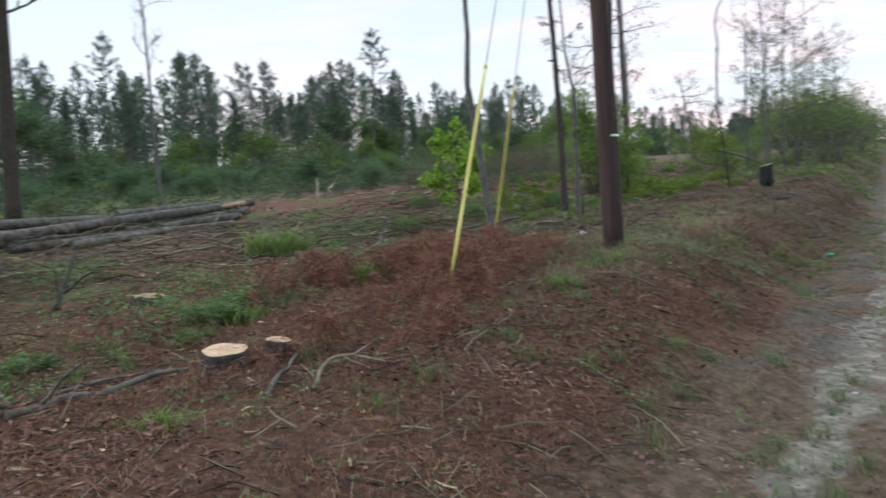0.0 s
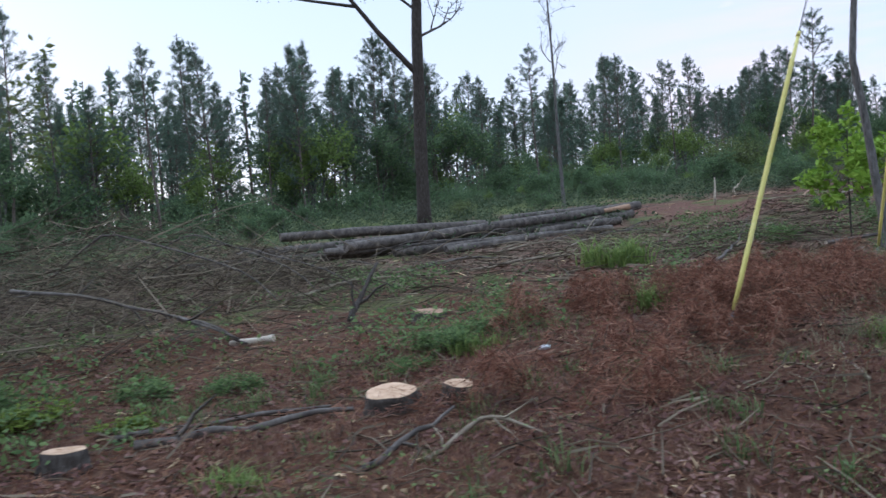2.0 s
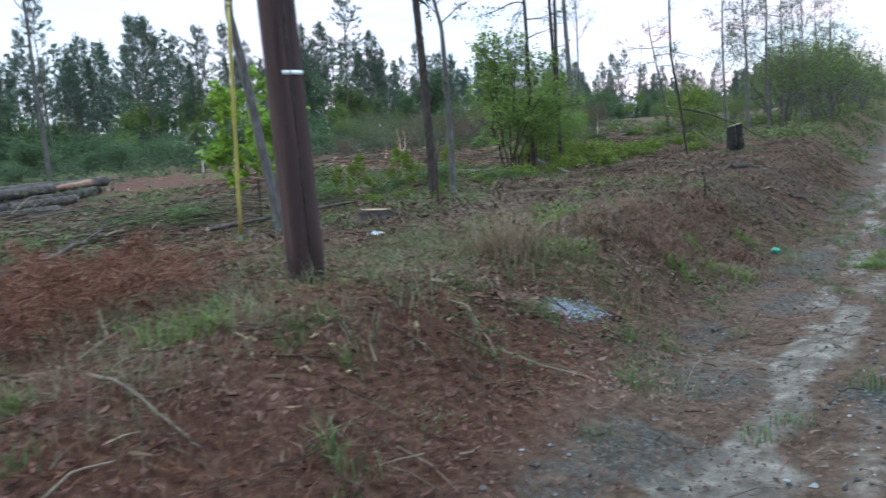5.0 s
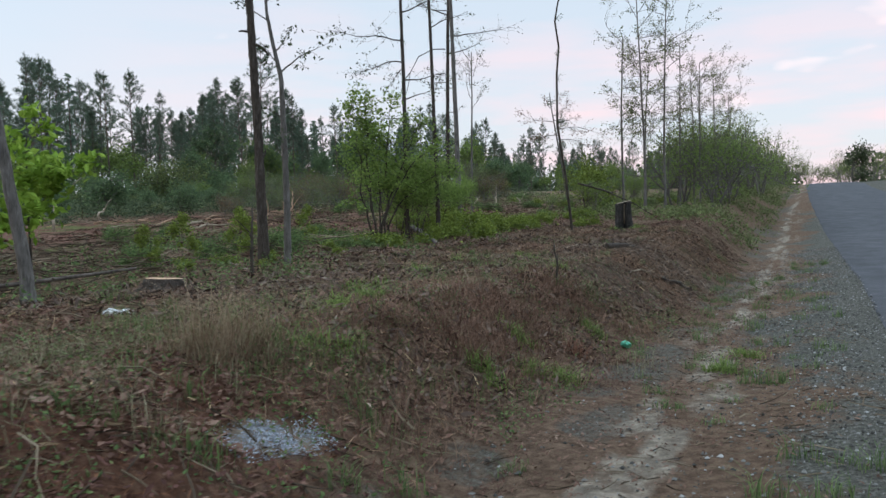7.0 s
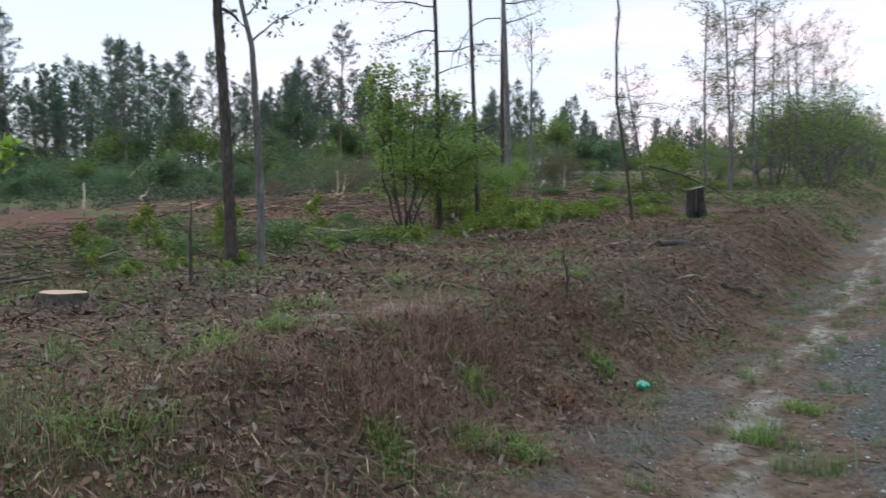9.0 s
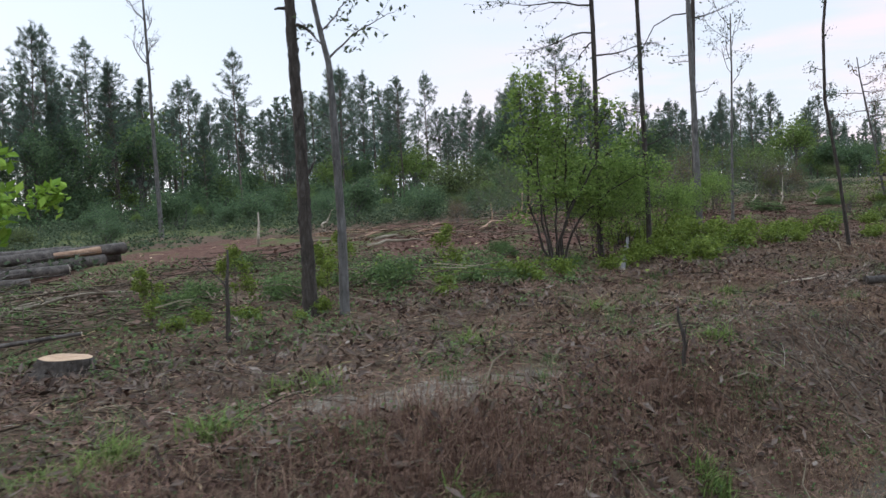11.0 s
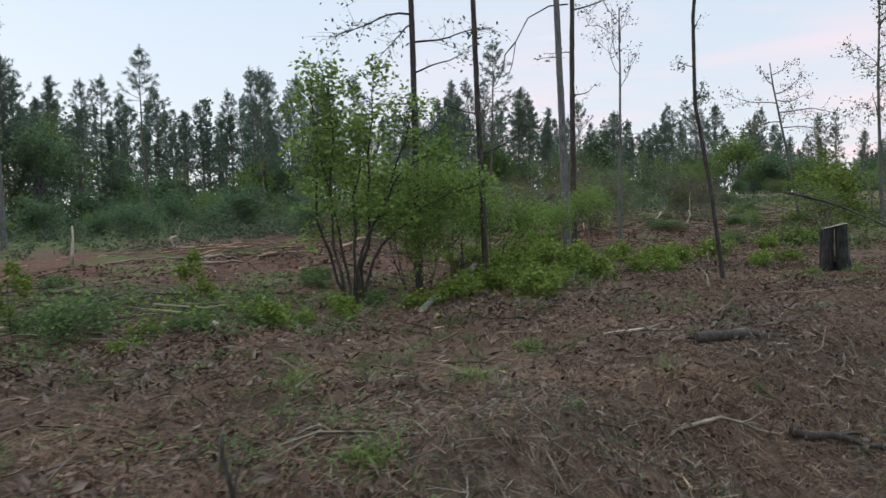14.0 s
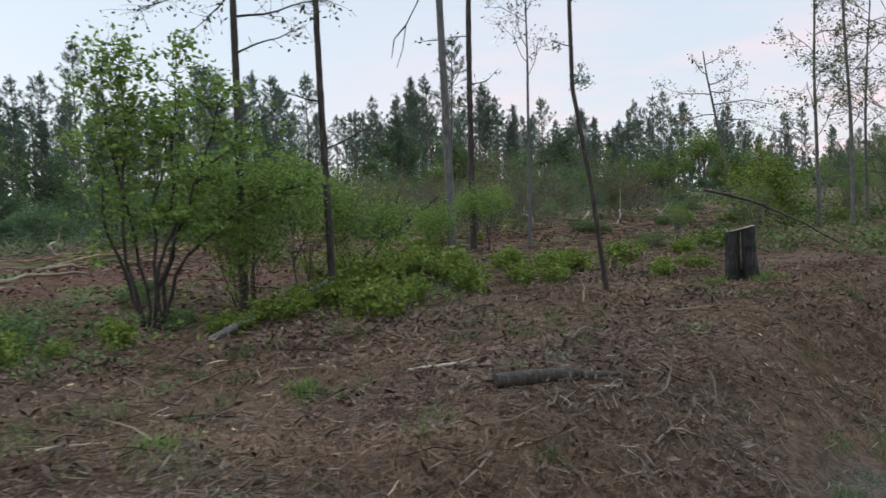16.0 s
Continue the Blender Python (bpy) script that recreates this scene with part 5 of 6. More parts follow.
# ---- logs ----
def log(a, b, ra, rb, label, bark=BARK_LOG, cut=WOOD_CUT, name="felled_log", group="felled logs", seed=0, knots=0):
    rng = np.random.default_rng(seed + 900)
    a, b = np.array(a, float), np.array(b, float)
    ob = tagged(new(name), label, "log", group)
    ob.matrix_basis = pose(*a)
    n = max(5, int(np.linalg.norm(b - a) / 0.5))
    t = np.linspace(0, 1, n)[:, None]
    pts = (b - a) * t + np.cumsum(rng.normal(0, 0.006, (n, 3)), 0)
    g = Geo(); g.tube(pts, np.linspace(ra, rb, n), 16, False, 0.03, rng)
    for _ in range(knots):
        i = rng.integers(1, n - 1)
        d = unit(rng.standard_normal(3) + np.array((0, 0, 0.6)))
        g.tube(np.array([pts[i], pts[i] + d * (ra * 1.4)]), [0.03, 0.02], 6)
    part_of("bark", g.mesh("bark", bark), ob)
    for end, nxt, r in ((0, 1, ra), (-1, -2, rb)):
        c = Geo(); d = unit(pts[end] - pts[nxt])
        c.tube(np.array([pts[end] - d * 0.03, pts[end] + d * 0.006]), [r * 0.985, r * 0.955], 16)
        part_of("cut_end", c.mesh("cut_end", cut, False), ob, "dark weathered end" if cut is BARK_LOG else "pale sawn end")
    return ob


LOGS = [((6.4, 20.7, 1.38), (12.9, 20.6, 1.28), 0.13, 0.15, "long grey pine log lying at the back of the pile"),
        ((7.2, 17.3, 1.05), (18.3, 20.0, 1.52), 0.13, 0.15, "long grey pine log slanting over the others"),
        ((9.6, 16.6, 0.80), (12.0, 16.9, 0.80), 0.11, 0.12, "short dark log in front of the pile"),
        ((12.6, 17.8, 0.76), (15.7, 18.0, 0.74), 0.12, 0.12, "short log at the end of the pile"),
        ((13.5, 18.6, 0.97), (16.75, 18.9, 0.96), 0.12, 0.13, "log wedged under the slanting one"),
        ((7.4, 18.8, 0.96), (15.6, 20.2, 1.24), 0.12, 0.13, "dark log lying between the others"),
        ((7.0, 18.5, 0.92), (11.4, 18.3, 0.90), 0.12, 0.12, "log half hidden in slash"),
        ((5.0, 20.0, 1.0), (9.6, 19.6, 1.10), 0.11, 0.12, "grey log under cut branches"),
        ((13.4, 20.5, 1.40), (17.2, 20.9, 1.50), 0.12, 0.13, "dark log on top of the pile")]
LOGS += [((11.5, 19.6, 1.0), (18.2, 20.3, 1.22), 0.15, 0.16, "dark log under the top of the pile"),
         ((12.6, 18.9, 0.9), (17.7, 19.6, 1.02), 0.14, 0.15, "grey log low in the pile"),
         ((3.4, 19.2, 0.8), (8.8, 18.7, 0.85), 0.12, 0.13, "log buried under cut branches"),
         ((8.6, 17.6, 0.8), (13.6, 17.9, 0.85), 0.11, 0.12, "dark log under the slanting one")]
for k, (a_, b_, ra_, rb_, lab_) in enumerate(LOGS):
    a_ = (a_[0], a_[1], max(a_[2], zat(a_[0], a_[1]) + 0.8 * ra_))
    b_ = (b_[0], b_[1], max(b_[2], zat(b_[0], b_[1]) + 0.8 * rb_))
    log(a_, b_, ra_, rb_, lab_, cut=WOOD_PALE if k in (3, 4) else BARK_LOG, seed=k + 1, knots=3)
log((16.5, 19.45, 1.42), (17.6, 19.6, 1.50), 0.07, 0.10, "split orange log with torn bark", TORN, TORN, seed=8)
log((20.25, 8.28, zat(20.25, 8.28) + 0.045), (20.62, 8.22, zat(20.62, 8.22) + 0.05), 0.05, 0.06, "short pale log end in the weeds", WOOD_PALE, WOOD_CUT, seed=9)
log((23.3, 7.75, zat(23.3, 7.75) + 0.06), (27.2, 11.0, zat(27.2, 11.0) + 0.12), 0.042, 0.06, "fallen birch-grey log running under the bushes", BARK_GREY, WOOD_PALE, seed=11, knots=3)
log((2.45, 6.75, zat(2.45, 6.75) + 0.04), (2.86, 6.42, zat(2.86, 6.42) + 0.04), 0.03, 0.045, "pale split piece of wood beside the slash", WOOD_PALE, WOOD_PALE, seed=13)
log((11.6, 6.9, 0.85), (14.3, 7.0, 0.95), 0.03, 0.02, "thin fallen stem in the slash", BARK_LOG, WOOD_PALE, seed=12)


# ---- branches lying about ----
def fallen(points, r, label, mat=STICK, twigs=0, seed=0, name="fallen_branch", kinds="branch"):
    rng = np.random.default_rng(seed + 300)
    p = np.array(points, float)
    t = np.linspace(0, len(p) - 1, len(p) * 3 - 2)
    q = np.stack([np.interp(t, np.arange(len(p)), p[:, i]) for i in range(3)], 1)
    q[1:-1] = (q[:-2] + 2 * q[1:-1] + q[2:]) / 4 + rng.normal(0, r * 0.35, (len(q) - 2, 3))
    ob = tagged(new(name), label, kinds, "fallen branches")
    ob.matrix_basis = pose(*q[0])
    g = Geo(); g.tube(q - q[0], np.linspace(r, r * 0.45, len(q)), 7, True, 0.06, rng)
    part_of("stem", g.mesh("stem", mat), ob)
    for _ in range(twigs):
        i = rng.integers(1, len(q) - 1)
        tw = Geo()
        d = unit(unit(q[i + 1] - q[i]) + rng.standard_normal(3) * 0.6 + np.array((0, 0, 0.2)))
        pt, _ = wander(q[i] - q[0], d, rng.uniform(8, 22) * r, 4, rng, 0.2)
        tw.tube(pt, np.linspace(r * 0.5, r * 0.15, 5), 4)
        part_of("twig", tw.mesh("twig", mat), ob)
    return ob


def gp(x, y, dz=0.02):
    return (x, y, zat(x, y) + dz)


fallen([gp(2.55, 1.75), gp(2.95, 2.05, 0.06), gp(3.05, 1.95, 0.12), gp(3.21, 1.64, 0.04)], 0.018, "thin pale forked stick on red needles", STICK, 3, 1)
fallen([gp(2.2, 1.9), gp(2.7, 2.2, 0.05), gp(3.0, 2.35, 0.1)], 0.022, "short dark branch on red needles", BARK_LOG, 1, 2)
fallen([gp(1.2, 3.05, 0.03), gp(1.9, 3.15, 0.04), gp(2.6, 3.1, 0.05)], 0.035, "bark-covered branch lying beside the stump", BARK_LOG, 1, 3)
fallen([gp(1.1, 3.4, 0.03), gp(1.8, 3.45, 0.05), gp(2.5, 3.3, 0.06)], 0.022, "thin dead branch beside the stump", BARK_LOG, 2, 31)
fallen([gp(6.87, 1.75, 0.06), gp(6.84, 1.5, 0.07), gp(6.82, 1.26, 0.06), gp(6.8, 0.87, 0.03)], 0.011, "long weathered curved stick on the bank", STICK, 1, 4)
fallen([gp(6.2, 1.0, 0.02), gp(6.35, 1.04, 0.04), gp(6.5, 0.99, 0.02)], 0.008, "thin curved stick on the bank", STICK, 0, 5)
fallen([gp(5.2, 1.2, 0.02), gp(5.6, 1.7, 0.05)], 0.014, "straight stick on the bank", STICK, 0, 6)
fallen([gp(4.0, 7.4, 0.05), gp(4.2, 7.6, 0.35), gp(4.55, 7.8, 0.72)], 0.045, "dark broken branch sticking up from the slash", BARK_DARK, 2, 7)
fallen([gp(2.0, 7.4, 0.25), gp(2.3, 7.0, 0.2), gp(2.56, 6.5, 0.05)], 0.03, "grey branch lying over the slash", BARK_LOG, 2, 8)
fallen([gp(0.3, 8.6, 0.75), gp(1.0, 8.0, 0.6), gp(1.8, 7.2, 0.35), gp(2.5, 6.6, 0.1)], 0.026, "long grey branch lying over the slash", BARK_LOG, 5, 9)
for k, (x0, z0, x1) in enumerate([(0.6, 1.35, 3.6), (2.3, 1.0, 4.9), (1.9, 1.25, 4.3)]):
    fallen([gp(x0, 13.0 + 0.3 * k, z0 * 0.5), gp(x0 + 0.9, 12.4, z0), gp((x0 + x1) / 2, 11.3, z0 * 0.85), gp(x1 - 0.3, 10, z0 * 0.45), gp(x1, 9.3, 0.08)], 0.02 - 0.003 * k, "arching grey branch springing from the slash pile", BARK_LOG, 5, 40 + k)
fallen([gp(8.4, 6.6, 0.04), gp(9.3, 6.9, 0.12), gp(10.0, 7.3, 0.2), gp(10.6, 7.8, 0.25)], 0.035, "dark fallen branch with bark", BARK_LOG, 2, 10)
fallen([gp(35.5, 9.1, 1.3), gp(36.0, 8.3, 1.05), gp(36.2, 7.5, 0.75), gp(36.4, 6.6, 0.2)], 0.035, "fallen dark limb propped by twigs", BARK_DARK, 4, 12)
fallen([gp(31.8, 35.5, 0.05), gp(34.6, 38.1, 1.0), gp(37.5, 40.7, 1.9)], 0.032, "pale leaning pole at the wood's edge", STICK, 0, 13)
fallen([gp(22.3, 20.7, 0.0), (22.33, 20.7, zat(22.3, 20.7) + 1.0)], 0.05, "pale broken sapling standing upright", WOOD_PALE, 0, 14, "standing_snag", "snag")
fallen([gp(26.0, 23.4, 0.0), gp(25.8, 23.4, 0.35), gp(26.1, 23.4, 0.55)], 0.06, "pale bent snag on red clay", WOOD_PALE, 1, 15, "standing_snag", "snag")
fallen([gp(15.5, 6.0, -0.1), (15.48, 6.0, zat(15.5, 6.0) + 0.5), (15.51, 6.0, zat(15.5, 6.0) + 0.95)], 0.026, "dark dead sapling stem standing upright", BARK_DARK, 1, 16, "standing_snag", "snag")
fallen([gp(18.2, 2.6, -0.1), gp(18.2, 2.6, 0.3), (18.17, 2.62, zat(18.2, 2.6) + 0.62)], 0.022, "thin dead stalk standing on the bank", BARK_DARK, 2, 17, "standing_snag", "snag")
rng = np.random.default_rng(77)
for k in range(26):                                  # pale poles strewn over the red clay
    x, y = rng.uniform(21.5, 36), rng.uniform(15.0, 25)
    a, ln = rng.normal(0.15, 0.35), rng.uniform(1.0, 3.6)
    fallen([gp(x, y, 0.05), gp(x + ln / 2 * math.cos(a), y + ln / 2 * math.sin(a), 0.12), gp(x + ln * math.cos(a), y + ln * math.sin(a), 0.06)], rng.uniform(0.025, 0.055), "stripped pole lying on red clay", TORN if k % 3 else STICK, 0, 100 + k)
for k in range(16):                                  # long sticks round the log pile
    x, y = rng.uniform(3.5, 14), rng.uniform(10, 16.5)
    a, ln = rng.normal(0.1, 0.45), rng.uniform(1.0, 3.6)
    fallen([gp(x, y, 0.06), gp(x + ln / 2 * math.cos(a), y + ln / 2 * math.sin(a), 0.12 + 0.1 * rng.random()), gp(x + ln * math.cos(a), y + ln * math.sin(a), 0.05)], rng.uniform(0.018, 0.035), "thin pole lying in the slash", STICK if k % 3 else BARK_LOG, 1, 140 + k)

fallen([gp(28.4, 17.9, 0.06), gp(29.8, 19.1, 0.12), gp(31.2, 19.5, 0.15), gp(32.3, 20.0, 0.3), gp(33.2, 20.8, 0.95)], 0.05, "long torn limb lying over red clay with its end raised", TORN, 4, 240)
fallen([gp(31.6, 19.7, 0.1), gp(32.4, 20.4, 0.5), gp(33.0, 21.0, 1.1)], 0.03, "torn forked limb rising from red clay", TORN, 2, 241)
log(gp(23.95, 3.89, 0.085), gp(24.68, 3.66, 0.085), 0.062, 0.055, "brown broken log with rough bark on leaf litter", BARK_DARK, BARK_DARK, "broken_log", "fallen branches", 248)
fallen([gp(24.72, 3.66, 0.06), gp(24.9, 3.6, 0.07), gp(25.1, 3.53, 0.06)], 0.04, "torn brown branch end past the broken log", BARK_DARK, 0, 250)
fallen([gp(23.3, 2.5, 0.06), gp(23.7, 2.42, 0.075), gp(24.5, 2.24, 0.06)], 0.05, "dark log lying across the bank", BARK_DARK, 1, 249, "broken_log", "log")
fallen([gp(24.14, 5.28, 0.02), gp(24.45, 5.05, 0.05), gp(24.8, 4.78, 0.03)], 0.022, "flat pale strip of bark on leaf litter", WOOD_PALE, 1, 242)
fallen([gp(25.2, 3.3, 0.0), gp(25.42, 3.26, 0.1), gp(25.55, 3.3, 0.26)], 0.013, "pale weathered stick propped on leaf litter", STICK, 1, 243)
fallen([gp(24.7, 2.9, 0.03), gp(25.0, 2.95, 0.09), gp(25.3, 2.86, 0.03)], 0.014, "curved pale branch on the bank", STICK, 2, 244)
fallen([gp(22.0, 2.75, 0.03), gp(22.5, 2.7, 0.08), gp(23.1, 2.5, 0.04)], 0.02, "weathered branch at the edge of the bank", STICK, 3, 245)
fallen([gp(20.4, 5.0, 0.02), gp(20.9, 4.9, 0.05), gp(21.3, 5.1, 0.02)], 0.012, "thin pale stick on leaf litter", WOOD_PALE, 1, 246)
fallen([gp(28.9, 12.1, 0.55), gp(29.3, 11.7, 0.85), gp(29.75, 11.3, 1.35)], 0.06, "dark broken limb propped against the grey trunk", BARK_DARK, 4, 247)
for k in range(14):
    x, y = rng.uniform(5.5, 15.5), rng.uniform(16.2, 19.5)
    a, ln, up = rng.normal(0.1, 0.6), rng.uniform(1.0, 3.0), rng.uniform(0.25, 0.7)
    fallen([gp(x, y, 0.1), gp(x + ln / 2 * math.cos(a), y + ln / 2 * math.sin(a), up), gp(x + ln * math.cos(a), y + ln * math.sin(a), up * 0.8)], rng.uniform(0.014, 0.03), "bare branch lying across the felled logs", STICK if k % 2 else BARK_LOG, 3, 220 + k)
for k, (x, y) in enumerate([(38.6, 15.2), (39.8, 14.8), (41.2, 14.3), (37.0, 15.8)]):    # torn white sticks on the rise
    fallen([gp(x, y, 0.0), gp(x + 0.1, y - 0.1, 0.3), gp(x + 0.35 - 0.2 * k, y, 0.45)], 0.04, "torn white wood sticking up on the rise", WOOD_PALE, 1, 180 + k, "torn_stick", "stick")

# ---- crumpled litter ----
def crumpled(name, x, y, r, mat, label, category, seed, flat=0.7):
    bm = bmesh.new()
    bmesh.ops.create_icosphere(bm, subdivisions=3, radius=r)
    for v in bm.verts:
        k = noise.noise(v.co * (2.2 / r) + Vector((seed, 0, 0))) * 0.5 + noise.noise(v.co * (5 / r)) * 0.25
        v.co = v.co * (1 + 0.55 * k)
        v.co.z *= flat
    me = bpy.data.meshes.new(name)
    bm.to_mesh(me); bm.free()
    me.materials.append(mat)
    ob = tagged(new(name, me), label, category)
    ob.matrix_basis = pose(x, y, zat(x, y) + r * flat * 0.75, 10, 5, seed * 40)
    return ob


crumpled("crumpled_wrapper", 17.45, 1.32, 0.07, GREEN_PLASTIC, "crumpled green plastic litter on bare sand", "litter", 1)
crumpled("crumpled_paper", 11.92, 4.32, 0.09, WHITE_LITTER, "crumpled white litter in the brush", "litter", 2, 0.5)
crumpled("crumpled_paper", 12.2, 4.5, 0.09, WHITE_LITTER, "crumpled white litter in the brush", "litter", 3, 0.45)
crumpled("crumpled_paper", 4.45, 3.65, 0.055, WHITE_LITTER, "grey-white wrapper in red needles", "litter", 4, 0.4)

# ---- what covers the ground ----
def prisms(p0, p1, r, rng, bow=0.06):
    """Bent three-sided sticks from p0 to p1."""
    n = len(p0)
    d = p1 - p0
    ln = np.linalg.norm(d, axis=1, keepdims=True)
    t = d / (ln + 1e-9)
    a = unit(np.cross(t, rng.standard_normal((n, 3)))); b = np.cross(t, a)
    mid = (p0 + p1) / 2 + (a * rng.normal(0, 1, (n, 1)) + b * rng.normal(0, 1, (n, 1))) * ln * bow
    rows = []
    for c, s in ((p0, 1.0), (mid, 0.8), (p1, 0.4)):
        for k in range(3):
            w = 2 * np.pi * k / 3
            rows.append(c + (a * np.cos(w) + b * np.sin(w)) * (r * s)[:, None])
    v = np.stack(rows, 1).reshape(-1, 3)
    q = []
    for j in range(2):
        for k in range(3):
            q.append((j * 3 + k, j * 3 + (k + 1) % 3, j * 3 + 3 + (k + 1) % 3, j * 3 + 3 + k))
    i = np.arange(n)[:, None, None] * 9
    return v, (i + np.array(q)[None]).reshape(-1, 4)


def blades(base, height, width, rng, bend=0.5, tilt=0.25):
    """Grass-like blades that taper and nod."""
    n = len(base)
    ang = rng.uniform(0, 2 * np.pi, n)
    out = np.stack([np.cos(ang), np.sin(ang), np.zeros(n)], 1)
    side = np.stack([-np.sin(ang), np.cos(ang), np.zeros(n)], 1) * width[:, None] * 0.5
    h = height[:, None]
    up = np.array((0, 0, 1.0))
    k = rng.uniform(0, tilt, (n, 1)); e = rng.uniform(0.1, bend, (n, 1))
    mid = base + h * (0.55 * up + out * k * 0.5)
    tip = base + h * ((1 - 0.35 * e) * up + out * (k + e))
    v = np.stack([base - side, base + side, mid + side * 0.8, mid - side * 0.8, tip], 1).reshape(-1, 3)
    i = np.arange(n)[:, None] * 5
    return v, np.concatenate([i + (0, 1, 2), i + (0, 2, 3), i + (3, 2, 4)])


def flat_cards(x, y, length, width, rng, lift=0.02, tilt=0.35):
    """Dead leaves and needles that lie on the ground, curled a little."""
    n = len(x)
    c = np.stack([x, y, land(x, y) + rng.uniform(0.004, lift, n)], 1)
    ang = rng.uniform(0, 2 * np.pi, n)
    axis = unit(np.stack([np.cos(ang), np.sin(ang), rng.normal(0, tilt, n)], 1))
    side = unit(np.stack([-np.sin(ang), np.cos(ang), rng.normal(0, tilt, n)], 1))
    nor = np.cross(axis, side)
    l, w = length[:, None] * 0.5, width[:, None] * 0.5
    curl = rng.uniform(-0.1, 0.5, (n, 1)) * w
    v = np.stack([c - axis * l, c + side * w + nor * curl, c + axis * l, c - side * w + nor * curl], 1).reshape(-1, 3)
    i = np.arange(n)[:, None] * 4
    return v, np.concatenate([i + (0, 1, 2), i + (0, 2, 3)])


def spread(n, u0, u1, v0, v1, rng, keep=None):
    u, v = rng.uniform(u0, u1, n), rng.uniform(v0, v1, n)
    x, y = from_uv(u, v)
    if keep is not None:
        k = rng.random(n) < keep(x, y, u, v)
        x, y = x[k], y[k]
    return x, y


def join(*pairs):
    vs, fs, o = [], [], 0
    for v, f in pairs:
        vs.append(v); fs.append(f + o); o += len(v)
    return np.concatenate(vs), np.concatenate(fs)


def stuff(name, pair, mat, label, category):
    return tagged(new(name, fast_mesh(name, pair[0], pair[1], mat)), label, category, kind="stuff")


def patch(x, y, scale, seed, lo, hi):
    return step(lo, hi, value_noise(x, y, scale, seed))


R4 = np.random.default_rng(404)
off_road = lambda x, y, u, v: step(-1.2, 0.1, v + (value_noise(x, y, 1.1, 31) - 0.5))
# dead leaves
x1, y1 = spread(150000, 9.5, 40, -1.2, 7, R4, lambda x, y, u, v: off_road(x, y, u, v) * (0.2 + 0.8 * patch(x, y, 0.7, 32, 0.25, 0.6)) * (1 - 0.9 * (((x - 15.9) / 1.6) ** 2 + ((y - 3.2) / 0.42) ** 2 < 0.8)) * (((x - 10.6) / 0.42) ** 2 + ((y - 1.12) / 0.17) ** 2 > 1))
x2, y2 = spread(60000, -2, 11, -0.9, 7, R4, lambda x, y, u, v: off_road(x, y, u, v) * (0.25 + 0.75 * patch(x, y, 0.9, 34, 0.3, 0.6)) * (((x - 10.6) / 0.42) ** 2 + ((y - 1.12) / 0.17) ** 2 > 1))
x3, y3 = spread(20000, 9, 44, 6.5, 16, R4)
x4, y4 = spread(46000, 3, 34, -3.3, -0.4, R4, lambda x, y, u, v: 0.22 * patch(x, y, 1.0, 77, 0.4, 0.65) + 0.78 * step(-2.6, -0.9, v + 0.9 * (value_noise(x, y, 1.4, 35) - 0.5)))
lit = [flat_cards(x, y, a + (b - a) * R4.random(len(x)) ** 1.7, R4.uniform(0.14, 0.62, len(x)) * (a + b) / 2, R4, 0.06, 0.36) for x, y, a, b in ((x1, y1, 0.02, 0.115), (x2, y2, 0.025, 0.085), (x3, y3, 0.09, 0.18), (x4, y4, 0.015, 0.065))]
stuff("leaf_litter", join(lit[0], lit[2], lit[3]), LITTER, "brown and grey dead leaves covering the ground", "leaf litter")
xc, yc = spread(15000, 12, 33, -0.9, 5.5, R4, lambda x, y, u, v: off_road(x, y, u, v) * (0.2 + 0.8 * patch(x, y, 1.1, 36, 0.35, 0.6)) * (((x - 15.9) / 1.7) ** 2 + ((y - 3.2) / 0.5) ** 2 > 0.8))
FLAKES = scatter_mat("bark_flakes", [(0.0, (0.040, 0.026, 0.020)), (0.5, (0.095, 0.065, 0.050)), (0.85, (0.165, 0.122, 0.097)), (1.0, (0.33, 0.27, 0.22))], 0.9, 0.0, False, 0.4)
stuff("bark_flakes", flat_cards(xc, yc, R4.uniform(0.05, 0.17, len(xc)), R4.uniform(0.018, 0.05, len(xc)), R4, 0.11, 0.75), FLAKES, "curled dead leaves and bark flakes on the litter", "leaf litter")
REDLEAF = scatter_mat("red_leaf_litter", [(0.0, (0.045, 0.02, 0.016)), (0.4, (0.10, 0.047, 0.037)), (0.8, (0.155, 0.082, 0.064)), (0.96, (0.19, 0.12, 0.095)), (1.0, (0.3, 0.23, 0.18))], 0.9, 0.0, False, 0.7)
stuff("red_litter", lit[1], REDLEAF, "dark red dead leaves between the pine needles", "leaf litter")
# pine straw
x1, y1 = spread(90000, -2, 13.5, -0.9, 7.5, R4, lambda x, y, u, v: step(13.5, 10, u) * step(-0.9, -0.1, v) * (0.3 + 0.7 * patch(x, y, 0.8, 33, 0.2, 0.6)))
x2, y2 = spread(40000, 11, 32, -0.8, 6, R4, off_road)
st = [flat_cards(x, y, R4.uniform(0.06, 0.17, len(x)), R4.uniform(0.003, 0.0075, len(x)), R4, 0.05, 0.25) for x, y in ((x1, y1),)]
stuff("pine_straw", join(*st), STRAW, "red-brown fallen pine needles", "pine straw")
stuff("dead_straw", flat_cards(x2, y2, R4.uniform(0.05, 0.26, len(x2)), R4.uniform(0.003, 0.011, len(x2)), R4, 0.07, 0.35), DRYGRASS, "tan straw and bark shreds on the ground", "straw")
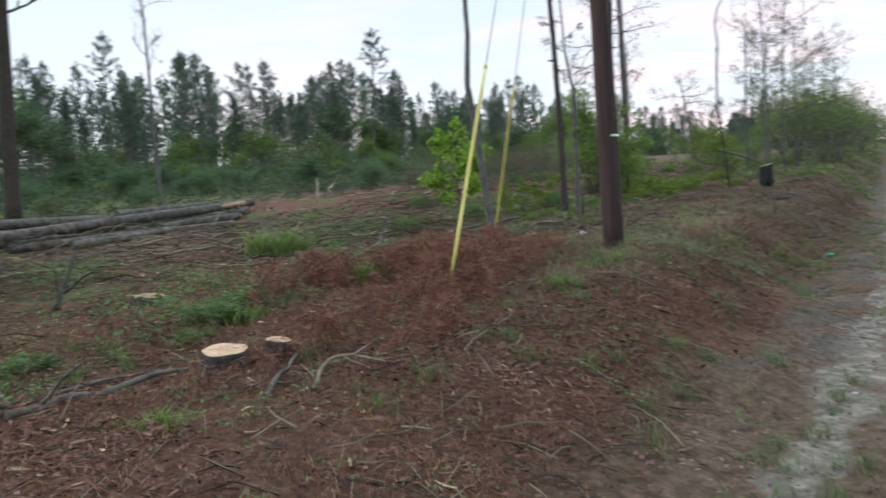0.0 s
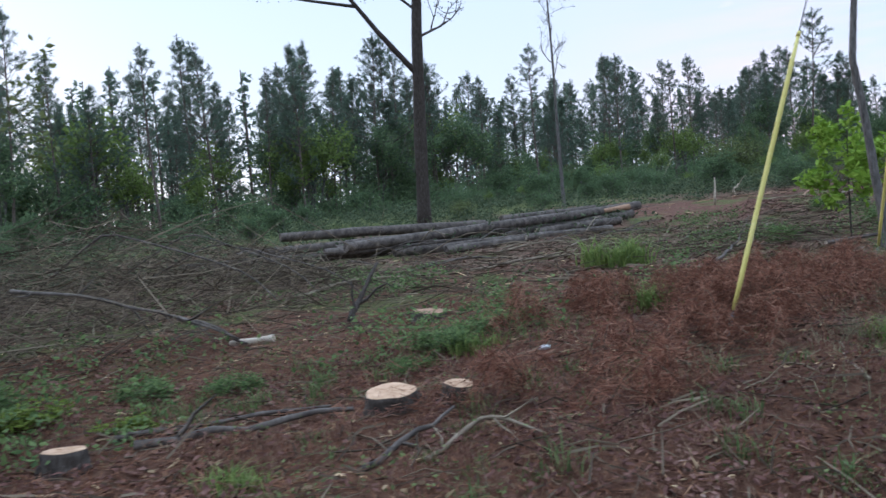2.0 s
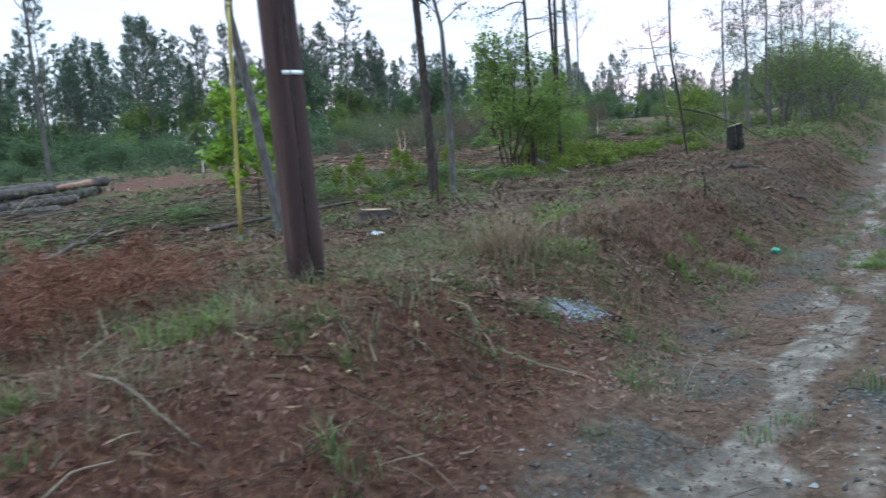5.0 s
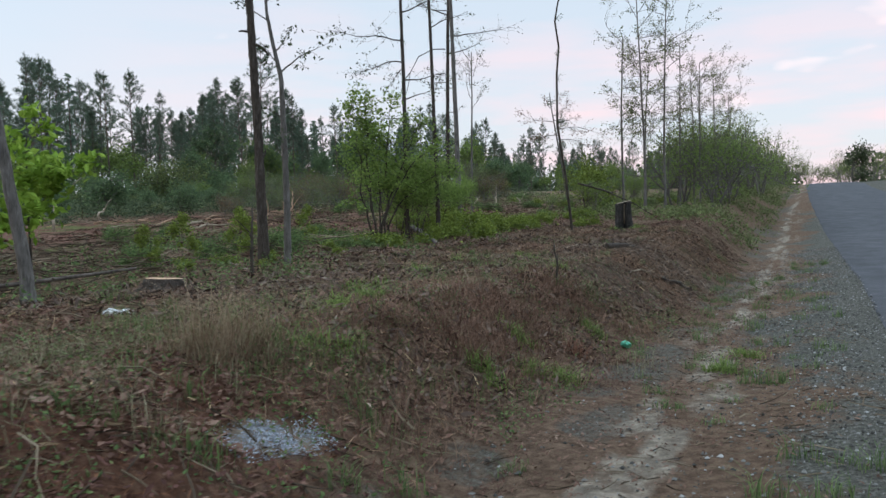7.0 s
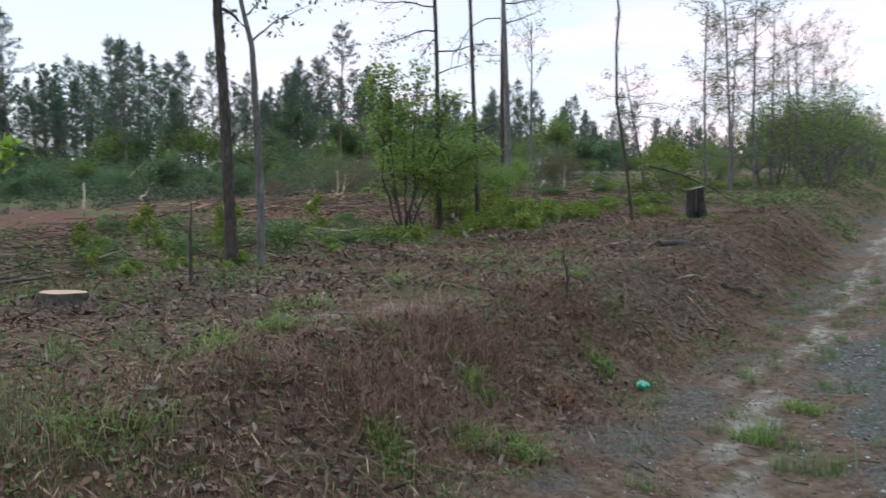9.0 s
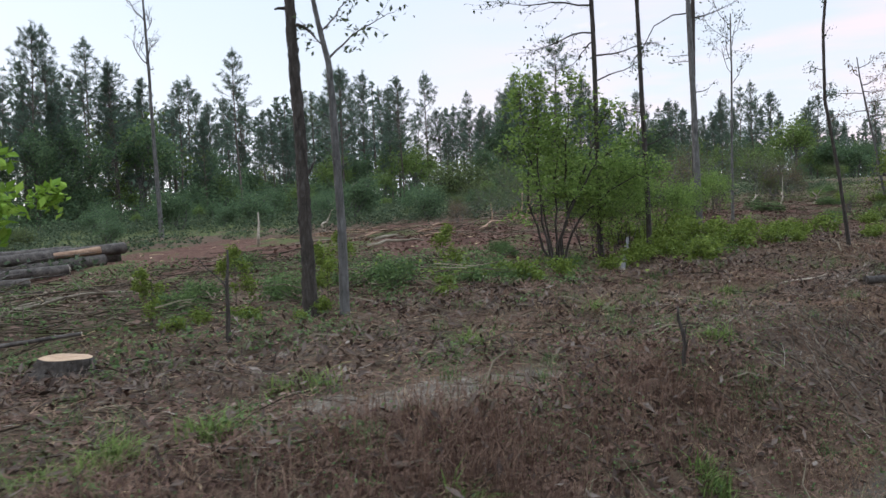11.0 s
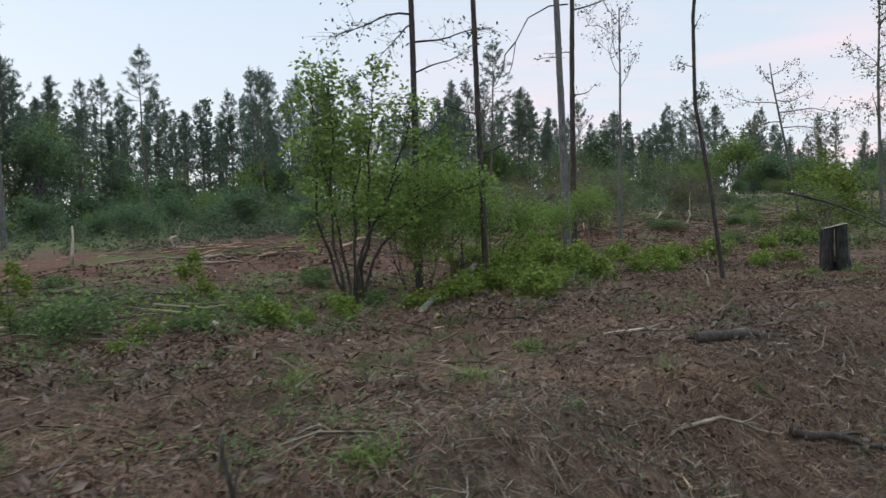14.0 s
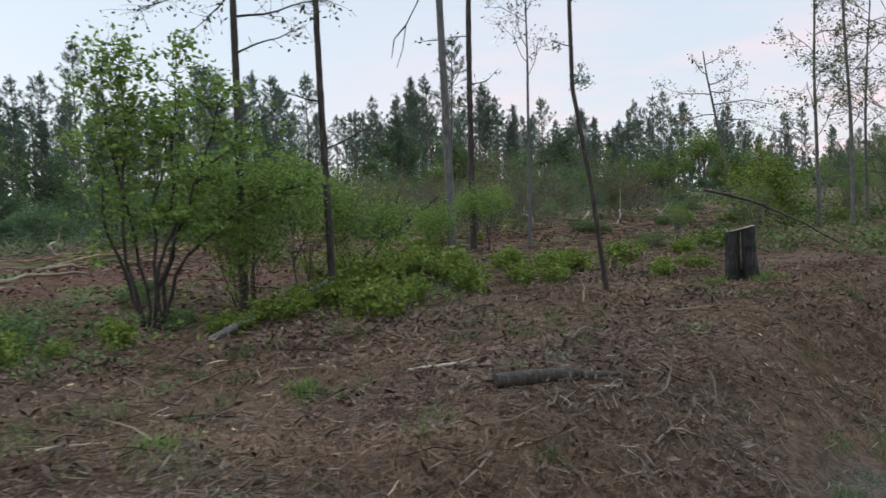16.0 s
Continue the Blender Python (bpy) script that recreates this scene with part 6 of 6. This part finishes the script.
# twigs and chips
def lying(n, u0, u1, v0, v1, l0, l1, r0, r1, up, keep=None, pitch=0.12):
    x, y = spread(n, u0, u1, v0, v1, R4, keep)
    n = len(x)
    ang, ln = R4.uniform(0, 2 * np.pi, n), R4.uniform(l0, l1, n) * R4.uniform(0.5, 1, n)
    dx, dy = np.cos(ang) * ln / 2, np.sin(ang) * ln / 2
    z = R4.uniform(0, up, n) if np.isscalar(up) else up(x, y) * R4.random(n)
    za, zb = land(x - dx, y - dy) + z, land(x + dx, y + dy) + z + R4.normal(0, pitch, n) * ln
    return prisms(np.stack([x - dx, y - dy, za], 1), np.stack([x + dx, y + dy, np.maximum(zb, land(x + dx, y + dy))], 1), R4.uniform(r0, r1, n), R4)


stuff("twigs", join(lying(1700, 6, 30, -3.5, -0.9, 0.05, 0.34, 0.002, 0.007, 0.03, lambda x, y, u, v: 0.15 + 0.85 * patch(x, y, 0.9, 76, 0.45, 0.65)), lying(5200, -2, 14, -0.6, 10, 0.12, 0.6, 0.003, 0.009, 0.05), lying(260, 27, 37, -0.9, 1.6, 0.2, 0.8, 0.004, 0.011, 0.05), lying(420, 14, 33, -0.3, 5.5, 0.3, 1.1, 0.005, 0.015, 0.05), lying(7000, 12, 44, -0.7, 9, 0.12, 0.7, 0.002, 0.007, 0.06, off_road), lying(450, 10, 34, 8, 15, 0.4, 1.4, 0.006, 0.016, 0.12, lambda x, y, u, v: ((x - 27) / 11) ** 2 + ((y - 18.8) / 7.5) ** 2 > 1)), GREY_SLASH, "thin grey twigs strewn over the ground", "twigs")
stuff("wood_chips", join(lying(2600, -2, 14, 0, 10, 0.03, 0.14, 0.006, 0.014, 0.03), lying(1400, 12, 33, -0.5, 9, 0.03, 0.22, 0.005, 0.013, 0.03, off_road), lying(160, 8, 38, 9, 22, 0.2, 0.8, 0.010, 0.022, 0.05)), CHIPS, "pale splinters and bark chips", "wood chips")
TANGLE = scatter_mat("dry_stems", [(0.0, (0.045, 0.032, 0.025)), (0.5, (0.105, 0.077, 0.060)), (0.88, (0.17, 0.132, 0.104)), (1.0, (0.34, 0.28, 0.225))], 0.9)
stuff("dry_tangle", join(lying(15000, 19.5, 31, -0.8, 3.2, 0.06, 0.32, 0.0016, 0.0045, 0.09, lambda x, y, u, v: (0.15 + 0.85 * patch(x, y, 0.7, 74, 0.35, 0.6)) * step(3.2, 0.8, v), 0.35), lying(5000, 13, 22, 0.3, 4.5, 0.06, 0.3, 0.0016, 0.004, 0.06, lambda x, y, u, v: 0.2 + 0.8 * patch(x, y, 0.8, 75, 0.4, 0.65), 0.25)), TANGLE, "tangle of dry stems and bark strips on the bank", "dry stems")
# slash pile of cut branches
pile = lambda x, y: 0.05 + 1.75 * np.exp(-((x - 1.5) / 3.2) ** 2 - ((y - 13.2) / 3.0) ** 2) + 0.35 * np.exp(-((x - 0.5) / 1.5) ** 2 - ((y - 7.5) / 2.0) ** 2)
in_pile = lambda x, y, u, v: np.clip(pile(x, y) * 1.4, 0, 1)
stuff("slash_pile", join(lying(1500, -6, 8, 6, 19, 0.8, 3.0, 0.004, 0.013, pile, in_pile, 0.28), lying(17000, -6, 8, 6, 19, 0.3, 1.1, 0.003, 0.007, pile, in_pile, 0.4), lying(500, 6, 18, 7, 16, 0.5, 2.0, 0.006, 0.016, 0.12)), GREY_SLASH, "grey heap of cut branches and twigs", "slash pile")
stuff("slash_brush", join(lying(1500, 11.5, 23, 5.5, 14, 0.3, 1.4, 0.004, 0.013, 0.3, lambda x, y, u, v: patch(x, y, 0.5, 41, 0.35, 0.6) * (((x - 27) / 10) ** 2 + ((y - 18.8) / 6.5) ** 2 > 1)), lying(2600, 26, 52, 6, 22, 0.4, 1.8, 0.005, 0.014, 0.25, lambda x, y, u, v: 0.25 + 0.75 * patch(x, y, 0.4, 42, 0.35, 0.6))), GREY_SLASH, "low tangle of cut brush among the weeds", "slash")
# dead red pine boughs
RED_STRAW = scatter_mat("rust_red_needles", [(0.0, (0.072, 0.03, 0.02)), (0.5, (0.165, 0.069, 0.043)), (0.85, (0.245, 0.115, 0.073)), (1.0, (0.30, 0.18, 0.125))], 0.85, 0.2)
def tufts(x, y, per, h0, h1, w, rad, bend, tilt, z0=0.0):
    n = len(x)
    bx = np.repeat(x, per) + R4.normal(0, rad, n * per)
    by = np.repeat(y, per) + R4.normal(0, rad, n * per)
    hh = np.repeat(R4.uniform(h0, h1, n), per) * R4.uniform(0.4, 1.1, n * per)
    b = np.stack([bx, by, land(bx, by) - 0.01 + R4.uniform(0, z0, n * per)], 1)
    return blades(b, hh, R4.uniform(0.6, 1.3, n * per) * w, R4, bend, tilt)


red = lambda x, y, u, v: patch(x, y, 1.5, 53, 0.3, 0.6) * np.clip(1.4 * np.exp(-((x - 6.9) / 2.4) ** 2 - ((y - 3.6) / 1.5) ** 2) + 0.25 * patch(x, y, 0.9, 51, 0.5, 0.7), 0, 1)
xr, yr = spread(1500, -1, 12, -0.3, 7, R4, red)
for sx, sy, sr in ((2.815, 2.934, 0.22), (3.26, 2.84, 0.14), (4.71, 6.6, 0.25)):
    sa_ = R4.uniform(0, 6.28, 9)
    xr, yr = np.append(xr, sx + np.cos(sa_) * sr * 1.3), np.append(yr, sy + np.sin(sa_) * sr * 1.3)


def bursts(x, y, k, z1, ln, w):
    """Needle sprays that point every way, on dead boughs close to the ground."""
    n = len(x)
    top = np.repeat(R4.uniform(0.15, 1.0, n) ** 1.6 * z1, k)
    c = np.stack([np.repeat(x, k) + R4.normal(0, 0.13, n * k), np.repeat(y, k) + R4.normal(0, 0.13, n * k), np.zeros(n * k)], 1)
    c[:, 2] = land(c[:, 0], c[:, 1]) + top * R4.uniform(0.02, 1, n * k)
    d = unit(R4.standard_normal((n * k, 3)) * (1, 1, 0.7))
    s = unit(np.cross(d, R4.standard_normal((n * k, 3)))) * w
    l_ = R4.uniform(0.5, 1.2, (n * k, 1)) * ln
    v = np.stack([c - s, c + s, c + d * l_ + s * 0.4, c + d * l_ - s * 0.4], 1).reshape(-1, 3)
    return v, np.arange(n * k)[:, None] * 4 + np.array((0, 1, 2, 3))


def boughs(x, y, per, steps, k, reach, rise, ln, w):
    """Dead branches that arch out of a heap, with needles all along them; gives the needles and the stems."""
    n = len(x) * per
    bx, by = np.repeat(x, per) + R4.normal(0, 0.08, n), np.repeat(y, per) + R4.normal(0, 0.08, n)
    a, l_, h_ = R4.uniform(0, 6.28, n), R4.uniform(0.5, 1.15, n) * reach, R4.uniform(0.3, 1.15, n) * rise
    t = np.linspace(0.05, 1, steps)[None]
    px, py = bx[:, None] + np.cos(a)[:, None] * l_[:, None] * t, by[:, None] + np.sin(a)[:, None] * l_[:, None] * t
    pz = land(px, py) + h_[:, None] * np.sin(np.pi * (0.12 + 0.80 * t)) + 0.02
    p = np.stack([px, py, pz], -1)
    q = p.reshape(-1, 3)
    ahead = np.repeat(unit(p[:, -1] - p[:, 0]), steps, 0)
    c = np.repeat(q, k, 0) + R4.normal(0, 0.018, (len(q) * k, 3))
    d = unit(np.repeat(ahead, k, 0) * 0.7 + unit(R4.standard_normal((len(c), 3))) - np.array((0, 0, 0.15)))
    sd_ = unit(np.cross(d, R4.standard_normal((len(c), 3)))) * w
    e = c + d * R4.uniform(0.5, 1.2, (len(c), 1)) * ln
    v = np.stack([c - sd_, c + sd_, e + sd_ * 0.4, e - sd_ * 0.4], 1).reshape(-1, 3)
    rods = prisms(p[:, :-1].reshape(-1, 3), p[:, 1:].reshape(-1, 3), np.full(n * (steps - 1), 0.004), R4, 0.02)
    return (v, np.arange(len(c))[:, None] * 4 + np.array((0, 1, 2, 3))), rods


cx_, cy_ = spread(150, 3.5, 11, 1.2, 6, R4, lambda x, y, u, v: np.exp(-((x - 6.9) / 1.9) ** 2 - ((y - 3.7) / 1.1) ** 2))
cx_, cy_ = np.append(cx_, [5.45, 5.9, 6.3, 6.9, 7.6, 4.4, 4.0, 3.5]), np.append(cy_, [2.75, 2.55, 3.0, 4.1, 4.3, 2.2, 1.6, 2.4])
needles_, rods_ = boughs(cx_, cy_, 7, 9, 16, 0.5, 0.36, 0.12, 0.0028)
keep_ = R4.random(len(xr)) < 0.55
stuff("dead_boughs", join(bursts(xr[keep_], yr[keep_], 44, 0.20, 0.12, 0.003), needles_), RED_STRAW, "rust-red dead pine boughs arching over the ground", "dead boughs")
stuff("dead_bough_stems", rods_, GREY_SLASH, "thin dark stems of the dead boughs", "dead boughs")
# short reddish dry grass in the straw
xf, yf = spread(5200, -2, 9.5, -0.8, 4.5, R4, lambda x, y, u, v: (0.25 + 0.75 * patch(x, y, 1.1, 58, 0.35, 0.6)) * step(-0.8, -0.2, v))
REDGRASS = scatter_mat("red_dry_grass", [(0.0, (0.07, 0.03, 0.022)), (0.5, (0.15, 0.07, 0.05)), (0.85, (0.2, 0.115, 0.078)), (1.0, (0.27, 0.2, 0.13))], 0.85, 0.2)
stuff("red_dry_grass", tufts(xf, yf, 15, 0.03, 0.15, 0.004, 0.10, 1.1, 0.9), REDGRASS, "short reddish dry grass among the pine straw", "dry grass")
# grass of the bank round the pole, and scattered tufts
mound = lambda x, y, u, v: np.clip(np.exp(-((x - 9.0) / 2.6) ** 2 - ((v - 1.1) / 0.8) ** 2) + 0.2 * patch(x, y, 1.0, 52, 0.55, 0.7) * step(3, 6, x), 0, 1) * (0.25 + 0.75 * step(12.6, 10.8, u)) * step(-2.0, -0.4, v)
xg, yg = spread(3600, -1, 22, -1.6, 5, R4, mound)
stuff("bank_grass", tufts(xg, yg, 26, 0.07, 0.36, 0.0045, 0.11, 1.2, 0.9), GRASS, "pale green grass on the bank", "grass")
xd, yd = spread(2400, 8, 20, -0.6, 2.6, R4, lambda x, y, u, v: np.clip(0.5 * np.exp(-((u - 12.0) / 2.2) ** 2 - ((v - 0.9) / 0.9) ** 2) , 0, 1))
xw, yw = spread(13000, 10.5, 23, -0.9, 2.6, R4, lambda x, y, u, v: np.exp(-((u - 15.6) / 3.0) ** 2 - ((v - 0.35) / 0.65) ** 2) * (0.3 + 0.7 * patch(x, y, 1.2, 55, 0.3, 0.6)))
stuff("dead_weeds", tufts(xw, yw, 17, 0.06, 0.32, 0.0055, 0.12, 1.0, 0.9), PURPLEWEED, "purplish brown dead weeds on the cut bank", "dead weeds")
xe, ye = spread(9000, 18, 33, -0.9, 4.5, R4, lambda x, y, u, v: patch(x, y, 0.8, 56, 0.35, 0.65) * step(4.5, 2.0, v + 2 * (value_noise(x, y, 0.5, 57) - 0.5)))
xd, yd = np.append(xd, xe), np.append(yd, ye)
stuff("dry_weeds", tufts(xd, yd, 14, 0.04, 0.17, 0.0045, 0.14, 1.5, 1.6), DRYGRASS, "dry brown weeds on the road bank", "dry weeds")
tall_x, tall_y = R4.normal(11.15, 0.22, 7), R4.normal(1.95, 0.14, 7)
stuff("tall_dry_grass", tufts(tall_x, tall_y, 60, 0.3, 0.85, 0.005, 0.13, 1.2, 0.9), TAN, "tall tan tuft of dry grass", "dry grass")
xs, ys = spread(1300, -1, 33, -3.3, 4.5, R4, lambda x, y, u, v: 0.2 + 0.6 * patch(x, y, 0.9, 54, 0.5, 0.65))
stuff("grass_tufts", tufts(xs, ys, 34, 0.08, 0.24, 0.007, 0.06, 0.9, 0.6), LEAF_GREEN, "small green grass tufts on bare soil", "grass")


# green clumps on the leaf litter
for cx, cy in ((20.0, 5.35), (23.2, 5.6), (19.3, 3.2), (15.2, 3.9), (13.6, 2.9), (17.2, 4.4), (21.5, 4.6), (14.4, 1.3), (13.6, 1.4), (14.8, 1.1), (15.3, 1.8), (14.2, 3.0), (13.2, 2.8), (17.4, 1.7), (12.0, 1.9), (16.3, -0.1), (17.6, -0.2), (7.6, 1.9), (6.4, 1.9), (4.0, 4.1), (1.6, 2.0), (31.55, 5.78), (31.25, 6.3), (32.0, 5.7)):
    gt = tufts(R4.normal(cx, 0.09, 5), R4.normal(cy, 0.09, 5), 30, 0.12, 0.26, 0.012, 0.07, 1.1, 0.8)
    tagged(new("grass_clump", fast_mesh("grass_clump", gt[0], gt[1], LEAF_BRIGHT)), "fresh green clump of grass on leaf litter", "grass clump", "grass clumps")
# an orange-brown tuft on the sand, a fern in the red brush, a strappy green plant before the logs
ot = tufts(R4.normal(16.1, 0.07, 7), R4.normal(1.5, 0.05, 7), 40, 0.12, 0.26, 0.006, 0.06, 1.0, 0.7)
stuff("rusty_tuft", ot, RED_STRAW, "orange-brown dry tuft beside the sand", "dry grass")
ft = tufts(R4.normal(6.2, 0.16, 12), R4.normal(4.3, 0.14, 12), 26, 0.2, 0.42, 0.016, 0.05, 1.3, 0.7)
stuff("fern_tuft", ft, LEAF_BRIGHT, "light green feathery fern in the red brush", "fern")
pt_ = tufts(R4.normal(9.4, 0.3, 16), R4.normal(9.3, 0.35, 16), 22, 0.4, 0.8, 0.03, 0.08, 0.9, 0.5)
stuff("strappy_plants", pt_, LEAF_BRIGHT, "green strap-leaved plants before the logs", "plants")


# low leafy weeds
def weeds(n, u0, u1, v0, v1, keep, leaf, h, per, mat, name, label):
    x, y = spread(n, u0, u1, v0, v1, R4, keep)
    n = len(x)
    hh = R4.uniform(0.3, 1.0, n) ** 1.5 * h
    c = np.stack([np.repeat(x, per) + R4.normal(0, 1, n * per) * np.repeat(0.05 + hh * 0.35, per), np.repeat(y, per) + R4.normal(0, 1, n * per) * np.repeat(0.05 + hh * 0.35, per), np.zeros(n * per)], 1)
    c[:, 2] = land(c[:, 0], c[:, 1]) + np.repeat(hh, per) * R4.uniform(0.05, 1, n * per)
    return stuff(name, leaf_cards(c, leaf, R4, 0.6, 0.0, 0.7), mat, label, "weeds")


weeds(2600, 11, 36, 4.2, 15, lambda x, y, u, v: patch(x, y, 0.45, 61, 0.54, 0.7) * step(4.2, 6, v + 2 * (value_noise(x, y, 0.6, 66) - 0.5)) * (((x - 27) / 9.5) ** 2 + ((y - 18.8) / 6.0) ** 2 > 1), 0.06, 0.38, 22, LEAF_GREEN, "green_weeds", "low green weeds among the slash")
weeds(800, 20, 38, 4.6, 9.5, lambda x, y, u, v: np.exp(-((v - 6.4 + 0.12 * (u - 25)) / 1.3) ** 2) * 0.5 * patch(x, y, 0.6, 62, 0.48, 0.66), 0.085, 0.5, 14, LEAF_YELLOW, "bright_weeds", "fresh yellow-green undergrowth")
weeds(700, -3, 8, 2.4, 6.5, lambda x, y, u, v: np.clip(1.0 * np.exp(-((x + 0.2) / 1.3) ** 2 - ((y - 3.8) / 1.0) ** 2) + 0.8 * np.exp(-((x - 4.2) / 1.0) ** 2 - ((y - 4.7) / 0.5) ** 2) + 0.05 * patch(x, y, 0.8, 63, 0.5, 0.7), 0, 1), 0.055, 0.4, 30, LEAF_GREEN, "green_weeds", "low green weeds beside the stumps")
weeds(1500, -1, 12, -0.4, 6.5, lambda x, y, u, v: 0.1 + 0.9 * patch(x, y, 1.2, 69, 0.5, 0.68), 0.03, 0.16, 14, LEAF_DULL, "seedlings", "tiny green seedlings in the straw")
weeds(1500, 9, 22, -1.0, 2.4, lambda x, y, u, v: 0.2 + 0.8 * patch(x, y, 1.3, 73, 0.5, 0.68), 0.03, 0.2, 16, LEAF_GREEN, "bank_herbs", "small green herbs on the road bank")
weeds(800, 12, 23, 3.6, 10, lambda x, y, u, v: patch(x, y, 0.9, 70, 0.45, 0.62), 0.05, 0.35, 22, LEAF_GREEN, "green_weeds", "low green weeds round the bare trunks")
weeds(380, -4, 8, 5.8, 11, lambda x, y, u, v: patch(x, y, 0.7, 72, 0.45, 0.65), 0.06, 0.4, 26, LEAF_GREEN, "green_weeds", "green weeds growing through the slash")
weeds(600, 4, 14, 4, 16, lambda x, y, u, v: patch(x, y, 0.5, 64, 0.5, 0.68), 0.06, 0.4, 26, LEAF_GREEN, "green_weeds", "low green weeds behind the red brush")
weeds(2200, 36, 100, -1.0, 6, lambda x, y, u, v: 0.3 + 0.7 * patch(x, y, 0.4, 68, 0.3, 0.6), 0.10, 0.5, 22, LEAF_DULL, "verge_weeds", "olive weeds on the road bank")
weeds(1700, 29, 60, 3.8, 16, lambda x, y, u, v: patch(x, y, 0.5, 67, 0.52, 0.7), 0.08, 0.5, 20, LEAF_DULL, "rise_weeds", "olive regrowth on the rise")
weeds(9500, -30, 70, 16, 60, lambda x, y, u, v: 0.45 + 0.55 * patch(x, y, 0.12, 65, 0.35, 0.6) - 1.0 * (((x - 27) / 10) ** 2 + ((y - 18.8) / 6.5) ** 2 < 1), 0.13, 0.8, 26, LEAF_DARK, "far_weeds", "green regrowth over the cleared ground")

# loose stones of the shoulder
xq, yq = spread(52000, 4, 38, -3.9, -0.7, R4, lambda x, y, u, v: 0.14 + 0.86 * step(-1.5, -2.7, v + 1.6 * (value_noise(x, y, 0.8, 11) - 0.5)) * (0.4 + 0.6 * patch(x, y, 1.8, 71, 0.3, 0.6)))
n = len(xq)
sz = 0.005 + 0.016 * R4.random(n) ** 3
octa = np.array([(1, 0, 0), (0, 1, 0), (-1, 0, 0), (0, -1, 0), (0, 0, 0.7), (0, 0, -0.6)], float)
ov = octa[None] * R4.uniform(0.6, 1.4, (n, 6, 1)) * sz[:, None, None]
ca, sa = np.cos(R4.uniform(0, 6.28, n))[:, None], np.sin(R4.uniform(0, 6.28, n))[:, None]
ov = np.stack([ov[..., 0] * ca - ov[..., 1] * sa + xq[:, None], ov[..., 0] * sa + ov[..., 1] * ca + yq[:, None], ov[..., 2] + (land(xq, yq) + sz * 0.3)[:, None]], -1)
of = np.array([(0, 1, 4), (1, 2, 4), (2, 3, 4), (3, 0, 4), (1, 0, 5), (2, 1, 5), (3, 2, 5), (0, 3, 5)])
stuff("road_gravel", (ov.reshape(-1, 3), (np.arange(n)[:, None, None] * 6 + of[None]).reshape(-1, 3)), STONES, "grey crushed stone on the road shoulder", "gravel")

# pale stones spilled on the bank
xp, yp = 10.6 + np.clip(R4.normal(0, 0.2, 2400), -0.42, 0.42), 1.12 + np.clip(R4.normal(0, 0.08, 2400), -0.16, 0.16)
sp_ = R4.uniform(0.003, 0.010, 2400)
pv = octa[None] * R4.uniform(0.6, 1.4, (2400, 6, 1)) * sp_[:, None, None] + np.stack([xp, yp, land(xp, yp) + sp_ * 0.3], 1)[:, None]
PALE = scatter_mat("pale_stones", [(0.0, (0.12, 0.123, 0.14)), (0.6, (0.21, 0.22, 0.245)), (1.0, (0.36, 0.375, 0.41))], 0.7)
stuff("pale_gravel", (pv.reshape(-1, 3), (np.arange(2400)[:, None, None] * 6 + of[None]).reshape(-1, 3)), PALE, "small spill of pale grey stone on the bank", "gravel")

# olive weeds on the flank of the bank
xo, yo = spread(1700, 9.5, 17, -0.4, 4.6, R4, lambda x, y, u, v: np.exp(-((x - 12.0) / 0.85) ** 2 - ((y - 2.5) / 0.95) ** 2) * (0.25 + 0.75 * patch(x, y, 1.4, 91, 0.35, 0.62)))
stuff("olive_weeds", tufts(xo, yo, 18, 0.10, 0.40, 0.0055, 0.10, 0.9, 0.7), LEAF_DULL, "olive grassy weeds on the flank of the bank", "weeds")
